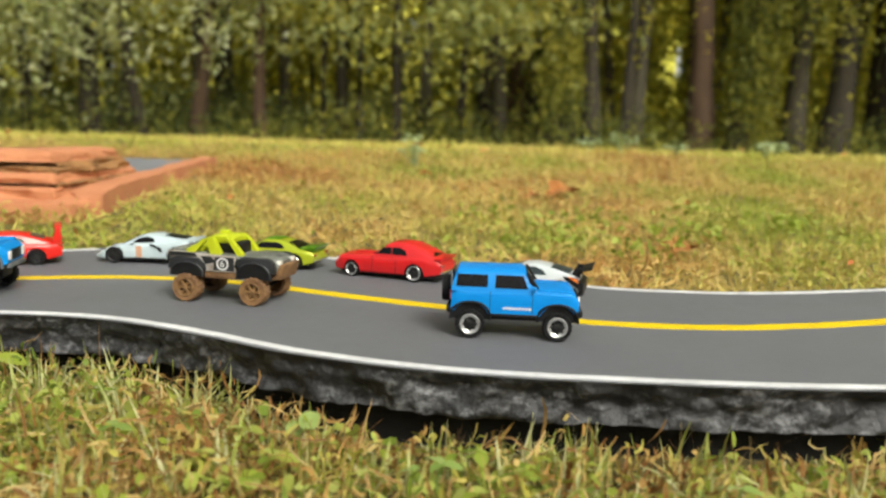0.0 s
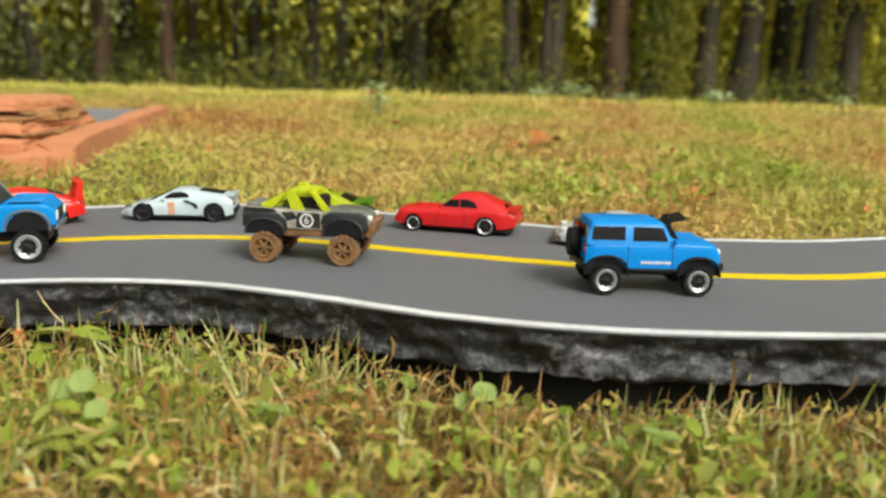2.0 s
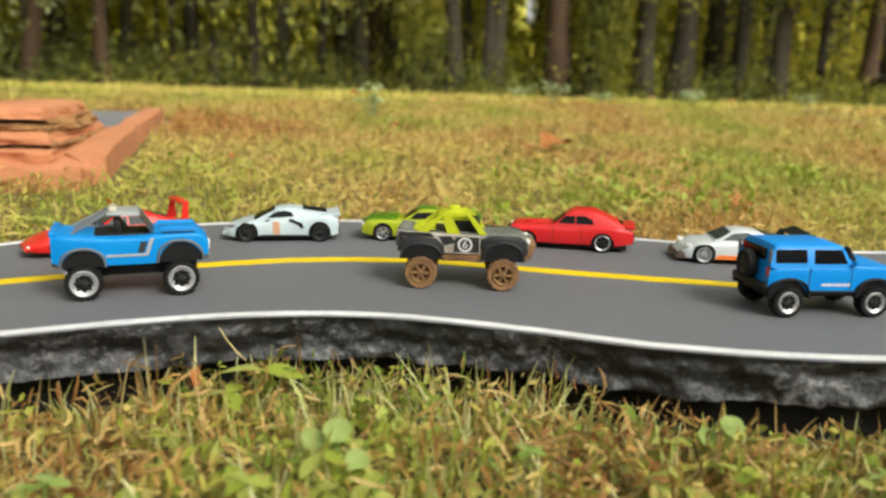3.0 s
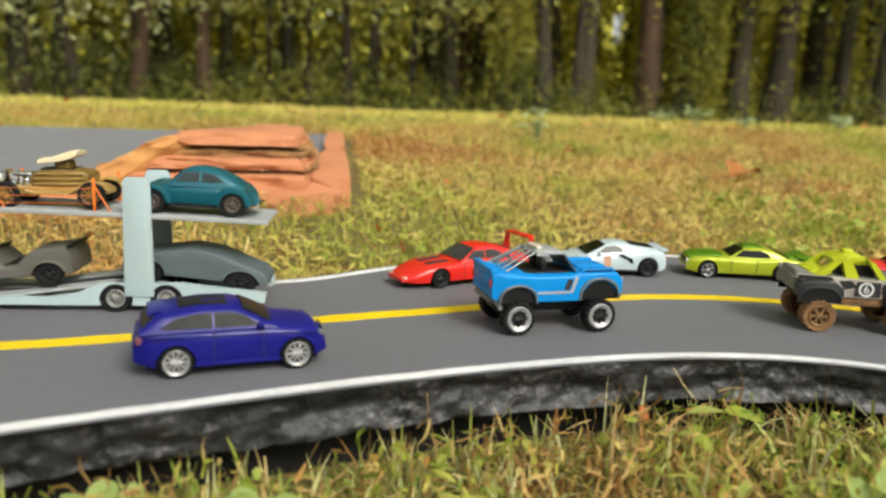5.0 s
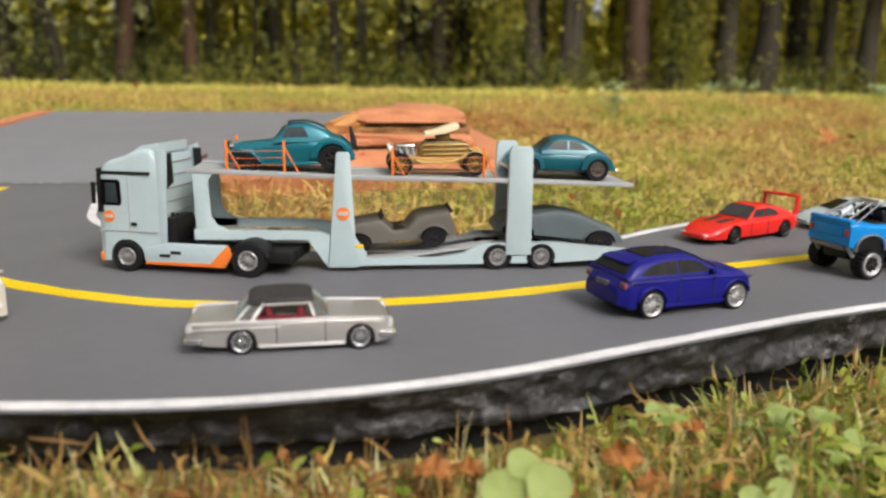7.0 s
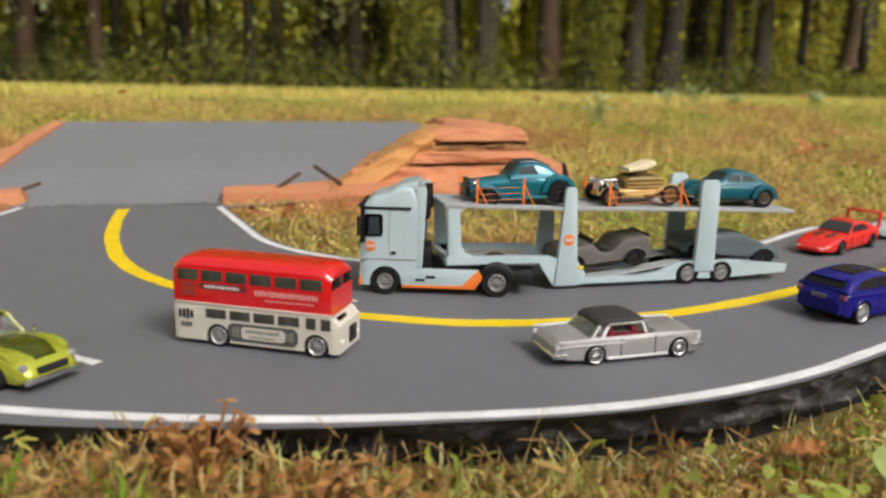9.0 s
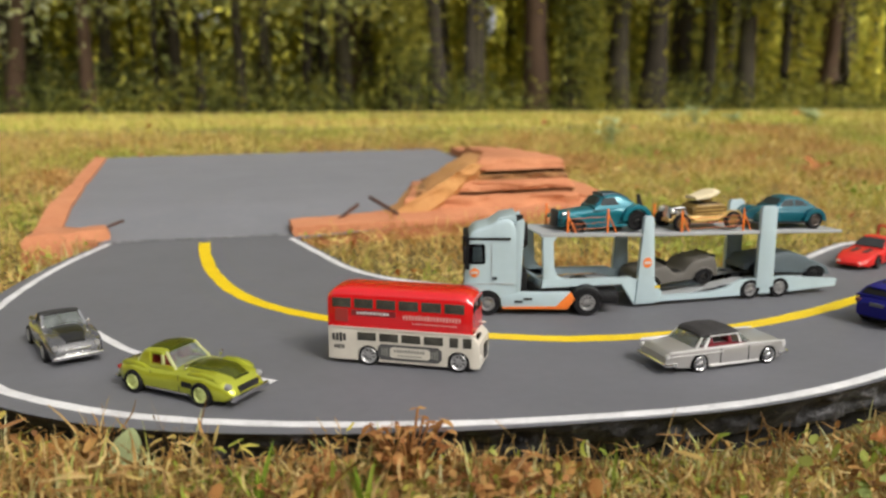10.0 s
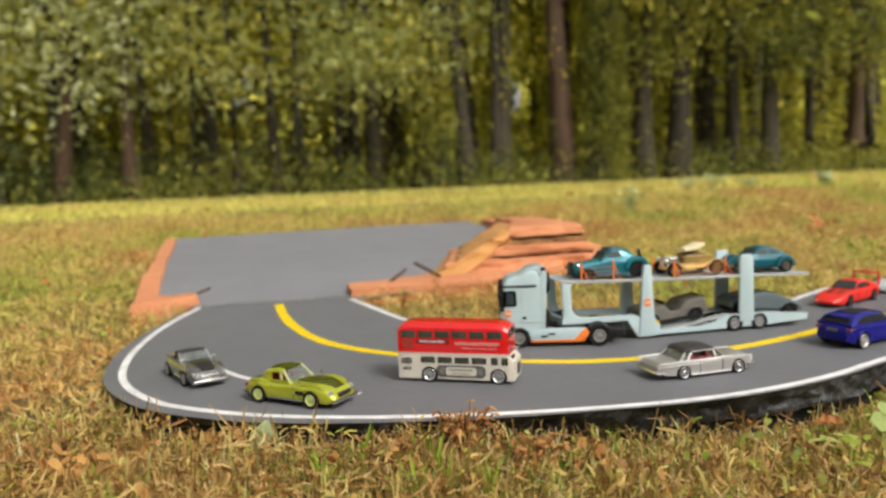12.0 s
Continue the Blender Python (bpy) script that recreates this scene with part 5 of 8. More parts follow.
# -- double-deck bus
def build_bus():
    red = paint("bus_red_paint", (0.66, 0.006, 0.01), rough=0.26, coat=0.9)
    cream = paint("bus_cream_paint", (0.6, 0.56, 0.48), rough=0.42, coat=0.3)
    car = thing("toy_double_decker_bus", "red over cream toy double-decker bus with printed sides", "toy bus")
    R, wb, tr = 5.4, 48.5, 25.6
    bm = bmesh.new()
    hull(bm, [(-46.5, 19.8), (29, 19.8), (31, 19.4), (34, 16.6), (35, 15)], [(-46.5, 12.4), (-44, 13), (32, 13), (35, 12.2)], [(-46.5, 2.6), (35, 2.6)], [(-24.2, 5, 6.0), (24.2, 5, 6.0)], roll=0.5, soft=0.8, crown=0.1)
    part("lower_body", bm, cream, car, "cream lower deck")
    bm = bmesh.new()
    hull(bm, [(-46.5, 37.0), (-44.5, 40.0), (-38, 41.0), (24, 41.0), (29.8, 39.8), (31.4, 37)], [(-46.5, 12.2), (-44, 13.1), (28, 13.1), (31.4, 12.2)], 19.6, (), roll=3.6, belly=0.02)
    part("upper_body", bm, red, car, "glossy red upper deck")
    for s in (1, -1):
        for k in range(6):
            a = -43.6 + k * 12.1
            bm = bmesh.new()
            prism(bm, [(a, 30.9), (a + 10.4, 30.9), (a + 10.4, 36.0), (a, 36.0)], s * 12.4, s * 13.35, 0.2)
            part("upper_window", bm, BUS_GLASS, car)
        for k in range(4):
            a = -30 + k * 12
            bm = bmesh.new()
            prism(bm, [(a, 13.6), (a + 10.2, 13.6), (a + 10.2, 18.0), (a, 18.0)], s * 12.4, s * 13.25, 0.2)
            part("lower_window", bm, BUS_GLASS, car)
        for a in (19.5, 26.5):
            bm = bmesh.new()
            prism(bm, [(a, 13.2), (a + 4.6, 13.2), (a + 4.6, 18.4), (a, 18.4)], s * 12.4, s * 13.25, 0.2)
            part("door_window", bm, BUS_GLASS, car)
        bm = bmesh.new()
        prism(bm, [(-33, 27), (-9, 27), (-9, 30), (-33, 30)], s * 12.9, s * 13.3)
        part("dark_panel", bm, paint("dark_red_print", (0.2, 0.01, 0.015)), car, "dark printed band")
        bars("dark_band_print", car, -30, -12, 27.8, 29.2, 13.25, s, PALE_INK, 10)
        bars("upper_print", car, -5, 26, 26.2, 28.8, 13.15, s, PINK_INK, 19, gap=0.5)
        bars("lower_print_line", car, 0, 24, 24.0, 24.7, 13.15, s, PINK_INK, 16, gap=0.5)
        bm = bmesh.new()
        prism(bm, [(-42, 23.5), (-35, 23.5), (-35, 30.2), (-42, 30.2)], s * 12.9, s * 13.3)
        part("advert", bm, paint("dull_red_print", (0.33, 0.03, 0.03)), car)
        bm = bmesh.new()
        prism(bm, [(-17, 4.0), (13.5, 4.0), (15.5, 6), (15.5, 10.6), (13.5, 12.4), (-17, 12.4), (-19, 10.6), (-19, 6)], s * 12.8, s * 13.3)
        part("poster_frame", bm, paint("dark_grey_print", (0.07, 0.07, 0.07)), car, "ornate dark poster frame")
        bm = bmesh.new()
        prism(bm, [(-10.8, 5.4), (8, 5.4), (9.4, 6.4), (9.4, 10.2), (8, 11.1), (-10.8, 11.1), (-12.2, 10.2), (-12.2, 6.4)], s * 13.2, s * 13.5)
        part("poster", bm, cream, car, "pale printed poster")
        bars("poster_print", car, -10, 7, 8.4, 10.2, 13.45, s, GREY_INK, 11)
        bars("poster_line", car, -8, 5, 6.3, 7.2, 13.45, s, GREY_INK, 12)
        bars("poster_edge", car, -17, -13, 5.8, 10.8, 13.25, s, GREY_INK, 3, gap=0.3)
        bars("poster_edge", car, 10, 14, 5.8, 10.8, 13.25, s, GREY_INK, 3, gap=0.3)
        bars("rear_print", car, -44, -36, 12.2, 17.2, 13.0, s, INK, 4, gap=0.3)
        bars("rear_print", car, -43, -37, 8.2, 10.8, 13.0, s, INK, 5, gap=0.4)
        bm = bmesh.new()
        block(bm, (-6, s * 13.1, 20.2), (79, 0.7, 0.9), 0.2)
        part("waist_rail", bm, cream, car)
    for y in (-6.4, 6.4):
        bm = bmesh.new()
        block(bm, (31.4, y, 33.6), (0.9, 10.5, 4.6), 0.2)
        part("front_window", bm, GLASS, car)
        bm = bmesh.new()
        block(bm, (-46.6, y, 34.2), (0.7, 9, 4.2), 0.2)
        part("rear_window", bm, GLASS, car)
    bm = bmesh.new()
    block(bm, (32.6, -4.5, 16.8), (2.0, 9, 3.6), 0.3)
    part("cab_window", bm, GLASS, car)
    bm = bmesh.new()
    block(bm, (35.2, 3, 8.6), (1.2, 8, 7.6), 0.5)
    part("radiator", bm, DARK_RIM, car)
    for y in (-9, 9):
        bm = bmesh.new()
        block(bm, (35.2, y, 7.4), (1.0, 2.4, 2.4), 0.8)
        part("headlight", bm, LAMP, car)
    simple_chassis(car, -44, 33, 11, 1.8, 4)
    wheels(car, (-24.2, 24.2), tr, R, 4.6, 4.3, 8)
    stand(car, (-0.7617, 0.3850), (-0.7192, 0.3622), tr, -1, wb)


# -- muscle coupes
def coupe(name, label, p, top, width, zb, wb, tr, R, rr, cl, z0, w0, w1, sidewin, rear, front, rim=RIM, spokes=8, arch=1.0, rear_R=None, screen=None, back=None, glass=GLASS, chassis=3.0, hub=None):
    car = thing(name, label, "toy car")
    h = wb / 2
    bm = bmesh.new()
    hull(bm, top, width, zb, [(-h, R, (rear_R or R) + arch), (h, R, R + arch)], belly=0.05, roll=2.0)
    part("body", bm, p, car)
    zr = max(z for _, z in cl)
    bm = bmesh.new()
    cabin(bm, cl, z0, w0, w1, soft=2.0, roll=1.6)
    part("cab", bm, p, car)
    for s in (1, -1):
        for pts in sidewin:
            bm = bmesh.new()
            side_panel(bm, pts, s, w0, w1, z0, zr, proud=0.3)
            part("side_window", bm, glass, car)
    if screen:
        bm = bmesh.new()
        cross_pane(bm, *screen, 0.55)
        part("windscreen", bm, glass, car)
    if back:
        bm = bmesh.new()
        cross_pane(bm, *back, 0.55)
        part("rear_window", bm, glass, car)
    simple_chassis(car, top[0][0] + 4, top[-1][0] - 4, min(w for _, w in width) - 0.5, chassis - 0.6, chassis + 2)
    wheels(car, (-h, h), tr, R, 5.0, rr, spokes, rim=rim, rear_R=rear_R, hub=hub)
    stand(car, rear, front, tr, 1, wb)
    return car


def lights(car, x_front, y, z, size, x_rear, zr, lamp=LAMP):
    for s in (1, -1):
        bm = bmesh.new()
        block(bm, (x_front, s * y, z), size, min(size) * 0.3)
        part("headlight", bm, lamp, car)
        bm = bmesh.new()
        block(bm, (x_rear, s * y, zr), (1.2, size[1] * 1.3, 1.8), 0.4)
        part("tail_light", bm, TAIL, car)


def bumpers(car, xf, xr, w, z, material=CHROME):
    for x in (xf, xr):
        bm = bmesh.new()
        block(bm, (x, 0, z), (1.8, 2 * w, 1.8), 0.6)
        part("bumper", bm, material, car)


def build_red_coupe():
    p = paint("red_paint", (0.62, 0.012, 0.016), rough=0.32, coat=0.2)
    car = coupe("toy_red_coupe", "bright red toy muscle coupe with five-spoke wheels", p,
                [(-42, 11), (-40.8, 15.6), (-30, 16.6), (-18, 16.6), (-6, 15.2), (14, 15.2), (33, 14.2), (35.5, 11.5), (36, 8)], [(-42, 12.5), (-32, 14.8), (30, 14.8), (36, 13)], [(-42, 6.4), (-32, 4.6), (30, 4.2), (36, 5)],
                46.4, 30.0, 5.2, 4.2, [(-38, 15.8), (-27, 21.0), (-17, 25.0), (-4, 24.8), (8.5, 15.2)], 14.6, 13.6, 10.6,
                ([(-17.5, 17.0), (-6.6, 17.0), (-6.6, 21.6), (-11.5, 21.8), (-16, 20.0)], [(-5.8, 17.0), (4.6, 17.0), (0.2, 21.2), (-5.8, 21.6)]),
                (-0.0170, 0.5090), (-0.0600, 0.5262), rim=RIM, spokes=5, rear_R=6.1, screen=((7.6, 16.4), (-2.4, 22.8), 11.8, 9.6), back=((-35.0, 17.0), (-26.4, 20.6), 10.4, 9.4), hub=DARK_RIM)
    lights(car, 35.2, 11, 11.2, (1.4, 3.4, 2.4), -42.0, 12)
    bumpers(car, 36.2, -42.2, 13, 7.4, CHROME)
    seams(car, (-10, 7.5), 5.4, 14.4, 14.65)
    bm = bmesh.new()
    prism(bm, [(-42.2, 15.2), (-37, 15.8), (-37, 16.9), (-42.4, 17.0)], -13.6, 13.6, 0.4)
    part("tail_spoiler", bm, p, car)
    bm = bmesh.new()
    block(bm, (35.9, 0, 11), (0.8, 17, 2.6), 0.2)
    part("grille", bm, BLACK, car)
    bm = bmesh.new()
    block(bm, (18, 0, 15.6), (14, 9, 1.4), 0.5)
    part("bonnet_scoop", bm, p, car)


def build_winged_coupe():
    p = paint("scarlet_paint", (0.68, 0.014, 0.008), rough=0.32, coat=0.2)
    car = coupe("toy_winged_coupe", "scarlet toy stock car with tall rear wing", p,
                [(-41, 10.5), (-39.5, 14.6), (-22, 14.8), (-8, 13.6), (14, 13.6), (32, 12.0), (44, 7.6), (47, 5.4)], [(-41, 12), (-34, 14.6), (30, 14.6), (40, 13), (47, 9)], [(-41, 6), (-32, 4), (38, 3.4), (47, 4)],
                49.7, 30.0, 5.4, 3.9, [(-38, 14.4), (-22, 20.0), (-12, 22.0), (-1, 21.8), (11.5, 13.6)], 13.2, 13.2, 10.2,
                ([(-19, 15.4), (-6.4, 15.2), (-6.4, 19.9), (-12, 20.0), (-17, 18.0)], [(-5.6, 15.2), (7, 15.2), (1.6, 19.6), (-5.6, 19.9)]),
                (-0.2765, 0.5330), (-0.3225, 0.5115), rim=DARK_RIM, spokes=6, screen=((10.6, 14.6), (0.6, 21.0), 11.6, 9.4), back=((-30, 17.6), (-21.4, 20.2), 9.0, 8.8), glass=CAR_SMOKE)
    lights(car, 45.2, 8.4, 6.4, (1.2, 3.6, 1.2), -41, 11.6)
    seams(car, (-7, 9.5), 5, 13, 14.5)
    for s in (1, -1):
        bm = bmesh.new()
        prism(bm, [(-41, 14), (-34, 14.4), (-36.2, 19), (-37.4, 26.4), (-40.4, 26.4), (-40.2, 19)], s * 11.8, s * 13.0, 0.4)
        part("wing_strut", bm, p, car)
        bm = bmesh.new()
        prism(bm, [(16, 13.7), (30, 12.6), (30, 13.2), (16, 14.3)], s * 3.0, s * 6.6)
        part("bonnet_stripe", bm, INK, car, "black bonnet stripe")
    bm = bmesh.new()
    prism(bm, [(-41.0, 25.6), (-36.0, 25.3), (-36.2, 26.4), (-40.8, 26.8)], -12.8, 12.8, 0.4)
    part("wing", bm, p, car, "tall scarlet rear wing")
    bm = bmesh.new()
    prism(bm, [(36, 3.6), (45.5, 3.6), (45.5, 4.6), (36, 4.6)], -10, 10)
    part("front_lip", bm, BLACK, car)


def build_white_sports():
    p = paint("pale_ice_white_paint", (0.5, 0.6, 0.64), rough=0.34)
    car = coupe("toy_white_sports_car", "pale ice-white mid-engined toy sports car", p,
                [(-34, 11.5), (-33, 16.4), (-26, 17.2), (-12, 15.6), (10, 13.0), (22, 12.0), (33, 8.4), (37, 5)], [(-34, 13.5), (-26, 15.8), (-4, 14.6), (22, 15.6), (32, 13.2), (37, 9)], [(-34, 5), (-28, 3.4), (30, 3), (37, 3.6)],
                44.4, 31.4, 5.9, 4.6, [(-33, 16.2), (-16, 18.6), (-5, 20.6), (4, 19.8), (19, 12.4)], 12.6, 13.6, 9.8,
                ([(-6.5, 15.6), (11.0, 14.4), (4.4, 18.4), (-1, 19.0), (-5.0, 18.0)],),
                (-0.1875, 0.5500), (-0.2312, 0.5505), rim=DARK_RIM, spokes=10, screen=((17.6, 13.6), (5.2, 19.3), 11.6, 9.0), chassis=2.6)
    lights(car, 31.5, 11.4, 9.6, (4.5, 2.6, 1.2), -34.2, 12, SMOKE)
    for s in (1, -1):
        bm = bmesh.new()
        prism(bm, [(-3, 13.8), (-4.5, 14.4), (-11.5, 11.6), (-12.5, 8.6), (-10.4, 8.8), (-8.8, 11.0)], s * 14.3, s * 15.3)
        part("side_intake", bm, BLACK, car, "black side intake")
        bm = bmesh.new()
        prism(bm, [(2.0, 4.8), (6.2, 4.8), (6.6, 12.6), (2.4, 12.8)], s * 14.6, s * 15.15)
        part("orange_patch", bm, paint("faded_orange_print", (0.6, 0.34, 0.22)), car, "faded orange printed patch")
        bm = bmesh.new()
        block(bm, (9, s * 14.4, 14.6), (2.6, 2.6, 1.4), 0.5)
        part("mirror", bm, p, car)
        bm = bmesh.new()
        block(bm, (0, s * 14.6, 3.6), (30, 1.6, 1.2), 0.3)
        part("sill", bm, BLACK, car)
    bm = bmesh.new()
    prism(bm, [(-27, 17.4), (-12, 19.4), (-12, 20.0), (-27, 18.0)], -6.5, 6.5, 0.2)
    part("engine_cover", bm, BLACK, car, "black engine cover")
    bm = bmesh.new()
    prism(bm, [(-35.0, 16.0), (-30, 16.8), (-30, 17.4), (-35.0, 17.6)], -13.6, 13.6, 0.3)
    part("tail_lip", bm, p, car)
    bm = bmesh.new()
    block(bm, (36.2, 0, 5.2), (1.6, 12, 1.8), 0.4)
    part("front_intake", bm, BLACK, car)
    bm = bmesh.new()
    block(bm, (-34.2, 0, 6.4), (1.4, 22, 4.0), 0.4)
    part("rear_diffuser", bm, BLACK, car)


def build_lime_coupe():
    p = paint("bright_lime_paint", (0.4, 0.47, 0.02), metal=0.25, rough=0.3)
    g = paint("leaf_green_paint", (0.1, 0.27, 0.008), metal=0.25, rough=0.3)
    car = coupe("toy_lime_coupe", "lime and leaf-green toy muscle coupe", p,
                [(-38, 10.5), (-36.5, 14.2), (-20, 14.8), (-6, 13.6), (14, 14.0), (33, 13.2), (36, 11), (36.6, 8)], [(-38, 12), (-30, 14.4), (30, 14.6), (36.6, 13)], [(-38, 6), (-30, 4), (30, 3.6), (36.6, 4.6)],
                46.5, 30.0, 5.4, 4.2, [(-28, 14.0), (-18, 18.6), (-9, 20.4), (1, 20.0), (10.5, 13.8)], 13.2, 13.0, 10.2,
                ([(-16, 14.6), (-3, 14.6), (6.6, 14.6), (1.6, 18.6), (-9, 18.9), (-13.5, 17.4)],),
                (-0.102, 0.541), (-0.148, 0.5505), rim=CHROME, spokes=5, rear_R=5.7, screen=((9.6, 14.6), (1.8, 19.4), 11.2, 9.2), back=((-27, 15.2), (-18, 18.8), 9.8, 9.0))
    bm = bmesh.new()
    hull(bm, [(14, 14.7), (20, 15.3), (32, 14.0), (35, 12.6)], [(14, 12), (32, 11.6), (35, 10)], [(14, 13.4), (35, 11.6)], roll=0.6, n=12, crown=0.3)
    part("bonnet", bm, g, car, "green bonnet")
    bm = bmesh.new()
    hull(bm, [(-37.4, 15.0), (-28, 15.6), (-27, 15.6)], [(-37.4, 11.6), (-27, 11.6)], [(-37.4, 13), (-27, 14)], roll=0.5, n=8, crown=0.3)
    part("boot_lid", bm, g, car, "green boot lid")
    bm = bmesh.new()
    hull(bm, [(-10, 20.9), (-7, 21.1), (-2, 21.0), (1, 20.6)], [(-10, 7.5), (1, 7.2)], 19.6, roll=0.3, n=8, crown=0.2)
    part("roof_panel", bm, g, car, "green roof panel")
    bm = bmesh.new()
    prism(bm, [(-38.4, 14.6), (-32, 15.4), (-32, 16.2), (-39.6, 16.8)], -13.4, 13.4, 0.3)
    part("tail_spoiler", bm, g, car)
    lights(car, 36.0, 10.5, 10.4, (1.2, 3.2, 2.2), -38, 11)
    bumpers(car, 36.8, -38.4, 12.6, 6.8)
    seams(car, (-7, 9), 5, 13, 14.4)
    bm = bmesh.new()
    block(bm, (36.4, 0, 10.2), (0.8, 14, 2.6), 0.2)
    part("grille", bm, BLACK, car)


def build_race_coupe():
    p = paint("pale_grey_white_paint", (0.56, 0.6, 0.62), rough=0.32)
    car = coupe("toy_race_coupe", "pale toy racing coupe with orange flashes, black wing", p,
                [(-33, 9), (-31, 13.5), (-22, 15.0), (-8, 13.8), (12, 13.2), (24, 12.0), (32, 8.5), (34.4, 5)], [(-33, 13), (-24, 16), (-6, 14.2), (22, 15.4), (30, 13.6), (34.4, 10)], [(-33, 5), (-28, 3.2), (28, 2.8), (34.4, 3)],
                41.0, 31.0, 5.6, 4.7, [(-29, 14.2), (-14, 18.4), (-4, 20.2), (4, 19.4), (14.5, 13.4)], 12.8, 13.2, 9.6,
                ([(-12, 14.2), (10, 14.2), (4, 18.0), (-4, 18.8), (-9, 17.2)],),
                (0.0735, 0.4655), (0.033, 0.4765), rim=RIM, spokes=12, screen=((13.4, 14.4), (5, 18.9), 11.4, 9), back=((-26, 15.8), (-14, 18.6), 8.4, 8), glass=TINT)
    lights(car, 29.5, 11.2, 10.4, (3.4, 3.2, 2.0), -33, 10)
    for s in (1, -1):
        bm = bmesh.new()
        prism(bm, [(-14, 3.2), (14, 3.2), (12, 5.6), (-4, 5.2), (-14, 7)], s * 14.4, s * 15.2)
        part("side_flash", bm, ORANGE, car, "orange sill flash")
        bm = bmesh.new()
        prism(bm, [(-32, 13.2), (-26, 14.8), (-29, 19.2), (-32, 19.2)], s * 8.0, s * 9.2)
        part("wing_strut", bm, BLACK, car)
        bm = bmesh.new()
        prism(bm, [(-32.5, 7), (-24, 12.5), (-22, 14.6), (-31, 13.8)], s * 13.2, s * 16.0, 0.3)
        part("rear_flank", bm, BLACK, car, "black rear flank")
        bm = bmesh.new()
        prism(bm, [(-31.5, 11.0), (-26.5, 13.6), (-25.5, 14.6), (-31, 13.4)], s * 14.6, s * 16.3, 0.2)
        part("tail_light", bm, ORANGE, car, "orange tail lamp")
    bm = bmesh.new()
    prism(bm, [(-39, 19.4), (-32, 17.4), (-32, 18.2), (-39, 20.6)], -14, 14, 0.3)
    part("rear_wing", bm, BLACK, car, "black rear wing")
    bm = bmesh.new()
    prism(bm, [(-34.4, 3.4), (-31.5, 3.4), (-31.5, 12.2), (-34.4, 10.5)], -14, 14, 0.4)
    part("rear_panel", bm, BLACK, car, "black rear bumper panel")
    bm = bmesh.new()
    prism(bm, [(27, 2.4), (36, 2.4), (36, 3.6), (33.5, 6.4), (30, 6)], -12.5, 12.5, 0.3)
    part("front_splitter", bm, mat("brown_black_splitter", (0.09, 0.06, 0.045), rough=0.5), car, "dark front splitter")


build_offroader()
build_rally_truck()
build_cage_truck()
build_suv()
build_silver_coupe()
build_bus()
build_classic_sports("green")
build_classic_sports("grey")
build_winged_coupe()
build_white_sports()
build_lime_coupe()
build_red_coupe()
build_race_coupe()


# ---- car transporter ----
POWDER = paint("powder_blue_paint", (0.425, 0.54, 0.575), rough=0.36, coat=0.25)
DECK = mat("pale_deck_metal", (0.38, 0.4, 0.41), (0.29, 0.31, 0.32), rough=0.5, scale=120, contrast=0.5)


def roundel(car, x, z, y, side, r):
    bm = bmesh.new()
    lathe(bm, [(0, 0), (r, 0), (r, 0.3), (0, 0.3)], 24)
    bmesh.ops.rotate(bm, verts=bm.verts, matrix=Matrix.Rotation(radians(180) if side < 0 else 0, 3, "Z"))
    bmesh.ops.translate(bm, verts=bm.verts, vec=(x, side * y, z))
    ring = part("roundel", bm, ORANGE, car, "orange round emblem")
    bm = bmesh.new()
    block(bm, (x, side * (y + 0.4), z), (r * 1.5, 0.3, r * 0.55), 0.05)
    part("emblem_band", bm, paint("emblem_band_paint", (0.6, 0.5, 0.45)), ring)


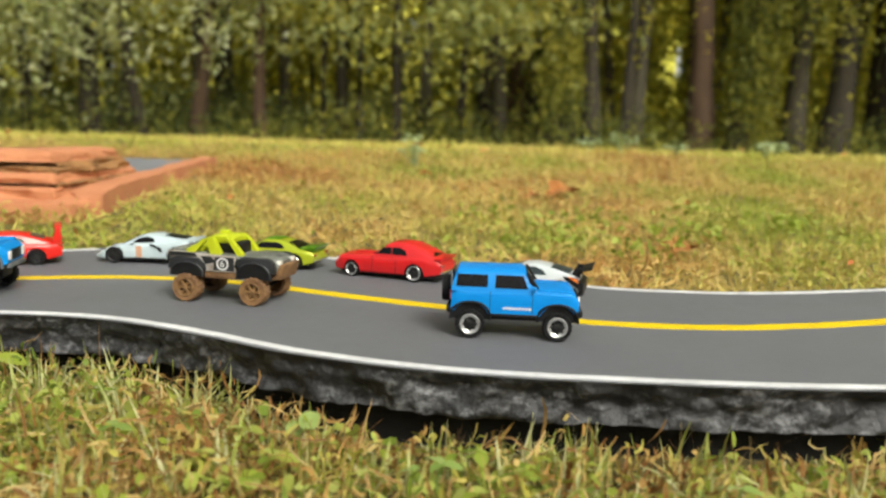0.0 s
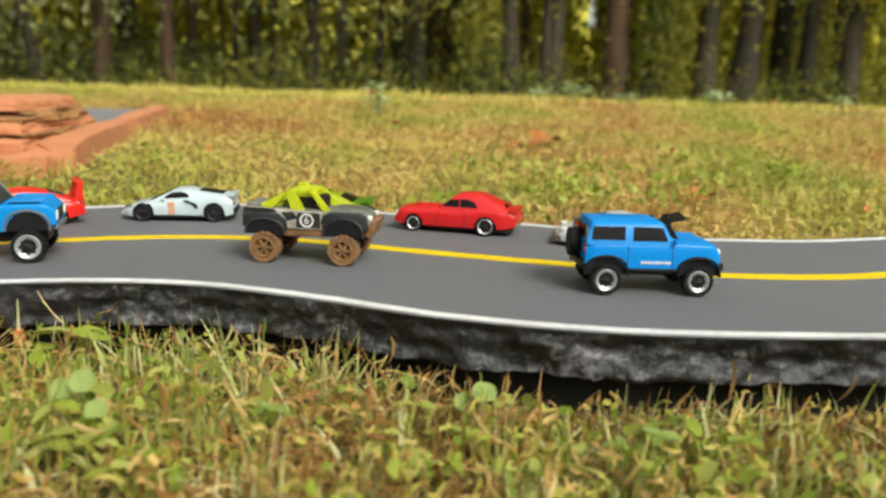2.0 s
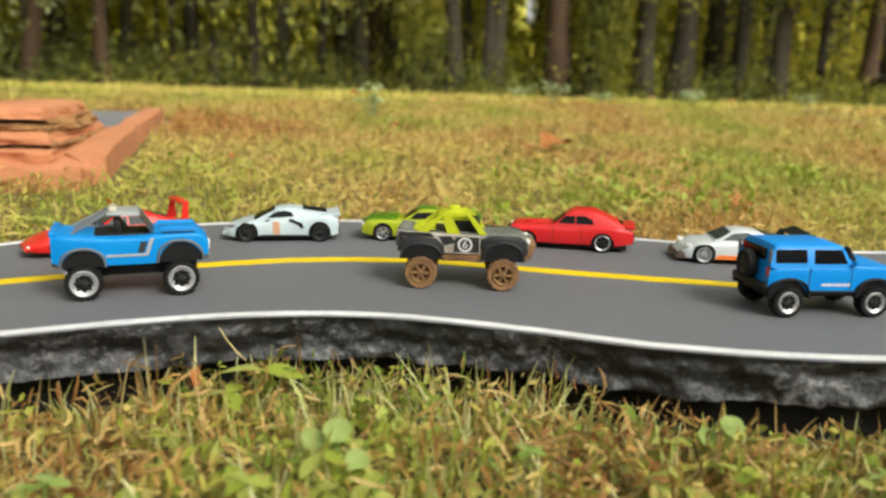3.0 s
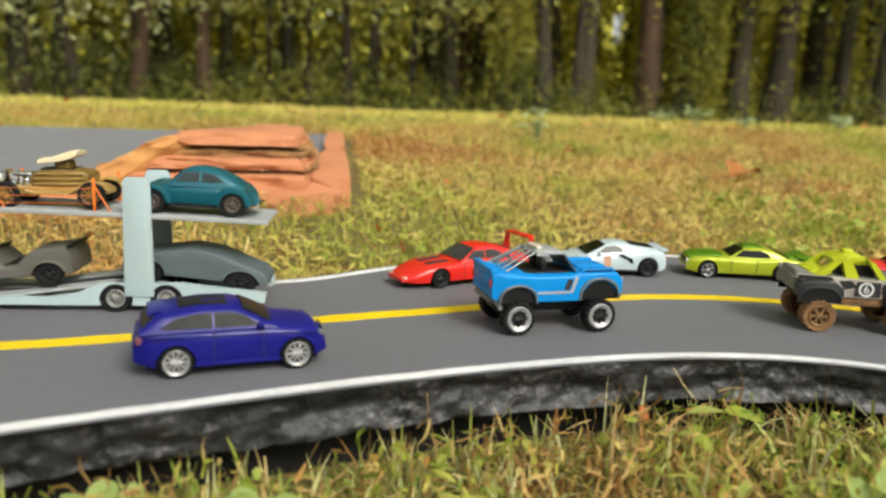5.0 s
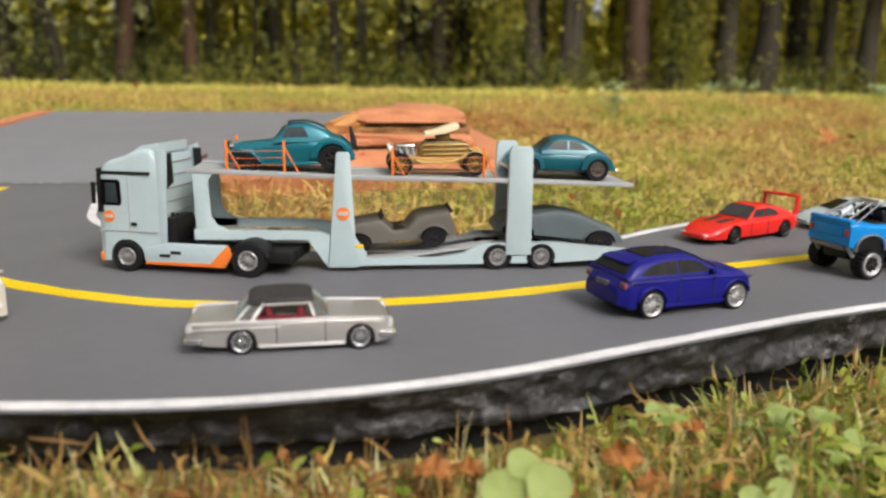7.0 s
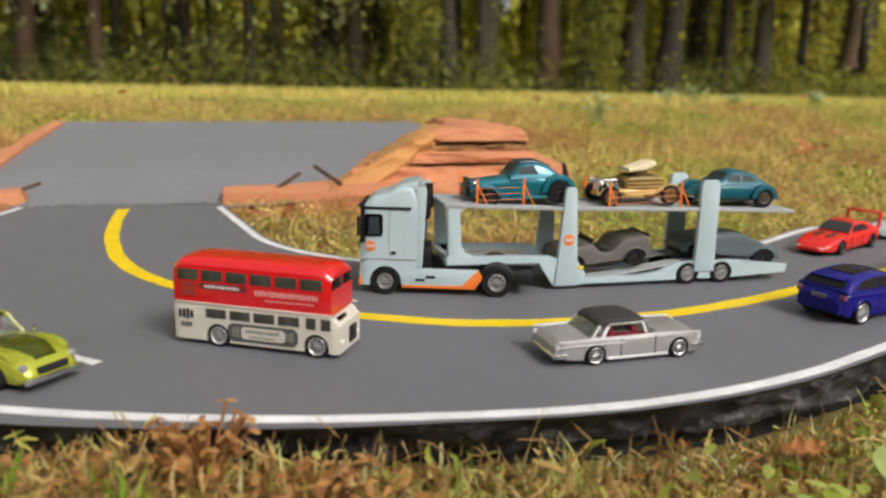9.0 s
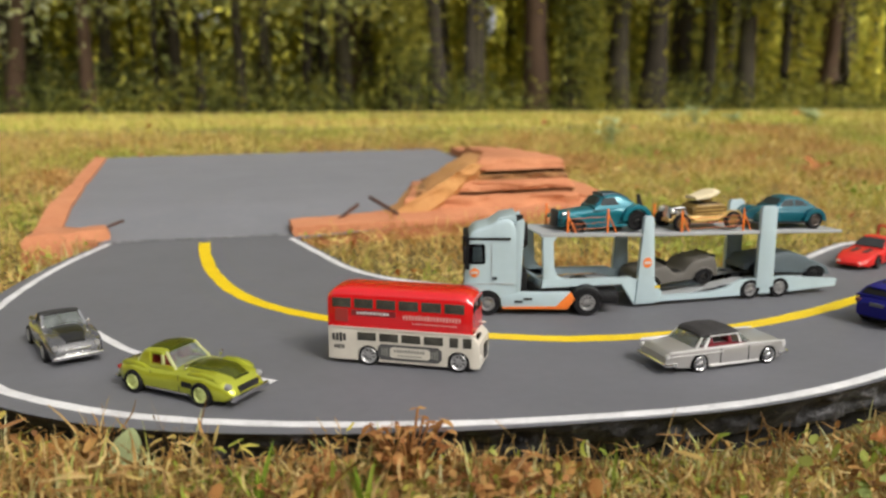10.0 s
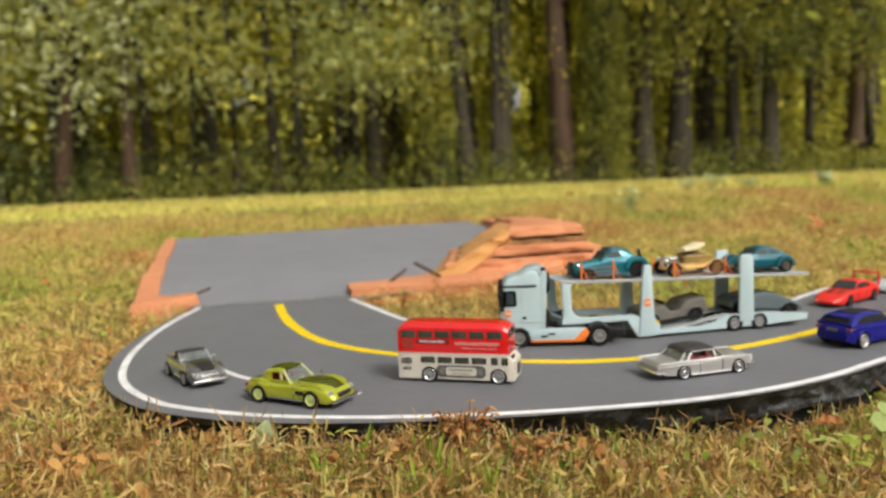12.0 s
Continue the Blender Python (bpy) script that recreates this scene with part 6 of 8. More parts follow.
def build_tractor():
    car = thing("toy_truck_tractor", "powder blue toy lorry cab with orange-trimmed skirts", "toy truck")
    tr = 40.0
    bm = bmesh.new()
    hull(bm, [(14, 56), (16, 61), (20, 62.4), (27, 61), (31, 58.4), (40, 56), (44, 52.6), (45.6, 49), (46.4, 34), (46.8, 12)], [(14, 18.4), (40, 19), (45, 18.4), (46.8, 16.5)], [(14, 9), (24, 6), (46.8, 5)], [(32, 7.6, 9.0)], roll=2.4, soft=1.6)
    part("cab_shell", bm, POWDER, car, "powder blue sleeper cab")
    bm = bmesh.new()
    prism(bm, [(14, 60), (27, 61.0), (24, 63.4), (14, 65.0)], -15.5, 15.5, 0.8)
    part("roof_spoiler", bm, POWDER, car)
    for s in (1, -1):
        bm = bmesh.new()
        prism(bm, [(33.4, 35.0), (34.6, 33.6), (43.8, 33.6), (44.4, 34.6), (43.9, 46), (43, 46.8), (34.8, 46.8), (33.6, 45.6)], s * 18.0, s * 19.15, 0.2)
        window = part("side_window", bm, GLASS, car)
        bm = bmesh.new()
        prism(bm, [(35.4, 35.2), (41.8, 35.2), (41.4, 45), (36, 45)], s * 18.6, s * 19.4, 0.2)
        part("pane", bm, TINT, window)
        bm = bmesh.new()
        prism(bm, [(43.4, 30), (46.7, 30), (46.2, 50), (43.8, 50)], s * 16.6, s * 18.85, 0.3)
        part("corner_pillar", bm, BLACK, car, "black corner pillar")
        bm = bmesh.new()
        prism(bm, [(15, 20.6), (46.4, 20.6), (46.4, 21.2), (15, 21.2)], s * 18.4, s * 19.2)
        part("door_seam", bm, DECK, car)
        bm = bmesh.new()
        block(bm, (29.6, s * 18.95, 34), (0.35, 0.4, 30))
        part("door_seam", bm, DECK, car)
        bm = bmesh.new()
        block(bm, (31, s * 19.0, 50.2), (27, 0.9, 1.5), 0.2)
        part("side_trim", bm, BLACK, car, "dark trim strip")
        bm = bmesh.new()
        block(bm, (47.2, s * 20.6, 40.0), (1.5, 2.4, 11.0), 0.6)
        rod(bm, (46, s * 18.5, 44.5), (47.5, s * 21, 43.6), 0.5)
        part("mirror", bm, BLACK, car, "black door mirror")
        roundel(car, 40.5, 28.2, 19.0, s, 3.0)
        bm = bmesh.new()
        block(bm, (27.5, s * 19.1, 24.5), (3, 0.8, 1.8), 0.3)
        part("door_handle", bm, BLACK, car)
        bm = bmesh.new()
        prism(bm, [(-20, 4.5), (-23.5, 11), (-21, 15.5), (10, 15.5), (22.5, 12), (22.5, 4.5)], s * 16.6, s * 18.8, 0.5)
        skirt = part("side_skirt", bm, POWDER, car, "pale side skirt")
        bm = bmesh.new()
        prism(bm, [(-19.5, 4.2), (-24, 11), (-21.5, 15.8), (-12, 6), (22.5, 5.6), (22.5, 4.2)], s * 18.2, s * 19.2, 0.2)
        part("orange_edge", bm, ORANGE, skirt, "orange lower edge")
        for x in (12, 6):
            bm = bmesh.new()
            block(bm, (x, s * 18.9, 9 + (12 - x) * 0.3), (5.5, 0.5, 1.5), 0.1)
            part("vent", bm, BLACK, skirt)
        bm = bmesh.new()
        block(bm, (46.8, s * 13.5, 11.5), (1.4, 5, 3.4), 0.6)
        part("headlight", bm, LAMP, car)
        bm = bmesh.new()
        arch_flare(bm, -32, 7.6, 9.6, 11.0, s * 8, s * 19.0, 15, 165)
        part("mudguard", bm, BLACK, car)
    bm = bmesh.new()
    cross_pane(bm, (46.9, 33), (45.0, 48), 16.5, 16.0, 0.5)
    part("windscreen", bm, GLASS, car)
    bm = bmesh.new()
    block(bm, (45.5, 0, 50.8), (4.5, 34, 2.2), 0.8)
    part("sun_visor", bm, BLACK, car)
    bm = bmesh.new()
    block(bm, (46.9, 0, 22), (0.9, 27, 14), 0.4)
    part("grille", bm, BLACK, car)
    bm = bmesh.new()
    block(bm, (46.6, 0, 7.0), (2.4, 36, 5.0), 1.0)
    part("front_bumper", bm, ORANGE, car, "orange bumper")
    bm = bmesh.new()
    block(bm, (13.6, 0, 35), (1.6, 35.5, 48), 0.5)
    part("cab_back", bm, POWDER, car, "ribbed pale blue cab rear wall")
    for k in range(7):
        bm = bmesh.new()
        block(bm, (12.6, 0, 16 + k * 6.5), (0.7, 33, 0.8), 0.2)
        part("wall_rib", bm, DECK, car)
    for s in (1, -1):
        bm = bmesh.new()
        prism(bm, [(11, 14), (14.4, 14), (14.4, 61), (9.5, 63), (8.8, 60)], s * 17.0, s * 18.4, 0.3)
        part("edge_deflector", bm, POWDER, car, "pale rear edge deflector")
        bm = bmesh.new()
        prism(bm, [(6.5, 46), (10.6, 42), (11.4, 60.5), (7.0, 60.5)], s * 15.4, s * 17.0, 0.4)
        part("rear_frame", bm, BLACK, car, "black frame behind the cab")
    bm = bmesh.new()
    block(bm, (9.5, 6, 21), (6, 20, 14), 0.8)
    for k in range(5):
        rod(bm, (9 - k, 14 - 5 * k, 15), (10, 12 - 5 * k, 30 - k), 1.0, 6)
    part("air_tank", bm, BLACK, car, "dark tank and hoses behind the cab")
    bm = bmesh.new()
    block(bm, (-8, 0, 11.0), (92, 14, 5.0), 0.6)
    block(bm, (-42, 0, 10.0), (22, 30, 6.0), 0.8)
    block(bm, (-2, 0, 10.0), (34, 32, 9.0), 0.8)
    part("chassis", bm, BLACK, car)
    bm = bmesh.new()
    block(bm, (-30, 0, 15), (16, 18, 3), 0.8)
    part("coupling_plate", bm, BLACK, car)
    wheels(car, (-32, 32), tr, 7.9, 7.5, 4.6, 10, rear_R=8.7)
    stand(car, (-0.6108, 0.4430), (-0.6728, 0.4600), tr, 1, 64)


def guard(car, x0, x1, z, s):
    """Orange stakes with thin straps that hold a load car's wheels."""
    y = s * 18.6
    for x in (x0, x1):
        bm = bmesh.new()
        block(bm, (x, y, z + 7.6), (1.3, 1.0, 17), 0.3)
        rod(bm, (x, y, z + 13), (x - 7, y - s * 1.0, z), 0.45)
        part("stake", bm, ORANGE, car, "orange plastic stake")
    for k in (3.5, 7.0, 10.5):
        bm = bmesh.new()
        rod(bm, (x0, y, z + k), (x1, y, z + k + 0.6), 0.15)
        part("strap", bm, ORANGE, car, "thin orange strap")


def deck_z(x):
    return lerp_line([(-60, 45.0), (0, 46.9), (92, 48.9), (167, 52.2)], x)


def build_trailer():
    car = thing("toy_car_trailer", "powder blue two-deck toy car transporter trailer", "toy trailer")
    tr = 40.0
    for s in (1, -1):
        # lower side beam: gooseneck, drop behind the first post, arches, tail
        low = [(166, 17.5), (110, 16.8), (104, 8), (100, 2), (86, 2), (84, 3), (21, 3.2)]
        for ax in (11.75, -11.75):
            low += [(ax + 7.6 * math.cos(radians(v)), max(3.2, 6.0 + 7.6 * math.sin(radians(v)))) for v in range(-20, 201, 20)]
        low += [(-21, 3.6), (-58, 5.5), (-59, 10.5), (-30, 13.2), (-19, 14.6), (19, 14.2), (30, 9.0), (44, 6.8), (84, 6.8), (90, 16), (104, 21), (166, 22.5)]
        bm = bmesh.new()
        prism(bm, low, s * 16.4, s * 19.4)
        beam = part("side_beam", bm, POWDER, car, "powder blue lower side beam")
        for x in (11.75, -11.75):
            bm = bmesh.new()
            arch_flare(bm, x, 6.0, 7.2, 7.9, s * 12.0, s * 19.8, -5, 185)
            part("wheel_arch", bm, BLACK, beam)
        bm = bmesh.new()
        prism(bm, [(100, 2.5), (84, 2.5), (80, 9), (86, 18), (88.5, 60), (89.5, 61.5), (94.5, 61.5), (95.5, 60), (98.5, 18)], s * 17.0, s * 20.6, 0.5)
        part("post", bm, POWDER, car, "tapered powder blue post")
        roundel(car, 92.2, 30.5, 20.6, s, 3.4)
        bm = bmesh.new()
        block(bm, (84, s * 20.4, 13.5), (4.2, 0.5, 2.0), 0.2)
        part("yellow_mark", bm, YELLOW_LINE, car, "small yellow mark")
        bm = bmesh.new()
        prism(bm, [(-6.2, 8), (7.6, 8), (6.8, 63), (5.4, 65), (-3.8, 65), (-5.4, 63)], s * 17.0, s * 20.4, 0.5)
        part("post", bm, POWDER, car, "tapered powder blue post")
        bm = bmesh.new()
        prism(bm, [(165, 17.5), (149, 17.5), (150, 22.4), (155, 24.5), (157.6, 29), (158.6, 47), (156, 50.8), (152, 51.6), (152, 52.4), (166, 52.6)], s * 16.4, s * 19.2, 0.4)
        part("front_post", bm, POWDER, car, "powder blue front frame")
        bm = bmesh.new()
        prism(bm, [(168, 51.0), (92, 47.7), (0, 45.7), (-60, 43.8), (-60, 45.9), (0, 48.1), (92, 50.1), (168, 53.4)], s * 17.6, s * 19.6, 0.3)
        part("deck_rail", bm, DECK, car, "pale upper deck rail")
        guard(car, 149, 121, 51.0, s)
        guard(car, 67, 20, 48.0, s)
    bm = bmesh.new()
    prism(bm, [(167, 51.8), (92, 48.5), (0, 46.5), (-60, 44.6), (-60, 45.4), (0, 47.4), (92, 49.4), (167, 52.7)], -17.6, 17.6)
    part("upper_deck", bm, DECK, car, "pale upper deck plate")
    for k in range(16):
        x = 160 - k * 14
        bm = bmesh.new()
        block(bm, (x, 0, deck_z(x) - 0.9), (1.6, 34, 1.4), 0.2)
        part("deck_bar", bm, DECK, car)
    for s in (1, -1):
        bm = bmesh.new()
        prism(bm, [(166, 17), (108, 16), (96, 11), (84, 5.5), (62, 7.2), (18, 13.4), (0, 13.6), (-58, 8.4), (-58, 7.2), (0, 12.2), (18, 12.2), (62, 6.0), (84, 4.4), (96, 9.6), (108, 14.6), (166, 15.8)], s * 7.0, s * 16.3)
        part("lower_deck", bm, DECK, car, "pale lower deck track")
    bm = bmesh.new()
    block(bm, (165, 0, 20), (3.5, 33, 4.5), 0.6)
    part("front_crossbar", bm, POWDER, car)
    wheels(car, (-11.75, 11.75), tr, 6.9, 6.5, 4.5, 10)
    stand(car, (-0.46, 0.4537), (-0.4835, 0.4537), tr, 1, 23.5)
    return car


TRAILER_X, TRAILER_Y = -0.47175, 0.4737


def load(car, x, z, tilt=0.0):
    """Sets a car on a deck, facing the way the lorry faces. x, z in the trailer's millimetres."""
    size = car.scale.copy()
    car.matrix_basis = pose(TRAILER_X - x / 1000, TRAILER_Y, ROAD_Z + z / 1000, 0, 0, 180) @ pose(0, 0, 0, 0, tilt, 0) @ Matrix.Diagonal((*size, 1))


def build_hot_rod():
    p = paint("teal_metallic_paint", (0.0, 0.15, 0.2), metal=0.3, rough=0.3, coat=0.4)
    dark = paint("dark_teal_roof_paint", (0.01, 0.05, 0.075), metal=0.3, rough=0.35)
    car = thing("toy_hot_rod", "teal metallic toy hot rod coupe on the upper deck", "toy car")
    bm = bmesh.new()
    hull(bm, [(-30, 7), (-27, 11), (-18, 15.4), (-9, 16.4), (6, 16.2), (28, 14.4), (31, 13)], [(-30, 6), (-24, 10), (-10, 11.5), (6, 9.5), (30, 6.5), (31, 6)], [(-30, 4.5), (-24, 4), (31, 5)], roll=2.4, belly=0.05)
    part("body", bm, p, car)
    cl = [(-23, 15), (-15, 21.6), (-8, 24.6), (1, 24.4), (4, 22), (8.5, 16.4)]
    bm = bmesh.new()
    cabin(bm, cl, 15, 10.8, 8.4, soft=3.0, roll=2.4)
    part("cab", bm, p, car)
    bm = bmesh.new()
    hull(bm, [(-16, 21.4), (-11, 24.2), (-6, 25.4), (1.8, 25.0)], [(-16, 7.0), (1.8, 7.2)], [(-16, 20), (-8, 23), (1.8, 23.4)], n=12, roll=0.8)
    part("roof", bm, dark, car, "dark teal roof")
    for s in (1, -1):
        bm = bmesh.new()
        side_panel(bm, [(-8, 17.6), (4.6, 17.6), (2.2, 22.2), (-5.6, 22.6)], s, 10.8, 8.4, 15, 24.6, proud=0.3)
        part("side_window", bm, TINT, car)
        bm = bmesh.new()
        arch_flare(bm, -19, 7, 7.2, 10.2, s * 8.5, s * 14.6, 0, 180)
        part("rear_fender", bm, p, car)
        bm = bmesh.new()
        prism(bm, [(8, 4.5), (14, 5), (19, 12.0), (26, 13.6), (31, 11), (31.5, 9), (27, 11.4), (20, 10), (14.5, 4)], s * 8.5, s * 14.0, 0.7)
        part("front_fender", bm, p, car)
        bm = bmesh.new()
        block(bm, (-2, s * 11.5, 4.2), (22, 4, 1.4), 0.4)
        part("running_board", bm, p, car)
        bm = bmesh.new()
        lathe(bm, [(0, 1), (1.6, 0.6), (1.8, -1.4), (0, -2)], 12)
        bmesh.ops.rotate(bm, verts=bm.verts, matrix=Matrix.Rotation(radians(-90), 3, "Z"))
        bmesh.ops.translate(bm, verts=bm.verts, vec=(29, s * 8.6, 13.6))
        part("headlight", bm, CHROME, car)
    bm = bmesh.new()
    prism(bm, [(30.4, 5), (33, 5), (32, 16), (30.2, 16)], -5, 5, 0.8)
    part("grille", bm, DARK_RIM, car, "dark radiator grille")
    bm = bmesh.new()
    cross_pane(bm, (8.0, 17.2), (3.8, 22.8), 8.8, 7.4, 0.6)
    part("windscreen", bm, TINT, car)
    bm = bmesh.new()
    prism(bm, [(-31.5, 8), (-28, 12), (-27.5, 21.5), (-29, 21.5), (-31, 14)], -4, -1.5, 0.3)
    part("rear_fin", bm, DARK_RIM, car, "dark upright rear fin")
    wheels(car, (-19, 21), 29, 5.2, 4.8, 3.0, 6, rim=DARK_RIM, rear_R=6.6)
    car.scale = (1.05, 1.05, 1.0)
    load(car, 117, 50.6, 2.0)


def build_gold_roadster():
    p = paint("pale_gold_paint", (0.6, 0.4, 0.14), metal=0.5, rough=0.35, coat=0.5)
    olive = mat("olive_wood_body", (0.24, 0.15, 0.035), (0.13, 0.08, 0.02), rough=0.4, scale=90, contrast=0.5)
    cream = paint("cream_hood", (0.74, 0.64, 0.42), rough=0.6, coat=0.0)
    wood = mat("brown_spoke_wheel", (0.16, 0.07, 0.04), (0.08, 0.04, 0.02), rough=0.55, scale=300)
    car = thing("toy_vintage_roadster", "gold and olive vintage toy roadster, cream top", "toy car")
    bm = bmesh.new()
    hull(bm, [(-25, 8), (-23, 10.2), (10, 10.2), (22, 9.4), (25, 8)], [(-25, 6.5), (-18, 9), (8, 9), (22, 5.4), (25, 5)], [(-25, 6), (25, 6)], roll=1.2)
    part("body", bm, p, car)
    bm = bmesh.new()
    hull(bm, [(-17, 15.4), (-14, 17.4), (-4, 17.8), (6, 17.2), (9, 15)], [(-17, 8.6), (-4, 9.4), (9, 8.4)], [(-17, 9.6), (9, 9.6)], n=24, roll=1.2, soft=1.0)
    part("tub", bm, olive, car, "olive wooden body tub")
    bm = bmesh.new()
    block(bm, (-2.5, 0, 17.9), (15, 14, 0.8), 0.3)
    part("cockpit", bm, BLACK, car)
    bm = bmesh.new()
    hull(bm, [(-12, 26.0), (-10, 26.6), (-5, 25.0), (1, 22.8), (6, 22.2)], [(-12, 7.2), (-3, 8.4), (6, 7.4)], [(-12, 24.6), (-10, 23.4), (-4, 21.6), (6, 20.6)], n=18, roll=0.8)
    part("folded_hood", bm, cream, car, "cream curved top")
    bm = bmesh.new()
    block(bm, (-4, 0, 19.6), (7, 10, 4.4), 0.8)
    part("hood_frame", bm, olive, car)
    for s in (1, -1):
        for z in (11.2, 13.6, 16.0):
            bm = bmesh.new()
            block(bm, (-4, s * 9.4, z), (23, 0.6, 0.7), 0.2)
            part("gold_strip", bm, p, car)
        bm = bmesh.new()
        prism(bm, [(-28, 8), (-25, 12.2), (-19, 13.0), (-13, 10.0), (-8, 7.6), (7, 7.4), (11, 8.6), (11, 7.4), (7, 6.2), (-9, 6.4), (-15, 9.4), (-20, 11.6), (-25, 10.6), (-27.4, 7.4)], s * 8.5, s * 12.4, 0.3)
        part("fender", bm, p, car, "sweeping gold fender")
        bm = bmesh.new()
        lathe(bm, [(0, 1), (1.8, 0.6), (1.9, -1.4), (0, -2)], 12)
        bmesh.ops.rotate(bm, verts=bm.verts, matrix=Matrix.Rotation(radians(-90), 3, "Z"))
        bmesh.ops.translate(bm, verts=bm.verts, vec=(24.5, s * 7, 14.0))
        part("headlight", bm, LAMP, car)
        for k in range(3):
            bm = bmesh.new()
            rod(bm, (12.5 + 3.2 * k, s * 3.2, 13.6), (11.5 + 3.0 * k, s * 6.2, 10.4), 0.7, 6)
            part("exhaust_pipe", bm, CHROME, car)
    bm = bmesh.new()
    block(bm, (16, 0, 13.0), (10.5, 7, 6.0), 0.8)
    part("engine", bm, CHROME, car, "chrome open engine")
    bm = bmesh.new()
    prism(bm, [(22.4, 7), (24.4, 7), (24.0, 17.0), (22.4, 17.0)], -5, 5, 0.7)
    part("radiator", bm, CHROME, car)
    wheels(car, (-19.5, 19.5), 28, 6.2, 3.8, 4.6, 10, rim=wood, hub=paint("gold_spokes", (0.4, 0.25, 0.08), metal=0.5))
    load(car, 43, 48.5, 1.2)


def build_beetle():
    p = paint("dark_teal_paint", (0.0, 0.1, 0.14), metal=0.2, rough=0.38, coat=0.2)
    car = thing("toy_beetle_car", "dark teal rounded toy two-door saloon on the upper deck", "toy car")
    bm = bmesh.new()
    hull(bm, [(-29.5, 6), (-27, 11.5), (-18, 15.6), (-8, 15.2), (8, 15.0), (18, 13.8), (26, 10), (29, 5.5)], [(-29.5, 4), (-24, 9), (-10, 11.8), (8, 11.6), (22, 9), (29, 5)], [(-29.5, 5), (-22, 4), (22, 4), (29, 5)], roll=3.0, belly=0.08, soft=3)
    part("body", bm, p, car)
    cl = [(-24, 13.4), (-17, 18.6), (-9, 22.0), (0, 23.0), (6, 21.4), (12, 14.8)]
    bm = bmesh.new()
    cabin(bm, cl, 13.4, 11.4, 8.2, soft=3, roll=2.4)
    part("cab", bm, p, car)
    for s in (1, -1):
        for pts in ([(-2, 15.8), (9, 15.8), (5, 20.0), (-2, 20.6)], [(-14, 16.2), (-3.2, 15.8), (-3.2, 20.5), (-9, 19.6)]):
            bm = bmesh.new()
            side_panel(bm, pts, s, 11.4, 8.2, 13.4, 23.0, proud=0.3)
            part("side_window", bm, TINT, car)
        for ax, r in ((-18.5, 9.2), (19, 8.8)):
            bm = bmesh.new()
            arch_flare(bm, ax, 5.6, 6.2, r, s * 7.5, s * 14.4, 0, 180)
            part("fender", bm, p, car)
        bm = bmesh.new()
        block(bm, (0, s * 12.2, 4.6), (22, 2.4, 1.2), 0.4)
        part("running_board", bm, BLACK, car)
        bm = bmesh.new()
        lathe(bm, [(0, 0.8), (1.6, 0.4), (1.8, -1.2), (0, -2)], 12)
        bmesh.ops.rotate(bm, verts=bm.verts, matrix=Matrix.Rotation(radians(-90), 3, "Z"))
        bmesh.ops.translate(bm, verts=bm.verts, vec=(25.4, s * 10.2, 9.8))
        part("headlight", bm, LAMP, car)
    bm = bmesh.new()
    cross_pane(bm, (11.2, 15.8), (6.6, 20.6), 9.0, 7.4, 0.6)
    part("windscreen", bm, TINT, car)
    bumpers(car, 29.4, -30, 10.5, 5.6)
    wheels(car, (-18.5, 19), 28, 5.6, 4.4, 3.5, 8, rim=mat("brown_grey_rim", (0.2, 0.17, 0.15), (0.1, 0.08, 0.07), rough=0.4, metal=0.5, scale=300), rear_R=6.2)
    load(car, -23.5, 46.8, -2.0)


def build_open_car(x, z, tilt, name, label, col, dark, size, top=None):
    """A bare open car in primer: bonnet, cut-down cockpit, squared tail."""
    p = mat(name + "_primer", col, tuple(c * 0.75 for c in col), rough=0.6, scale=90, contrast=0.5)
    car = thing(name, label, "toy car")
    bm = bmesh.new()
    hull(bm, top or [(-25, 9), (-24.5, 18), (-11, 17.2), (-8.5, 15.6), (-4.5, 10.6), (1, 10.4), (6, 17.2), (22, 15.4), (24.5, 13), (25, 8)], [(-25, 12.4), (20, 12.6), (25, 10.5)], [(-25, 5), (25, 5)],
         [(-16, 5.2, 6.2), (16.5, 5.2, 6.2)], roll=1.2, soft=1.0)
    part("body", bm, p, car)
    if not top:
        bm = bmesh.new()
        block(bm, (-2, 0, 9.6), (9, 20, 3), 0.6)
        part("cockpit", bm, dark, car)
        bm = bmesh.new()
        cross_pane(bm, (7, 16.6), (4.5, 19.4), 10.6, 10.0, 0.2, 0.3)
        part("windscreen", bm, dark, car)
    else:
        bm = bmesh.new()
        block(bm, (-3, 0, 16.0), (8, 16, 2.2), 0.8)
        part("cockpit", bm, dark, car, "small dark cockpit hump")
    for s in (1, -1):
        bm = bmesh.new()
        arch_flare(bm, -16, 5.2, 6.0, 7.0, s * 11, s * 13.4, 10, 170)
        part("wheel_arch", bm, p, car)
    if not top:
        bm = bmesh.new()
        block(bm, (-24.4, 0, 17.8), (1.6, 22, 1.6), 0.4)
        part("tail_bar", bm, dark, car)
    simple_chassis(car, -22, 22, 10, 4, 6.5)
    wheels(car, (-16, 16.5), 27, 5.2, 4.6, 2.8, 5, rim=DARK_RIM)
    load(car, x, z, tilt)
    car.matrix_basis = car.matrix_basis @ Matrix.Diagonal((*size, 1))


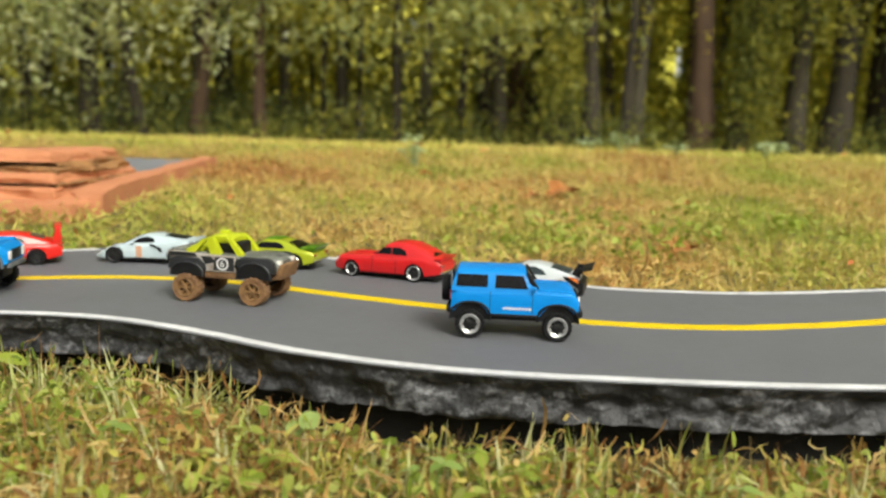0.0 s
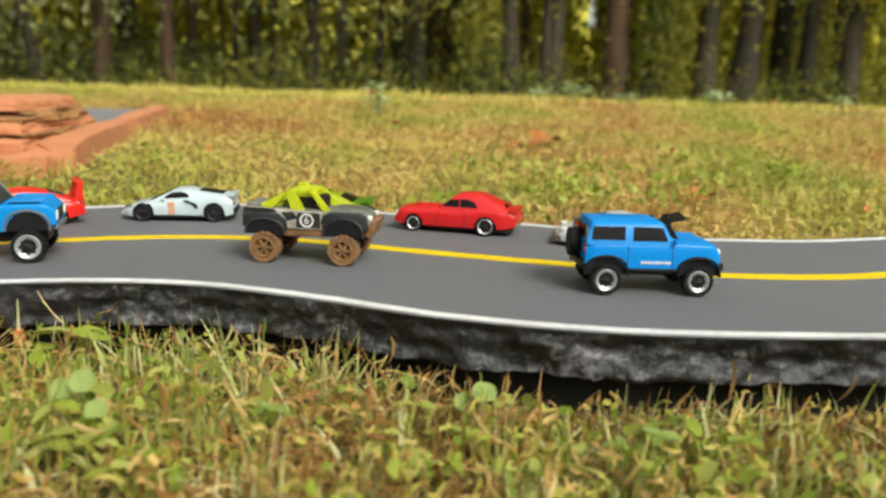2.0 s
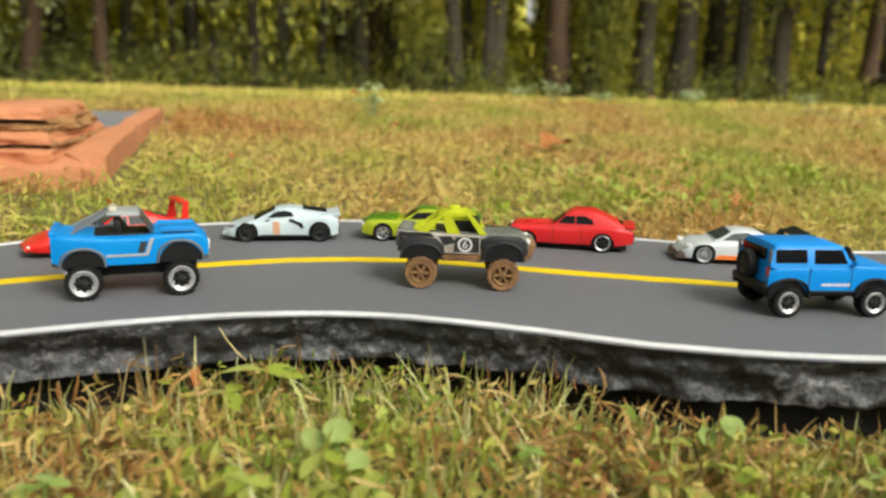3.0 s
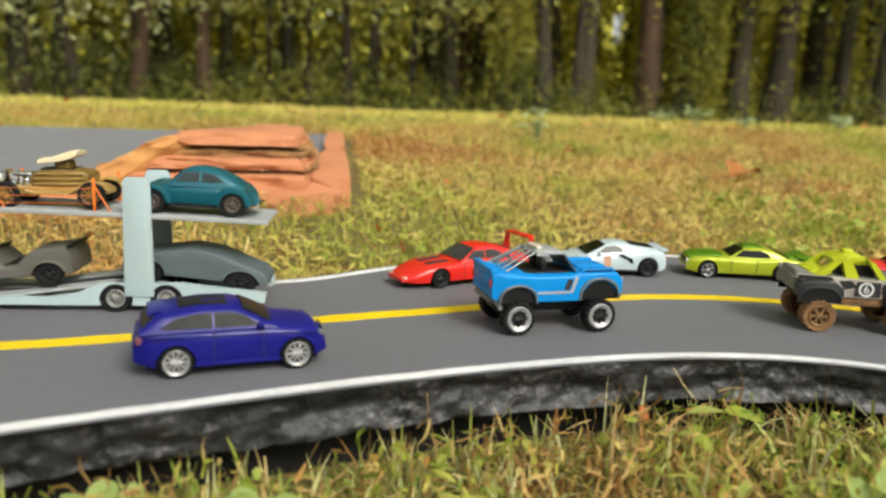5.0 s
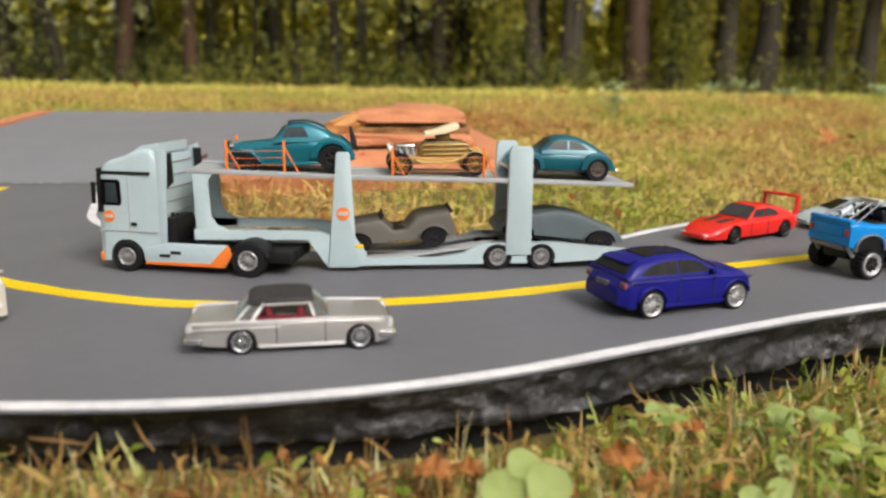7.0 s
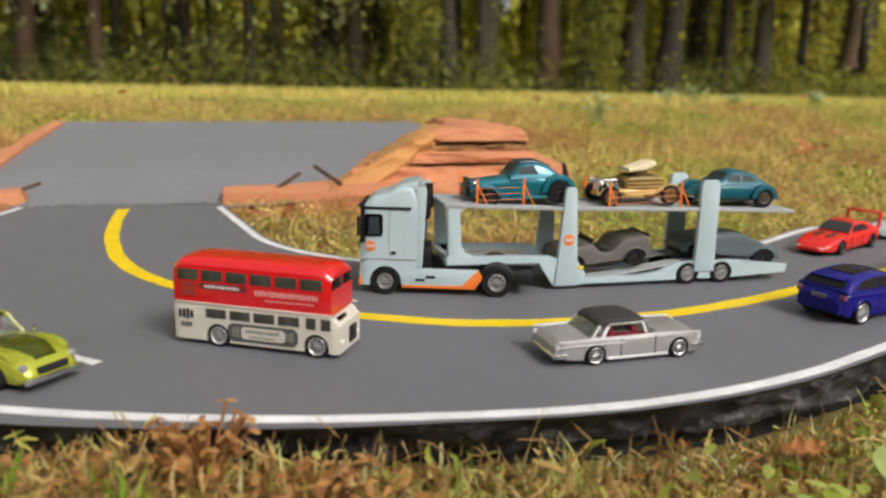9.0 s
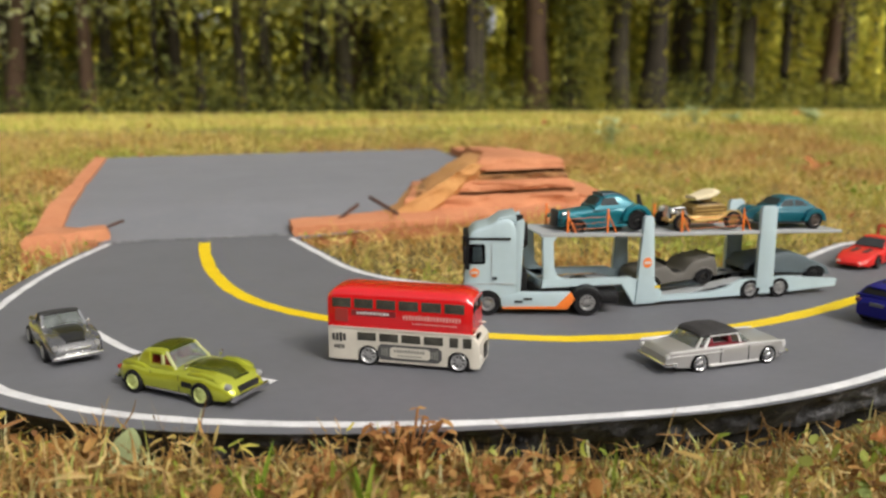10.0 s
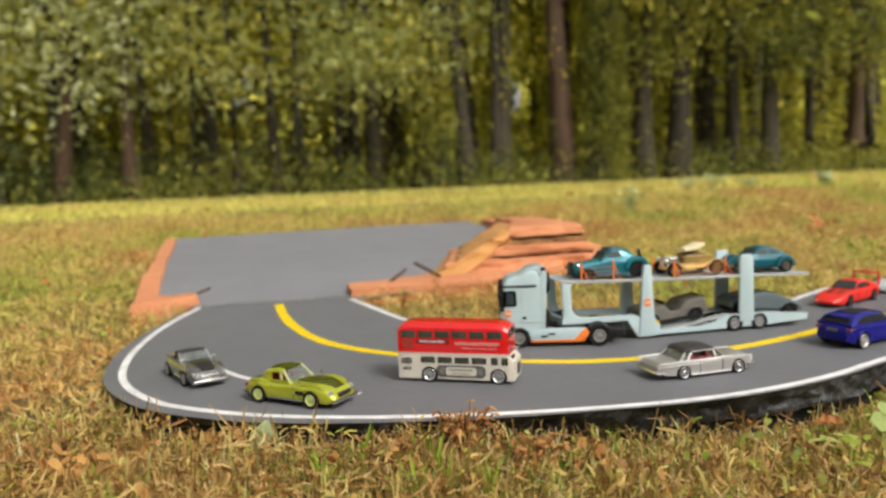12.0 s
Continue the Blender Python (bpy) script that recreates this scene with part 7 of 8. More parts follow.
build_tractor()
build_trailer()
build_hot_rod()
build_gold_roadster()
build_beetle()
build_open_car(64, 9.4, 5.5, "toy_grey_jeep", "grey primer open toy jeep on the lower deck", (0.12, 0.112, 0.1), BLACK, (1.24, 1.1, 1.0))
build_open_car(-23, 10.6, -6.0, "toy_slate_roadster", "slate grey wedge-shaped toy roadster on the lower deck", (0.09, 0.12, 0.135), BLACK, (1.4, 1.05, 1.0),
               [(-25, 7), (-23.5, 11.0), (-14, 15.0), (-6, 18.6), (3, 19.2), (10, 16.6), (21, 13.4), (25, 8)])


# ---- lawn: blades, weeds, fallen leaves ----
GRASS = leafy("lawn_blades", [(0.26, 0.12, 0.035), (0.48, 0.28, 0.08), (0.6, 0.45, 0.16), (0.47, 0.41, 0.085), (0.31, 0.35, 0.05), (0.17, 0.24, 0.032)], patch=6.5, thin=0.3, sweep=3.0)
FAR_GRASS = leafy("far_lawn_blades", [(0.6, 0.4, 0.13), (0.68, 0.55, 0.17), (0.66, 0.58, 0.15), (0.54, 0.53, 0.11), (0.42, 0.46, 0.08)], patch=1.9, thin=0.25, sweep=2.4, mixed=0.5)
MID_GRASS = leafy("middle_lawn_blades", [(0.46, 0.22, 0.07), (0.58, 0.36, 0.11), (0.65, 0.48, 0.17), (0.6, 0.5, 0.14), (0.5, 0.46, 0.1), (0.33, 0.39, 0.06)], patch=3.4, thin=0.25, sweep=3.4, mixed=0.5)
FRESH = leafy("fresh_grass", [(0.24, 0.3, 0.05), (0.4, 0.43, 0.11), (0.55, 0.55, 0.24), (0.62, 0.6, 0.34), (0.36, 0.42, 0.09)], patch=9.0, thin=0.3)
STRAW = leafy("dry_straw", [(0.2, 0.11, 0.035), (0.4, 0.25, 0.08), (0.6, 0.46, 0.2), (0.44, 0.26, 0.085), (0.28, 0.15, 0.05)], patch=8.0, sweep=2.6)
WEED = leafy("weed_leaves", [(0.2, 0.28, 0.035), (0.36, 0.43, 0.06), (0.5, 0.54, 0.15), (0.3, 0.37, 0.045)], patch=14.0, thin=0.4)
DEAD = leafy("dead_leaves", [(0.28, 0.12, 0.05), (0.55, 0.17, 0.04), (0.4, 0.22, 0.1), (0.6, 0.3, 0.1)], patch=12.0)
RUST = leafy("rust_leaves", [(0.2, 0.09, 0.03), (0.42, 0.2, 0.06), (0.58, 0.34, 0.11), (0.34, 0.15, 0.04)], patch=20.0)
BROWN_WEED = leafy("brown_weed", [(0.2, 0.08, 0.025), (0.36, 0.16, 0.05), (0.46, 0.26, 0.09), (0.28, 0.11, 0.035)], patch=40.0, thin=0.2)
LEAFY = leafy("leafy_weed", [(0.26, 0.3, 0.05), (0.42, 0.45, 0.1), (0.54, 0.55, 0.18)], patch=30.0, thin=0.35)
PALE_WEED = leafy("pale_weed_leaf", [(0.4, 0.5, 0.25), (0.5, 0.58, 0.32)], thin=0.3)
GREEN_TUFT = leafy("green_tuft", [(0.2, 0.32, 0.03), (0.34, 0.44, 0.05), (0.46, 0.52, 0.1)], thin=0.3)
ROUND_WEED = leafy("round_weed_leaf", [(0.19, 0.29, 0.05), (0.3, 0.4, 0.11), (0.4, 0.48, 0.18)], thin=0.35)
FALLEN = mat("orange_dead_leaf", (0.46, 0.17, 0.025), (0.16, 0.06, 0.02), rough=0.75, scale=70, contrast=0.6)
rng = np.random.default_rng(7)


def inside_road(x, y, slack=0.0):
    """Whether places lie on the road slab or the pad (arrays)."""
    poly = np.array([(p.x, p.y) for p in near_edge[::6]] + [(-1.03, 0.80), (-1.07, 1.44), (-0.40, 1.52), (-0.365, 0.87), (-0.77, 0.80)] + [(p.x, p.y) for p in far_edge[::-6]])
    hit = np.zeros(len(x), bool)
    for (x0, y0), (x1, y1) in zip(poly, np.roll(poly, -1, axis=0)):
        cross = ((y0 > y) != (y1 > y)) & (x < (x1 - x0) * (y - y0) / (y1 - y0 + 1e-12) + x0)
        hit ^= cross
    return hit


def mesh_of(name, verts, faces, material, label, category):
    """One mesh from arrays: verts (n, 3), faces (m, 4)."""
    me = bpy.data.meshes.new(name)
    me.vertices.add(len(verts))
    me.vertices.foreach_set("co", verts.astype(np.float32).ravel())
    k = faces.shape[1]
    me.loops.add(faces.size)
    me.loops.foreach_set("vertex_index", faces.astype(np.int32).ravel())
    me.polygons.add(len(faces))
    me.polygons.foreach_set("loop_start", np.arange(0, faces.size, k, dtype=np.int32))
    me.update(calc_edges=True)
    me.materials.append(material)
    me.polygons.foreach_set("use_smooth", np.ones(len(faces), bool))
    return tagged(new(name, me), label, category, kind="stuff")


def blades(name, x, y, length, width, bend, material, label, segs=3, sink=0.004, spread=0.5, lean_bias=(0, 0)):
    """Curved, tapering blades at the given places."""
    n = len(x)
    z = heights(x, y) - sink
    az = rng.uniform(0, 2 * np.pi, n)
    face = az + rng.normal(0, 0.6, n)
    out = np.stack([np.cos(az) + lean_bias[0], np.sin(az) + lean_bias[1]], 1)
    side = np.stack([-np.sin(face), np.cos(face)], 1)
    lean = np.abs(rng.normal(0, spread, n))
    rows = []
    for k in range(segs + 1):
        t = k / segs
        ang = lean * (0.35 + bend * t)
        reach = length * t * np.sin(np.clip(ang, 0, 1.7))
        up = length * t * np.cos(np.clip(ang, 0, 1.7))
        w = width * (1 - 0.9 * t ** 1.6) * 0.5
        cx, cy, cz = x + out[:, 0] * reach, y + out[:, 1] * reach, z + up
        rows.append(np.stack([cx - side[:, 0] * w, cy - side[:, 1] * w, cz], 1))
        rows.append(np.stack([cx + side[:, 0] * w, cy + side[:, 1] * w, cz], 1))
    verts = np.stack(rows, 1).reshape(-1, 3)
    m = 2 * (segs + 1)
    base = np.arange(n)[:, None, None] * m
    quad = np.array([[2 * k, 2 * k + 1, 2 * k + 3, 2 * k + 2] for k in range(segs)])
    return mesh_of(name, verts, (base + quad[None]).reshape(-1, 4), material, label, "grass")


def litter(name, x, y, z, length, width, curl, dip, material, label, segs=4):
    """Loose curled ribbons lying at all angles in the mat of the lawn."""
    n = len(x)
    head, pitch = rng.uniform(0, 2 * np.pi, n), rng.normal(0.12, dip, n)
    turn, drop, roll = rng.normal(0, curl, n), rng.normal(-0.25, curl * 0.6, n), rng.uniform(-1.2, 1.2, n)
    c = np.stack([x, y, z], 1)
    step = length / segs
    rows = []
    for k in range(segs + 1):
        t = k / segs
        d = np.stack([np.cos(pitch) * np.cos(head), np.cos(pitch) * np.sin(head), np.sin(pitch)], 1)
        flat = np.stack([-np.sin(head), np.cos(head), np.zeros(n)], 1)
        up = np.cross(d, flat)
        side = flat * np.cos(roll)[:, None] + up * np.sin(roll)[:, None]
        w = (width * (0.35 + 0.65 * np.sin(np.pi * (0.15 + 0.8 * t))) * 0.5)[:, None]
        rows += [c - side * w, c + side * w]
        c = c + d * step[:, None]
        head, pitch = head + turn / segs, pitch + drop / segs
    verts = np.stack(rows, 1).reshape(-1, 3)
    floor = np.repeat(heights(x, y), 2 * (segs + 1)) + 0.0005
    verts[:, 2] = np.maximum(verts[:, 2], floor)
    quad = np.array([[2 * k, 2 * k + 1, 2 * k + 3, 2 * k + 2] for k in range(segs)])
    return mesh_of(name, verts, (np.arange(n)[:, None, None] * 2 * (segs + 1) + quad[None]).reshape(-1, 4), material, label, "grass")


def scatter(n, x0, x1, y0, y1, clump=0.0, keep_off=True):
    x, y = rng.uniform(x0, x1, n), rng.uniform(y0, y1, n)
    if clump:
        k = max(1, n // 14)
        cx, cy = rng.uniform(x0, x1, k), rng.uniform(y0, y1, k)
        pick = rng.integers(0, k, n)
        x, y = cx[pick] + rng.normal(0, clump, n), cy[pick] + rng.normal(0, clump, n)
    if keep_off:
        ok = ~inside_road(x, y)
        x, y = x[ok], y[ok]
    return x, y


def sown(n, x0, x1, y0, y1, clump, weight=None):
    x, y = scatter(n, x0, x1, y0, y1, clump)
    if weight is not None:
        ok = rng.uniform(0, 1, len(x)) < weight(x, y)
        x, y = x[ok], y[ok]
    return x, y


def brownness(x, y):
    """Where the lawn is dry: more towards the bend of the road, in drifts elsewhere."""
    drift = 0.5 + 0.5 * np.sin(x * 11 + 2.0 * np.sin(y * 9)) * np.sin(y * 13 + 1.5 * np.sin(x * 7))
    return np.clip(0.34 + 0.65 * np.clip((-x - 0.35) / 0.5, 0, 1) + 0.5 * (drift - 0.45), 0.08, 1)


def tufts(x, y, k=1.0):
    """Uneven growth: longer and shorter patches a few centimetres across."""
    a = np.sin(x * 67 * k + 2 * np.sin(y * 41 * k)) * np.sin(y * 73 * k + 2 * np.sin(x * 53 * k))
    b = np.sin(x * 27 * k + 1.7 * np.sin(y * 31 * k)) * np.sin(y * 23 * k + 1.3 * np.sin(x * 19 * k))
    return np.clip(1 + 0.35 * a + 0.3 * b, 0.4, 1.6)


def leaves(name, x, y, z, size, tilt, material, label, category="leaf", lobes=1):
    """Small oval leaves, folded along the rib, at given heights."""
    n = len(x)
    shape = np.array([(-0.5, 0, 0), (-0.2, 0.3, 0.06), (0.2, 0.3, 0.06), (0.5, 0, -0.04), (0.2, -0.3, 0.06), (-0.2, -0.3, 0.06), (-0.15, 0, -0.02), (0.2, 0, -0.02)])
    quads = np.array([(0, 5, 6, 1), (1, 6, 7, 2), (5, 4, 7, 6), (2, 7, 4, 3)])
    a, b, c = rng.uniform(0, 2 * np.pi, n), rng.normal(0, tilt, n), rng.normal(0, tilt, n)
    ca, sa = np.cos(a), np.sin(a)
    v = shape[None] * size[:, None, None]
    vx, vy, vz = v[..., 0], v[..., 1], v[..., 2]
    vz2 = vz + vx * np.sin(b)[:, None] + vy * np.sin(c)[:, None]
    vx2, vy2 = vx * np.cos(b)[:, None], vy * np.cos(c)[:, None]
    px = x[:, None] + vx2 * ca[:, None] - vy2 * sa[:, None]
    py = y[:, None] + vx2 * sa[:, None] + vy2 * ca[:, None]
    pz = z[:, None] + vz2
    verts = np.stack([px, py, pz], 2).reshape(-1, 3)
    return mesh_of(name, verts, (np.arange(n)[:, None, None] * 8 + quads[None]).reshape(-1, 4), material, label, category)


def near_lawn():
    u = rng.uniform
    box = (-1.45, 0.6, 0.14, 0.43)
    x, y = sown(32000, *box, 0.0)
    n = len(x)
    blades("near_grass", x, y, u(0.007, 0.020, n) * tufts(x, y), u(0.0012, 0.0026, n), 1.6, GRASS, "short yellow-green autumn grass in front of the road", spread=1.0)
    x, y = sown(27000, *box, 0.0036, lambda x, y: 1.15 - 0.8 * brownness(x, y))
    n = len(x)
    blades("grass_tufts", x, y, u(0.011, 0.028, n) * tufts(x, y), u(0.0013, 0.0032, n), 1.4, FRESH, "pale green spiky tufts in front of the road", spread=0.75)
    x, y = sown(40000, *box, 0.0)
    n = len(x)
    litter("matted_grass", x, y, heights(x, y) + u(0.001, 0.016, n) * tufts(x, y), u(0.004, 0.013, n), u(0.0008, 0.0022, n), 1.9, 0.7, GRASS, "matted crumpled grass in front of the road", segs=3)
    x, y = sown(46000, *box, 0.0, brownness)
    n = len(x)
    litter("dry_straw", x, y, heights(x, y) + u(0.001, 0.019, n) * tufts(x, y), u(0.005, 0.020, n), u(0.0005, 0.0014, n), 1.6, 0.6, STRAW, "dry curled straw in front of the road", segs=3)
    x, y = sown(9000, *box, 0.006)
    n = len(x)
    leaves("crumpled_leaves", x, y, heights(x, y) + u(0.003, 0.018, n) * tufts(x, y), u(0.002, 0.005, n), 0.9, GRASS, "small crumpled leaves in the lawn", "leaf")
    x, y = sown(9000, -1.15, -0.45, 0.2, 0.36, 0.010)
    n = len(x)
    blades("dry_grass", x, y, u(0.012, 0.030, n) * tufts(x, y), u(0.0008, 0.0018, n), 1.6, STRAW, "brown dry grass against the bend of the road", spread=0.9)
    x, y = sown(420, -1.1, 0.5, 0.2, 0.39, 0.0)
    n = len(x)
    blades("grass_stalks", x, y, u(0.024, 0.04, n), u(0.0010, 0.0018, n), 1.2, STRAW, "single tall dry stalks before the slab", segs=4, spread=0.5)
    # taller growth along the foot of the slab
    i = rng.integers(0, len(near_edge), 5200)
    foot = np.array([(p.x, p.y) for p in near_edge])[i]
    out = np.array([tuple(-sideways(near_edge, int(k))) for k in i]) * -1
    reach = rng.uniform(-0.004, 0.05, len(i)) ** 1.0
    x, y = foot[:, 0] + out[:, 0] * reach, foot[:, 1] + out[:, 1] * reach
    ok = (x > -1.0) & (x < 0.6) & (rng.uniform(0, 1, len(x)) < 0.35 + 0.5 * tufts(x, y) - 0.2)
    x, y = x[ok], y[ok]
    half = len(x) * 2 // 3
    blades("verge_grass", x[:half], y[:half], u(0.013, 0.030, half) * tufts(x[:half], y[:half]), u(0.0011, 0.0024, half), 1.3, FRESH, "longer pale green grass along the slab", segs=4, spread=0.7)
    rest = len(x) - half
    blades("verge_straw", x[half:], y[half:], u(0.014, 0.032, rest) * tufts(x[half:], y[half:]), u(0.0009, 0.0018, rest), 1.3, STRAW, "longer dry grass along the slab", segs=4, spread=0.7)
    box = (-1.9, 1.0, 0.45, 1.8)
    x, y = sown(104000, *box, 0.0)
    n = len(x)
    blades("middle_grass", x, y, u(0.010, 0.026, n) * tufts(x, y, 0.7), u(0.0011, 0.0023, n), 1.3, MID_GRASS, "yellowing lawn grass behind the road", segs=2, spread=0.95)
    x, y = sown(92000, *box, 0.0)
    n = len(x)
    litter("matted_grass", x, y, heights(x, y) + u(0.002, 0.017, n) * tufts(x, y, 0.7), u(0.007, 0.020, n), u(0.0010, 0.0021, n), 1.6, 0.6, MID_GRASS, "matted curled grass behind the road", segs=3)
    x, y = sown(34000, *box, 0.0, brownness)
    n = len(x)
    litter("dry_straw", x, y, heights(x, y) + u(0.002, 0.019, n) * tufts(x, y, 0.7), u(0.008, 0.024, n), u(0.0007, 0.0016, n), 1.3, 0.6, STRAW, "dry straw in the lawn behind the road", segs=3)
    for x0, x1, y0, y1, k in ((-3.2, 3.4, -1.9, 0.14, 42000), (-3.2, -1.42, 0.14, 0.44, 2200), (0.58, 3.4, 0.14, 0.44, 3200), (-3.2, -1.88, 0.44, 1.78, 8000), (0.98, 3.4, 0.44, 1.78, 14000)):
        x, y = sown(k, x0, x1, y0, y1, 0.0)
        n = len(x)
        blades("lawn_grass", x, y, u(0.010, 0.024, n), u(0.004, 0.008, n), 1.2, MID_GRASS, "short yellowing lawn grass round about", segs=2, spread=1.0)
    x, y = sown(150000, -3.2, 3.4, 1.4, 4.2, 0.03, lambda x, y: np.clip((y - 1.4) / 0.6, 0.0, 1))
    n = len(x)
    blades("far_grass", x, y, u(0.012, 0.026, n) * tufts(x, y, 0.3), u(0.003, 0.007, n), 1.0, FAR_GRASS, "yellow-green lawn rising to its crest", segs=2, spread=1.0)
    x, y = sown(20000, -11.0, 13.0, 4.2, 13.0, 0.15)
    n = len(x)
    blades("distant_grass", x, y, u(0.03, 0.05, n), u(0.01, 0.022, n), 0.9, FAR_GRASS, "distant lawn up to the woods", segs=2, spread=0.7)


def weeds():
    u = rng.uniform
    x, y = sown(5200, -1.45, 0.5, 0.14, 0.42, 0.008, lambda x, y: 1.05 - brownness(x, y))
    n = len(x)
    leaves("weed_leaves", x, y, heights(x, y) + u(0.003, 0.019, n), u(0.003, 0.0095, n), 0.8, WEED, "fresh green broad-leaved weeds in the grass", "weeds")
    x, y = sown(2600, -1.8, 0.9, 0.45, 1.6, 0.03)
    n = len(x)
    leaves("weed_leaves", x, y, heights(x, y) + u(0.006, 0.02, n), u(0.004, 0.009, n), 0.7, WEED, "green weeds in the lawn behind the road", "weeds")
    spots = np.array([(0.10, 0.80), (0.145, 0.84), (0.20, 0.77), (0.17, 0.93), (0.06, 0.95), (0.33, 1.05), (-0.02, 0.72), (0.28, 0.86), (0.42, 0.95)])[rng.integers(0, 9, 620)]
    x, y = spots[:, 0] + rng.normal(0, 0.026, 620), spots[:, 1] + rng.normal(0, 0.03, 620)
    ok = ~inside_road(x, y)
    x, y = x[ok], y[ok]
    n = len(x)
    leaves("weed_leaves", x, y, heights(x, y) + u(0.008, 0.026, n), u(0.006, 0.014, n), 0.7, WEED, "fresh green weed clumps in the lawn behind the road", "weeds")
    x, y = sown(1100, -1.5, 0.9, 0.14, 1.7, 0.0, brownness)
    n = len(x)
    leaves("dead_leaves", x, y, heights(x, y) + u(0.006, 0.018, n), u(0.005, 0.013, n), 0.7, DEAD, "fallen brown leaves in the grass", "dead leaves")
    x, y = sown(2000, -1.45, -0.45, 0.14, 0.36, 0.005)
    n = len(x)
    leaves("dead_leaves", x, y, heights(x, y) + u(0.004, 0.018, n), u(0.003, 0.010, n), 0.9, RUST, "small rust-brown dead leaves in the grass by the bend", "dead leaves")
    x, y = sown(26, -3, 3, 1.7, 4, 0.0)
    n = len(x)
    leaves("dead_leaves", x, y, heights(x, y) + 0.022, u(0.016, 0.034, n), 0.4, DEAD, "fallen brown leaves on the far lawn", "dead leaves")


def plant(name, label, category, x, y, stems, material):
    """A small plant of its own: stems, each with leaflets at its tip. stems: (reach x, reach y, height, leaf length, leaflets)."""
    ob = thing(name, label, category)
    ob.matrix_basis = pose(x, y, ground_z(x, y))
    few = len(stems) <= 11
    stem_bm, leaf_bm = bmesh.new(), bmesh.new()
    for k, (dx, dy, h, size, count) in enumerate(stems):
        if few:
            stem_bm, leaf_bm = bmesh.new(), bmesh.new()
        a, b = Vector((0, 0, -0.004)), Vector((dx * 0.5, dy * 0.5, h * 0.65))
        c = Vector((dx, dy, h))
        rod(stem_bm, a, b, 0.0007, 5)
        rod(stem_bm, b, c, 0.0006, 5)
        for i in range(count):
            turn = 2 * math.pi * i / count + k
            d = Vector((math.cos(turn), math.sin(turn), 0.25 * math.sin(k * 2.1 + i)))
            side = Vector((-d.y, d.x, 0.15)).normalized()
            rib, rim = [], []
            for j in range(6):
                t = j / 5
                m = c + d * size * t + Vector((0, 0, -0.25 * size * t * t))
                w = size * 0.36 * math.sin(math.pi * (0.06 + 0.9 * t)) ** 0.8
                rib.append([leaf_bm.verts.new(m - side * w + Vector((0, 0, 0.1 * w))), leaf_bm.verts.new(m), leaf_bm.verts.new(m + side * w + Vector((0, 0, 0.1 * w)))])
            for p, q in zip(rib, rib[1:]):
                for e in (0, 1):
                    leaf_bm.faces.new((p[e], p[e + 1], q[e + 1], q[e]))
        if few:
            stalk = finish("stem", stem_bm, material, ob)
            finish("leaf", leaf_bm, material, stalk)
    if not few:
        finish("stem", stem_bm, material, ob)
        finish("leaf", leaf_bm, material, ob)


def round_weed(x, y, discs):
    """A weed of round cupped leaves on thin stems, each turned up towards the light over the open side. discs: (dx, dy, height, radius, tilt)."""
    ob = thing("round_leaf_weed", "weed with large round pale green leaves", "weed")
    ob.matrix_basis = pose(x, y, ground_z(x, y))
    for k, (dx, dy, h, r, tilt) in enumerate(discs):
        bm = bmesh.new()
        rod(bm, Vector((dx * 0.2, dy * 0.2, -0.004)), Vector((dx, dy + 0.0008, h - 0.2 * r)), 0.0006, 5)
        stalk = finish("stem", bm, ROUND_WEED, ob)
        bm = bmesh.new()
        lean = Matrix.Rotation(radians(tilt), 3, "X")
        rings = []
        for ring in (0.0, 0.35, 0.7, 1.0):
            rings.append([])
            for i in range(18):
                a = 2 * math.pi * i / 18
                notch = 1 - 0.22 * max(0.0, math.cos(a + math.pi / 2)) ** 10
                q = r * ring * notch * (1 + 0.05 * math.sin(3 * a + k))
                p = lean @ Vector((q * math.cos(a), q * math.sin(a), 0.16 * r * ring * ring + 0.05 * r * ring * math.sin(4 * a + k)))
                rings[-1].append(bm.verts.new(p + Vector((dx, dy, h))))
        for p, q in zip(rings, rings[1:]):
            for i in range(18):
                bm.faces.new((p[i], p[(i + 1) % 18], q[(i + 1) % 18], q[i]))
        bmesh.ops.remove_doubles(bm, verts=bm.verts, dist=1e-6)
        finish("leaf", bm, ROUND_WEED, stalk)


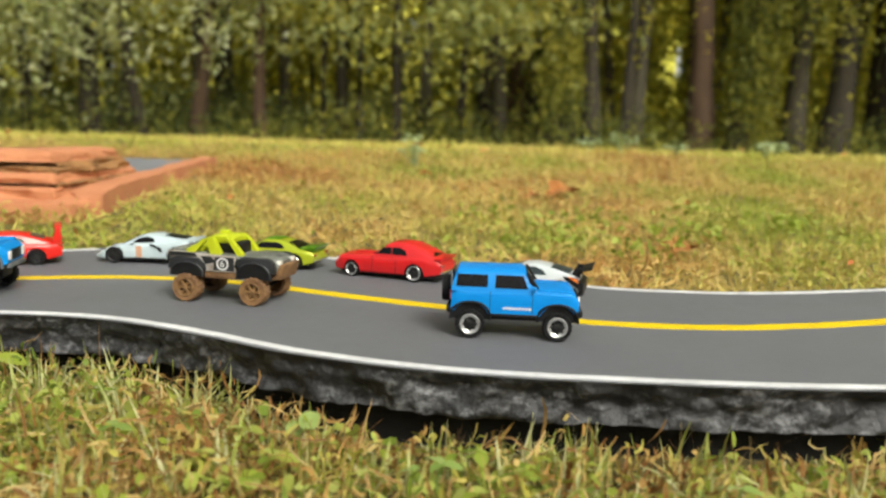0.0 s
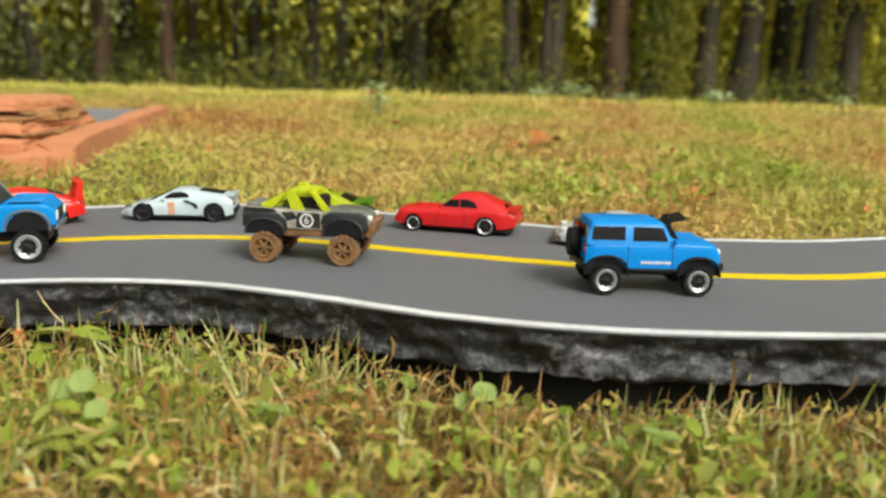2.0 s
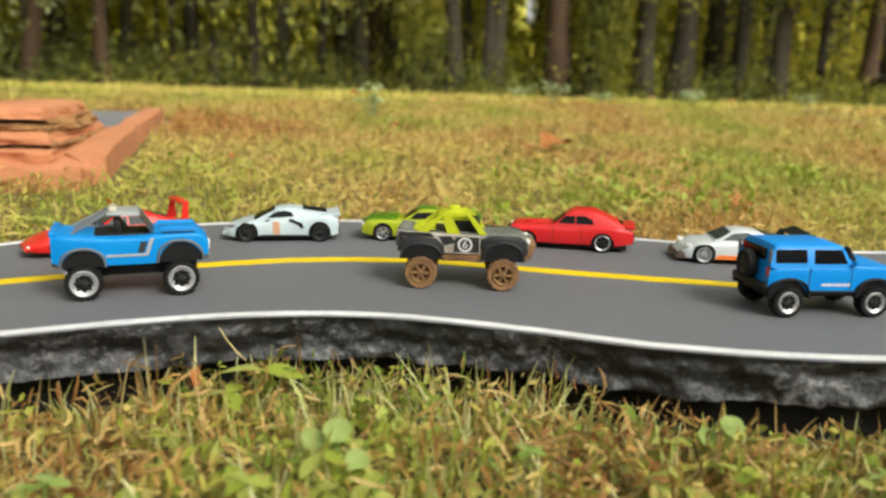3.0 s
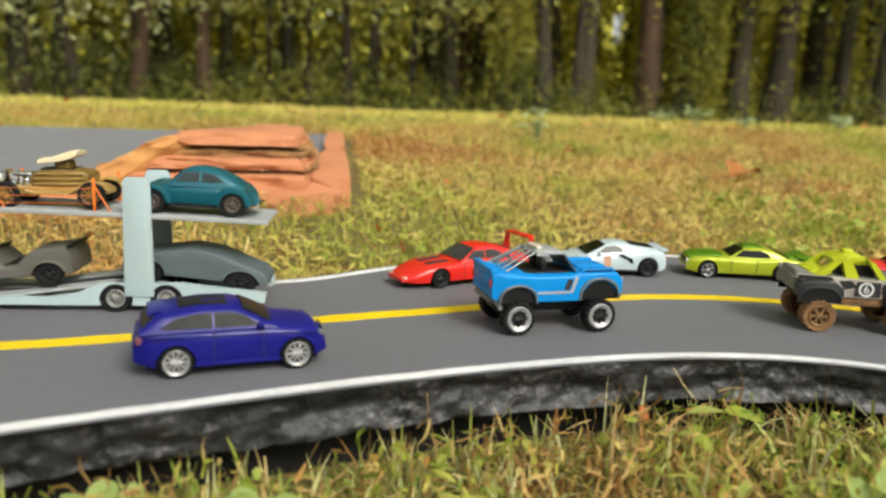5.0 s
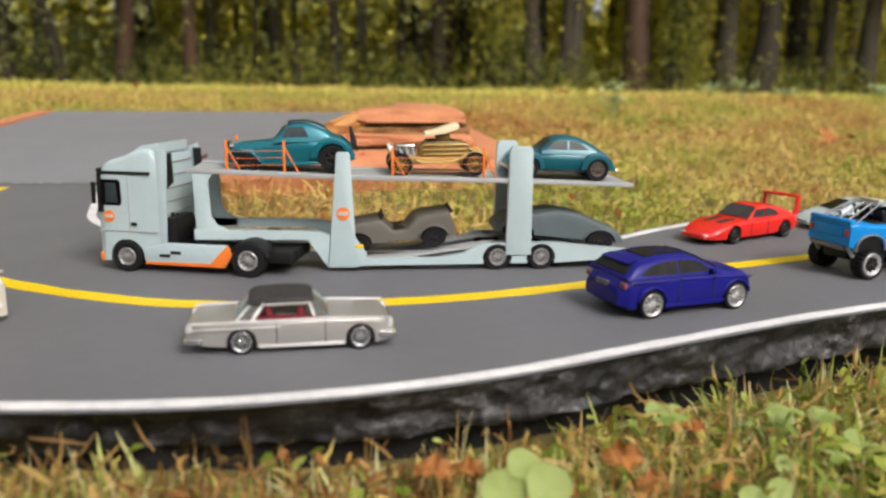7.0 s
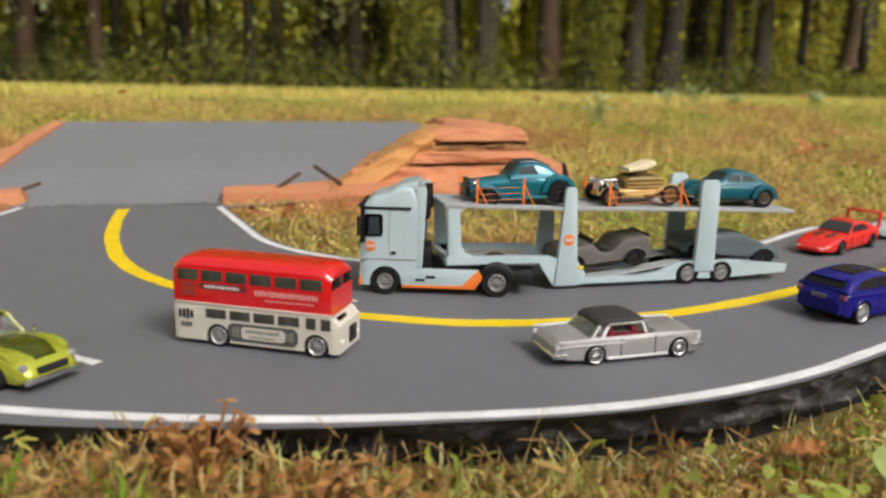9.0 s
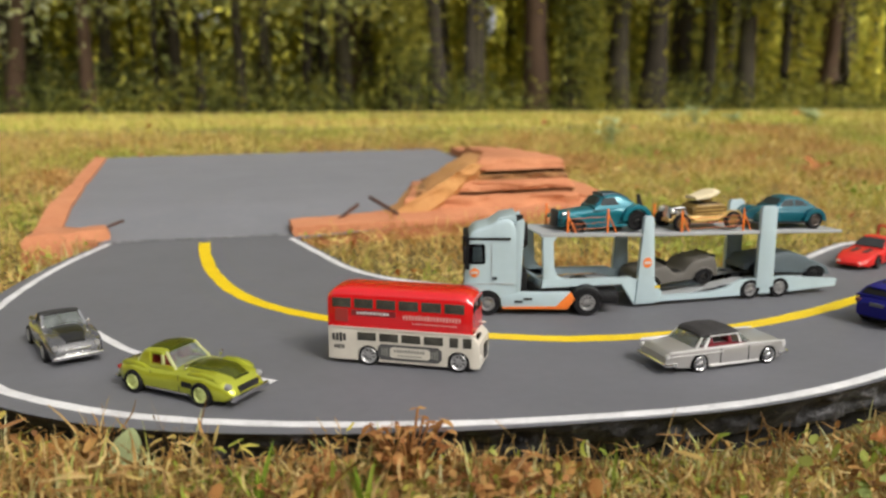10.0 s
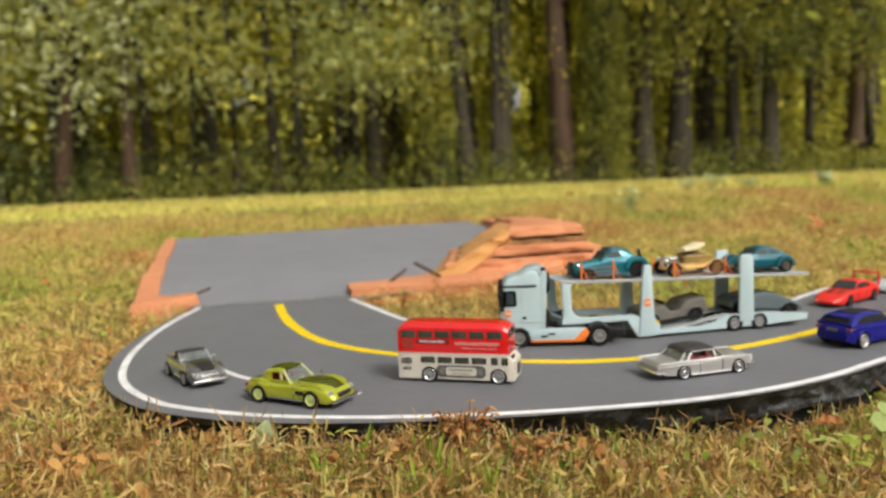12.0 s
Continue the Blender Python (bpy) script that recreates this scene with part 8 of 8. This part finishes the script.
def special_plants():
    round_weed(-0.514, 0.248, [(-0.0055, 0.0, 0.025, 0.0066, 58), (0.0065, -0.001, 0.027, 0.0064, 52), (0.0005, 0.004, 0.031, 0.0048, 35)])
    round_weed(-0.433, 0.258, [(0.0, 0.0, 0.017, 0.0042, 60), (-0.009, -0.001, 0.015, 0.0045, 55), (0.009, 0.014, 0.018, 0.003, 50)])
    round_weed(-0.447, 0.318, [(0.0, 0.0, 0.014, 0.005, 30), (0.008, 0.003, 0.012, 0.004, 40)])
    round_weed(-0.388, 0.31, [(0.0, 0.0, 0.017, 0.0045, 60), (-0.014, 0.003, 0.017, 0.005, 45), (0.006, -0.012, 0.014, 0.004, 55)])
    round_weed(-0.19, 0.305, [(0.0, 0.0, 0.026, 0.0045, 55), (-0.008, 0.003, 0.022, 0.004, 60), (0.006, -0.006, 0.018, 0.004, 40)])
    round_weed(-0.05, 0.3, [(0.0, 0.0, 0.022, 0.0045, 40), (-0.007, 0.004, 0.017, 0.0035, 50)])
    rnd = random.Random(5)
    def spread(n, reach, h0, h1, s0, s1, leaflets):
        return [(rnd.uniform(-reach, reach), rnd.uniform(-reach, reach), rnd.uniform(h0, h1), rnd.uniform(s0, s1), rnd.choice(leaflets)) for _ in range(n)]
    for x, y in ((-0.555, 0.232), (-0.21, 0.292), (-0.165, 0.27), (-0.235, 0.265), (0.02, 0.262), (-0.39, 0.285), (-0.34, 0.26), (0.12, 0.262), (-0.07, 0.272)):
        plant("clover", "fresh green clover in the grass before the road", "weed", x, y, spread(6, 0.015, 0.009, 0.022, 0.005, 0.009, (2, 3, 3)), WEED)
    for x, y in ((-0.193, 0.318), (-0.186, 0.297), (-0.05, 0.308), (-0.08, 0.285)):
        plant("leafy_weed", "leafy pale green weed in the grass", "weed", x, y, spread(6, 0.011, 0.008, 0.02, 0.005, 0.009, (2, 3)), LEAFY)
    for x, y, h in ((-0.054, 1.54, 0.07), (0.38, 2.06, 0.045), (0.47, 2.06, 0.055), (0.81, 1.97, 0.04), (0.89, 2.1, 0.045), (1.2, 2.05, 0.04), (0.62, 2.1, 0.03)):
        plant("seed_grass", "pale wispy grass gone to seed on the lawn's crest", "grass", x, y, [(rnd.uniform(-0.03, 0.03), rnd.uniform(-0.02, 0.02), h * rnd.uniform(0.5, 1.0), 0.012, 3) for _ in range(16)], PALE_WEED)
    weed = thing("pale_leaf_weed", "pale green upright leaf by the slab", "weed")
    weed.matrix_basis = pose(-0.876, 0.322, ground_z(-0.876, 0.322), 3, 4, 8)
    top = 0.0445 - ground_z(-0.876, 0.322)
    for lean, h, size, wide, turn in ((0.003, top, 0.0215, 0.0064, 0), (-0.004, top * 0.55, 0.012, 0.003, 70), (0.005, top * 0.4, 0.009, 0.0026, 200)):
        bm = bmesh.new()
        rod(bm, Vector((0, 0, -0.004)), Vector((0, 0, h - size + 0.001)), 0.0006, 5)
        rows = []
        for j in range(11):
            t = j / 10
            w = wide * math.sin(math.pi * (0.04 + 0.94 * t ** 0.8)) ** 0.75
            c = Vector((lean * t * t, 0.001 * math.sin(t * 5), h - size * (1 - t)))
            rows.append([bm.verts.new(c + Vector((e * w, 0.3 * w * abs(e), 0.12 * w * abs(e)))) for e in (-1, -0.5, 0, 0.5, 1)])
        for p, q in zip(rows, rows[1:]):
            for e in range(4):
                bm.faces.new((p[e], p[e + 1], q[e + 1], q[e]))
        bmesh.ops.rotate(bm, verts=bm.verts, matrix=Matrix.Rotation(radians(turn), 3, "Z"))
        finish("leaf", bm, PALE_WEED, weed)
    plant("dry_weed", "tall brown dried weed against the slab edge", "dry weed", -0.762, 0.281, spread(60, 0.016, 0.010, 0.034, 0.002, 0.005, (2, 3, 3)), BROWN_WEED)
    plant("dry_weed", "low brown dried weed beside the slab", "dry weed", -0.725, 0.272, spread(46, 0.02, 0.006, 0.02, 0.003, 0.007, (2, 3)), BROWN_WEED)
    plant("dry_weed", "low brown dried weed in the grass", "dry weed", -0.805, 0.27, spread(40, 0.02, 0.006, 0.022, 0.002, 0.005, (2, 3)), BROWN_WEED)
    for x, y in ((-0.845, 0.25), (-0.822, 0.27), (-0.784, 0.258), (-0.784, 0.235), (-0.762, 0.228), (-0.80, 0.225)):
        bm = bmesh.new()
        for k in range(7):
            a, h, lean = k * 2.4 + x * 90, 0.025 + 0.005 * (k % 3), 0.007 + 0.004 * (k % 2)
            d, e = Vector((math.cos(a), math.sin(a), 0)), Vector((-math.sin(a), math.cos(a), 0))
            ends = []
            for j in range(6):
                t = j / 5
                c = d * lean * t * t + Vector((0, 0, h * t - 0.003))
                w = e * 0.0022 * (1 - t) ** 0.6
                ends.append((bm.verts.new(c - w), bm.verts.new(c + d * 0.0004), bm.verts.new(c + w)))
            for p, q in zip(ends, ends[1:]):
                for i in (0, 1):
                    bm.faces.new((p[i], p[i + 1], q[i + 1], q[i]))
        tuft = tagged(finish("broad_grass_tuft", bm, GREEN_TUFT), "broad fresh green grass tuft among dry grass", "grass")
        tuft.matrix_basis = pose(x, y, ground_z(x, y))
    for x, y, h, size, n in ((-0.453, 0.304, 0.02, 0.0075, 3), (-0.393, 0.306, 0.021, 0.007, 3), (-0.405, 0.309, 0.021, 0.006, 2), (-0.41, 0.274, 0.021, 0.006, 3), (-0.384, 0.288, 0.018, 0.007, 2),
                             (-0.577, 0.23, 0.022, 0.010, 2), (0.0, 0.27, 0.02, 0.008, 3), (-0.28, 0.30, 0.02, 0.007, 3), (0.1, 0.25, 0.022, 0.008, 2), (-0.13, 0.3, 0.02, 0.007, 3)):
        plant("round_leaf_weed", "low weed with rounded bright green leaves", "weed", x, y, [(0.003, -0.003, h, size, n), (-0.008, 0.004, h * 0.7, size * 0.7, n)], ROUND_WEED)
    plant("yellow_leaf_weed", "yellow-green leaf under the slab edge", "weed", -0.222, 0.378, [(0.006, -0.008, 0.022, 0.016, 2), (-0.008, -0.01, 0.014, 0.01, 3)], WEED)
    for x, y, size, lift, tilt in ((0.185, 1.2, 0.06, 0.014, 14), (0.135, 1.16, 0.024, 0.014, 12), (-0.03, 1.38, 0.024, 0.014, 12), (0.245, 0.78, 0.036, 0.014, 12), (-0.06, 1.9, 0.03, 0.014, 12), (-0.536, 0.274, 0.013, 0.016, 18), (-0.524, 0.279, 0.01, 0.014, 30), (-0.472, 0.286, 0.013, 0.014, 62), (-0.464, 0.278, 0.011, 0.008, 35)):
        bm = bmesh.new()
        rows = []
        for j in range(17):
            t = j / 16
            w = size * 0.36 * math.sin(math.pi * (0.05 + 0.92 * t)) ** 0.8
            z = 0.10 * size * math.sin(t * 3.3)
            lobe = [1 + 0.3 * math.sin(t * 21 + 40 * x), 1 + 0.3 * math.sin(t * 17 + 70 * y)]
            rows.append([bm.verts.new((size * (t - 0.5) + 0.1 * abs(e) * w, e * w * (lobe[0] if e < 0 else lobe[1]), z + w * (0.45 * e * e - 0.1 + 0.1 * math.sin(9 * t + 3 * e)))) for e in (-1, -0.5, 0, 0.5, 1)])
        for p, q in zip(rows, rows[1:]):
            for e in range(4):
                bm.faces.new((p[e], p[e + 1], q[e + 1], q[e]))
        ob = tagged(finish("fallen_leaf", bm, FALLEN), "curled orange-brown fallen leaf on the grass", "leaf")
        ob.matrix_basis = pose(x, y, ground_z(x, y) + lift, tilt, -6, 20 + 90 * x)


near_lawn()
weeds()
special_plants()


# ---- woods ----
CROWN = leafy("tree_leaves", [(0.28, 0.31, 0.045), (0.42, 0.42, 0.06), (0.58, 0.52, 0.07), (0.7, 0.58, 0.07), (0.4, 0.43, 0.08)], patch=0.33, thin=0.55, sweep=2.0)
PALE_LEAF = leafy("pale_leaves", [(0.34, 0.4, 0.16), (0.54, 0.58, 0.3), (0.68, 0.7, 0.44), (0.54, 0.54, 0.16)], patch=0.8, thin=0.5)
EDGE_LEAF = leafy("wood_edge_leaves", [(0.22, 0.26, 0.08), (0.37, 0.41, 0.15), (0.5, 0.52, 0.2), (0.52, 0.47, 0.1)], patch=0.7, thin=0.5)
SHRUB = leafy("shrub_leaves", [(0.07, 0.09, 0.03), (0.14, 0.17, 0.06), (0.24, 0.26, 0.1), (0.34, 0.34, 0.1)], patch=0.7, thin=0.45, sweep=1.8)
UNDER = leafy("undergrowth_leaves", [(0.07, 0.09, 0.024), (0.15, 0.175, 0.04), (0.28, 0.29, 0.06), (0.44, 0.4, 0.065)], patch=0.4, thin=0.45, sweep=2.2)


def tree_trunk(h, r, seed, lean):
    """A tapering, slightly crooked trunk with limbs."""
    rnd = random.Random(seed)
    bm = bmesh.new()
    def limb(p, d, length, r0, r1, n, steps, wob):
        rings = []
        p, d = Vector(p), Vector(d).normalized()
        for k in range(steps + 1):
            t = k / steps
            rr = r0 + (r1 - r0) * t + (r0 * 0.5 * max(0, 1 - t * 9) if n > 8 else 0)
            turn = d.to_track_quat("Z", "Y").to_matrix()
            rings.append([bm.verts.new(p + turn @ Vector((rr * math.cos(2 * math.pi * i / n), rr * math.sin(2 * math.pi * i / n), 0)) * (1 + 0.1 * noise.noise(Vector((i, k * 0.6, seed))))) for i in range(n)])
            p = p + d * length / steps
            d = (d + Vector((rnd.uniform(-wob, wob), rnd.uniform(-wob, wob), 0.02))).normalized()
        for a, b in zip(rings, rings[1:]):
            for i in range(n):
                bm.faces.new((a[i], a[(i + 1) % n], b[(i + 1) % n], b[i]))
        return p
    limb((0, 0, -0.1), (lean, 0, 1), h, r, r * 0.25, 12, 14, 0.05)
    tips = []
    for k in range(9):
        z = h * rnd.uniform(0.28, 0.9)
        a = rnd.uniform(0, 6.28)
        tips.append(limb((lean * z, 0, z), (math.cos(a), math.sin(a), rnd.uniform(0.2, 0.9)), h * rnd.uniform(0.14, 0.26), r * 0.28, r * 0.05, 6, 5, 0.15))
    return bm, tips


def leaf_cloud(centres, radius, count, size):
    """Leaf-sized facets round the branch tips, thinning outwards, as arrays."""
    c = np.array(centres)[rng.integers(0, len(centres), count)]
    p = c + rng.normal(0, 1, (count, 3)) * np.array(radius)
    a, b = rng.normal(0, 1, (count, 3)), rng.normal(0, 1, (count, 3))
    a /= np.linalg.norm(a, axis=1)[:, None]
    b -= a * (a * b).sum(1)[:, None]
    b /= np.linalg.norm(b, axis=1)[:, None]
    s = rng.uniform(0.6, 1.3, count)[:, None] * size
    verts = np.stack([p - a * s, p + b * s * 0.5, p + a * s, p - b * s * 0.5], 1).reshape(-1, 3)
    return verts, np.arange(count * 4).reshape(-1, 4)


def cloud_mesh(name, verts, faces, material):
    me = bpy.data.meshes.new(name)
    me.vertices.add(len(verts))
    me.vertices.foreach_set("co", verts.astype(np.float32).ravel())
    me.loops.add(faces.size)
    me.loops.foreach_set("vertex_index", faces.astype(np.int32).ravel())
    me.polygons.add(len(faces))
    me.polygons.foreach_set("loop_start", np.arange(0, faces.size, 4, dtype=np.int32))
    me.update(calc_edges=True)
    me.materials.append(material)
    return me


def build_tree(seed, h, r, lean, bark, label):
    tree = thing("tree", label, "tree", "trees at the lawn's edge")
    bm, tips = tree_trunk(h, r, seed, lean)
    finish("trunk", bm, bark, tree, sharp=70)
    top = [(t.x, t.y, t.z) for t in tips] + [(lean * h, 0, h)]
    v, f = leaf_cloud(top, (0.8, 0.8, 0.6), 1100, 0.12)
    crown = new("crown", cloud_mesh("crown", v, f, CROWN))
    crown.parent = tree
    return tree


# the first trees of the wood, from west to east: x, distance, girth, lean, kind of bark
FRONT_WEST = [
    (-9.0, 13.5, 0.1, 0.0, 2), (-8.0, 13.8, 0.12, 0.02, 0), (-7.13, 13.6, 0.1, 0.0, 0), (-6.3, 14.0, 0.08, 0.0, 2), (-5.88, 13.2, 0.15, 0.0, 0), (-5.42, 13.6, 0.12, 0.0, 2),
    (-4.9, 13.0, 0.085, -0.16, 0), (-4.21, 13.8, 0.14, 0.0, 2), (-4.1, 13.1, 0.115, 0.13, 1), (-3.04, 13.1, 0.1, 0.01, 1), (-2.12, 14.0, 0.06, 0.0, 0), (-1.41, 13.3, 0.065, 0.0, 0),
]
FRONT_EAST = [
    (-0.78, 13.2, 0.075, 0.0, 0), (-0.5, 14.4, 0.05, 0.1, 2), (0.3, 13.6, 0.075, 0.0, 0), (0.95, 13.8, 0.15, 0.0, 2), (1.87, 13.2, 0.27, 0.0, 0), (2.45, 13.1, 0.14, -0.03, 0),
    (3.03, 13.3, 0.09, 0.02, 0), (3.36, 13.9, 0.15, 0.0, 2), (4.3, 13.3, 0.23, 0.0, 1), (4.85, 13.0, 0.2, 0.05, 0), (5.92, 13.4, 0.17, 0.0, 2), (6.45, 13.1, 0.21, 0.05, 0),
    (6.93, 13.6, 0.06, 0.03, 0), (7.81, 13.5, 0.14, 0.0, 0), (8.7, 13.6, 0.16, 0.0, 2), (9.74, 13.8, 0.08, 0.0, 0), (10.38, 13.3, 0.15, 0.0, 1), (11.3, 14.0, 0.12, 0.0, 2),
]
# trees a little deeper in: bearing, distance, girth, lean, kind of bark
TREES_BETWEEN = [
    (0.395, 15.5, 0.12, 0.0, 2), (0.44, 16.5, 0.16, 0.02, 0), (0.545, 14.8, 0.17, 0.0, 0), (0.59, 17, 0.2, 0.0, 2), (0.64, 13.8, 0.17, 0.03, 1), (-0.02, 14.6, 0.1, -0.02, 2),
    (0.05, 15.2, 0.12, 0.0, 0), (0.11, 17.5, 0.15, 0.0, 2), (-0.13, 14.2, 0.11, 0.03, 0), (-0.2, 15.4, 0.13, 0.0, 2), (-0.27, 16.4, 0.15, 0.0, 0), (-0.5, 14.4, 0.12, 0.03, 2),
    (0.21, 15.6, 0.1, -0.02, 2), (0.3, 18.2, 0.1, 0.0, 2),
]


def build_woods():
    barks = (BARK, BARK_RED, BARK_GREY)
    words = ("dark", "reddish brown", "grey-brown")
    for k, (x, d, r, lean, kind) in enumerate(FRONT_WEST + FRONT_EAST + [(b * d, d, r, lean, kind) for b, d, r, lean, kind in TREES_BETWEEN]):
        size = "stout" if r > 0.19 else "slender" if r < 0.1 else "straight"
        t = build_tree(k + 1, 9 + 3 * ((k * 7) % 5) / 4, r, lean, barks[kind], f"{size} woodland tree with {words[kind]} bark" + (", leaning" if abs(lean) > 0.04 else ""))
        t.matrix_basis = pose(x, d, -0.12, 0, 0, 0)
    protos = [t for t in scene.objects if t.name.startswith("tree") and t.parent is None]
    rnd = random.Random(21)
    for k in range(64):
        y = 17.5 + (k % 4) * 2.6 + rnd.uniform(-0.7, 1.2)
        half = 5 + y * 0.55
        x = -half + 2 * half * ((k // 4 + rnd.uniform(0, 1)) / 16) + 1.0
        if abs((x + 0.4) / y - 0.305) < 0.02:
            x += 1.2
        t = copy_thing(protos[rnd.randrange(len(protos))], pose(x, y, -0.13, 0, 0, rnd.uniform(0, 360)))
        s = rnd.uniform(0.7, 1.0)
        t.scale = (s, s, s)

    for k in range(22):
        y = 16.5 + (k % 5) * 2.0 + rnd.uniform(-0.6, 0.8)
        t = copy_thing(protos[rnd.randrange(len(protos))], pose((0.53 + 0.4 * (k + rnd.uniform(0, 1)) / 22) * y, y, -0.13, 0, 0, rnd.uniform(0, 360)))
        t.scale = (1.1, 1.1, 1.0)

    def band(name, n, x0, x1, y0, y1, lo, top, size, mat_, label, spread=(0.5, 0.5, 0.35), centres=320):
        c = np.stack([rng.uniform(x0, x1, centres), rng.uniform(y0, y1, centres), lo + (top - lo) * rng.beta(1.0, 1.6, centres)], 1)
        v, f = leaf_cloud(c, spread, n, size)
        v = v.reshape(-1, 4, 3)
        mid = v.mean(1)
        gap = np.hypot((mid[:, 0] + 0.4) / mid[:, 1] - 0.305, ((mid[:, 2] - 0.15) / mid[:, 1] - 0.1) * 0.6) < rng.uniform(0.004, 0.026, len(mid))
        v = v[~gap].reshape(-1, 3)
        v[:, 2] = np.abs(v[:, 2]) - 0.085
        tagged(new(name, cloud_mesh(name, v, np.arange(len(v)).reshape(-1, 4), mat_)), label, "undergrowth", kind="stuff")
    band("undergrowth", 20000, -9, 12, 12.5, 15, 0, 0.55, 0.045, UNDER, "dark green undergrowth at the foot of the woods", (0.4, 0.4, 0.16))
    band("shrub_leaves", 7000, -9, 0.5, 13.2, 15.5, 0.1, 0.9, 0.055, SHRUB, "grey-green leafy shrubs at the wood's edge", (0.4, 0.4, 0.22), 60)
    band("shrub_leaves", 15000, -12, 16, 16, 20, 0, 3.0, 0.08, UNDER, "leafy shrubs between the trunks")
    band("woodland_leaves", 60000, -17, 21, 19, 28, 0.5, 9.0, 0.12, CROWN, "yellow-green foliage deep in the woods", (0.8, 0.8, 0.6))
    band("hanging_leaves", 19000, -9.5, -2.6, 11.6, 13.2, 1.7, 4.6, 0.06, PALE_LEAF, "pale grey-green leaves hanging at the wood's edge", (0.6, 0.5, 0.55), 46)
    band("hanging_leaves", 9000, -8, 12, 17, 20, 1.6, 5.5, 0.07, CROWN, "yellow-green leaves hanging between the trunks", (0.45, 0.45, 0.6), 120)
    band("woodland_leaves", 26000, -13, 9, 17.5, 22, 0.8, 6.5, 0.085, CROWN, "yellow-green foliage between the trunks", (0.7, 0.7, 0.5), 220)
    band("hanging_leaves", 4500, -8, 8, 12.4, 14.5, 1.9, 4.6, 0.05, CROWN, "yellowing leaves hanging at the wood's edge", (0.4, 0.4, 0.3), 30)
    band("woodland_leaves", 7000, 2.5, 13.5, 14, 17.5, 0.2, 1.9, 0.065, CROWN, "yellow-green low foliage between the trunks", (0.5, 0.5, 0.35), 60)
    band("ivy_leaves", 9000, 4.75, 5.2, 12.75, 12.95, 0.3, 5.0, 0.045, UNDER, "dark ivy climbing a trunk", (0.15, 0.1, 0.6), 30)
    band("ivy_leaves", 3200, 1.7, 2.1, 12.85, 13.0, 0.5, 2.2, 0.045, UNDER, "dark green creeper round a stout trunk", (0.16, 0.07, 0.5), 20)
    band("hanging_leaves", 5500, -3.2, 2.2, 11.9, 13.0, 1.6, 4.8, 0.066, EDGE_LEAF, "olive green leaves hanging before the trunks", (0.5, 0.4, 0.4), 34)
    band("hanging_leaves", 9000, 5.5, 11.5, 12.2, 13.0, 2.0, 4.8, 0.055, UNDER, "dark leaves hanging before the trunks", (0.4, 0.4, 0.35), 30)
    bm = bmesh.new()
    cols = []
    for i in range(181):
        a = radians(-62 + 124 * i / 180)
        cols.append([bm.verts.new((1 + 34 * math.sin(a), 34 * math.cos(a), -0.5 + k * 0.45)) for k in range(30)])
    for p, q in zip(cols, cols[1:]):
        for k in range(29):
            c = (p[k].co + q[k + 1].co) / 2
            holes = noise.noise(Vector((c.x * 0.9, c.y * 0.9, c.z * 0.9))) + 0.03 * c.z
            opening = math.hypot((c.x + 0.4) / c.y - 0.305, (c.z / c.y - 0.1) * 0.5) < 0.008 + 0.008 * noise.noise(c * 1.7)
            if holes < 0.62 and not opening:
                bm.faces.new((p[k], q[k], q[k + 1], p[k + 1]))
    # the sheet emits its own colour, in place of daylight among the trees
    far = mat("glowing_far_woods", (0.7, 0.62, 0.1), (0.16, 0.18, 0.04), rough=0.95, scale=0.9, contrast=0.4)
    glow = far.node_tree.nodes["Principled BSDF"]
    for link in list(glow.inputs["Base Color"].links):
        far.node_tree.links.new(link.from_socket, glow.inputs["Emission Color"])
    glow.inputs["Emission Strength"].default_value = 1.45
    tagged(finish("backdrop", bm, far), "glowing yellow-green backdrop for the depth of the woods", "backdrop", kind="structure")

    # unseen dark ring, added to cut sky light and reflections on the cars
    bm = bmesh.new()
    cols = []
    for i in range(121):
        a = radians(62 + 236 * i / 120)
        cols.append([bm.verts.new((1 + (36 + 2.5 * noise.noise(Vector((i * 0.4, k * 0.7, 4)))) * math.sin(a), (36 + 2.5 * noise.noise(Vector((i * 0.4, k * 0.7, 9)))) * math.cos(a), -0.5 + k * (0.9 + 0.15 * noise.noise(Vector((i * 0.3, 0, 2)))))) for k in range(14)])
    for p, q in zip(cols, cols[1:]):
        for k in range(13):
            bm.faces.new((p[k], q[k], q[k + 1], p[k + 1]))
    rest = mat("unseen_dark_ring", (0.1, 0.11, 0.03), (0.03, 0.035, 0.012), rough=0.95, scale=0.9, contrast=0.4, bump=0.3, bscale=1.5)
    tagged(finish("backdrop", bm, rest), "unseen dark ring added round the rest of the lawn to cut sky light", "backdrop", kind="structure")


build_woods()
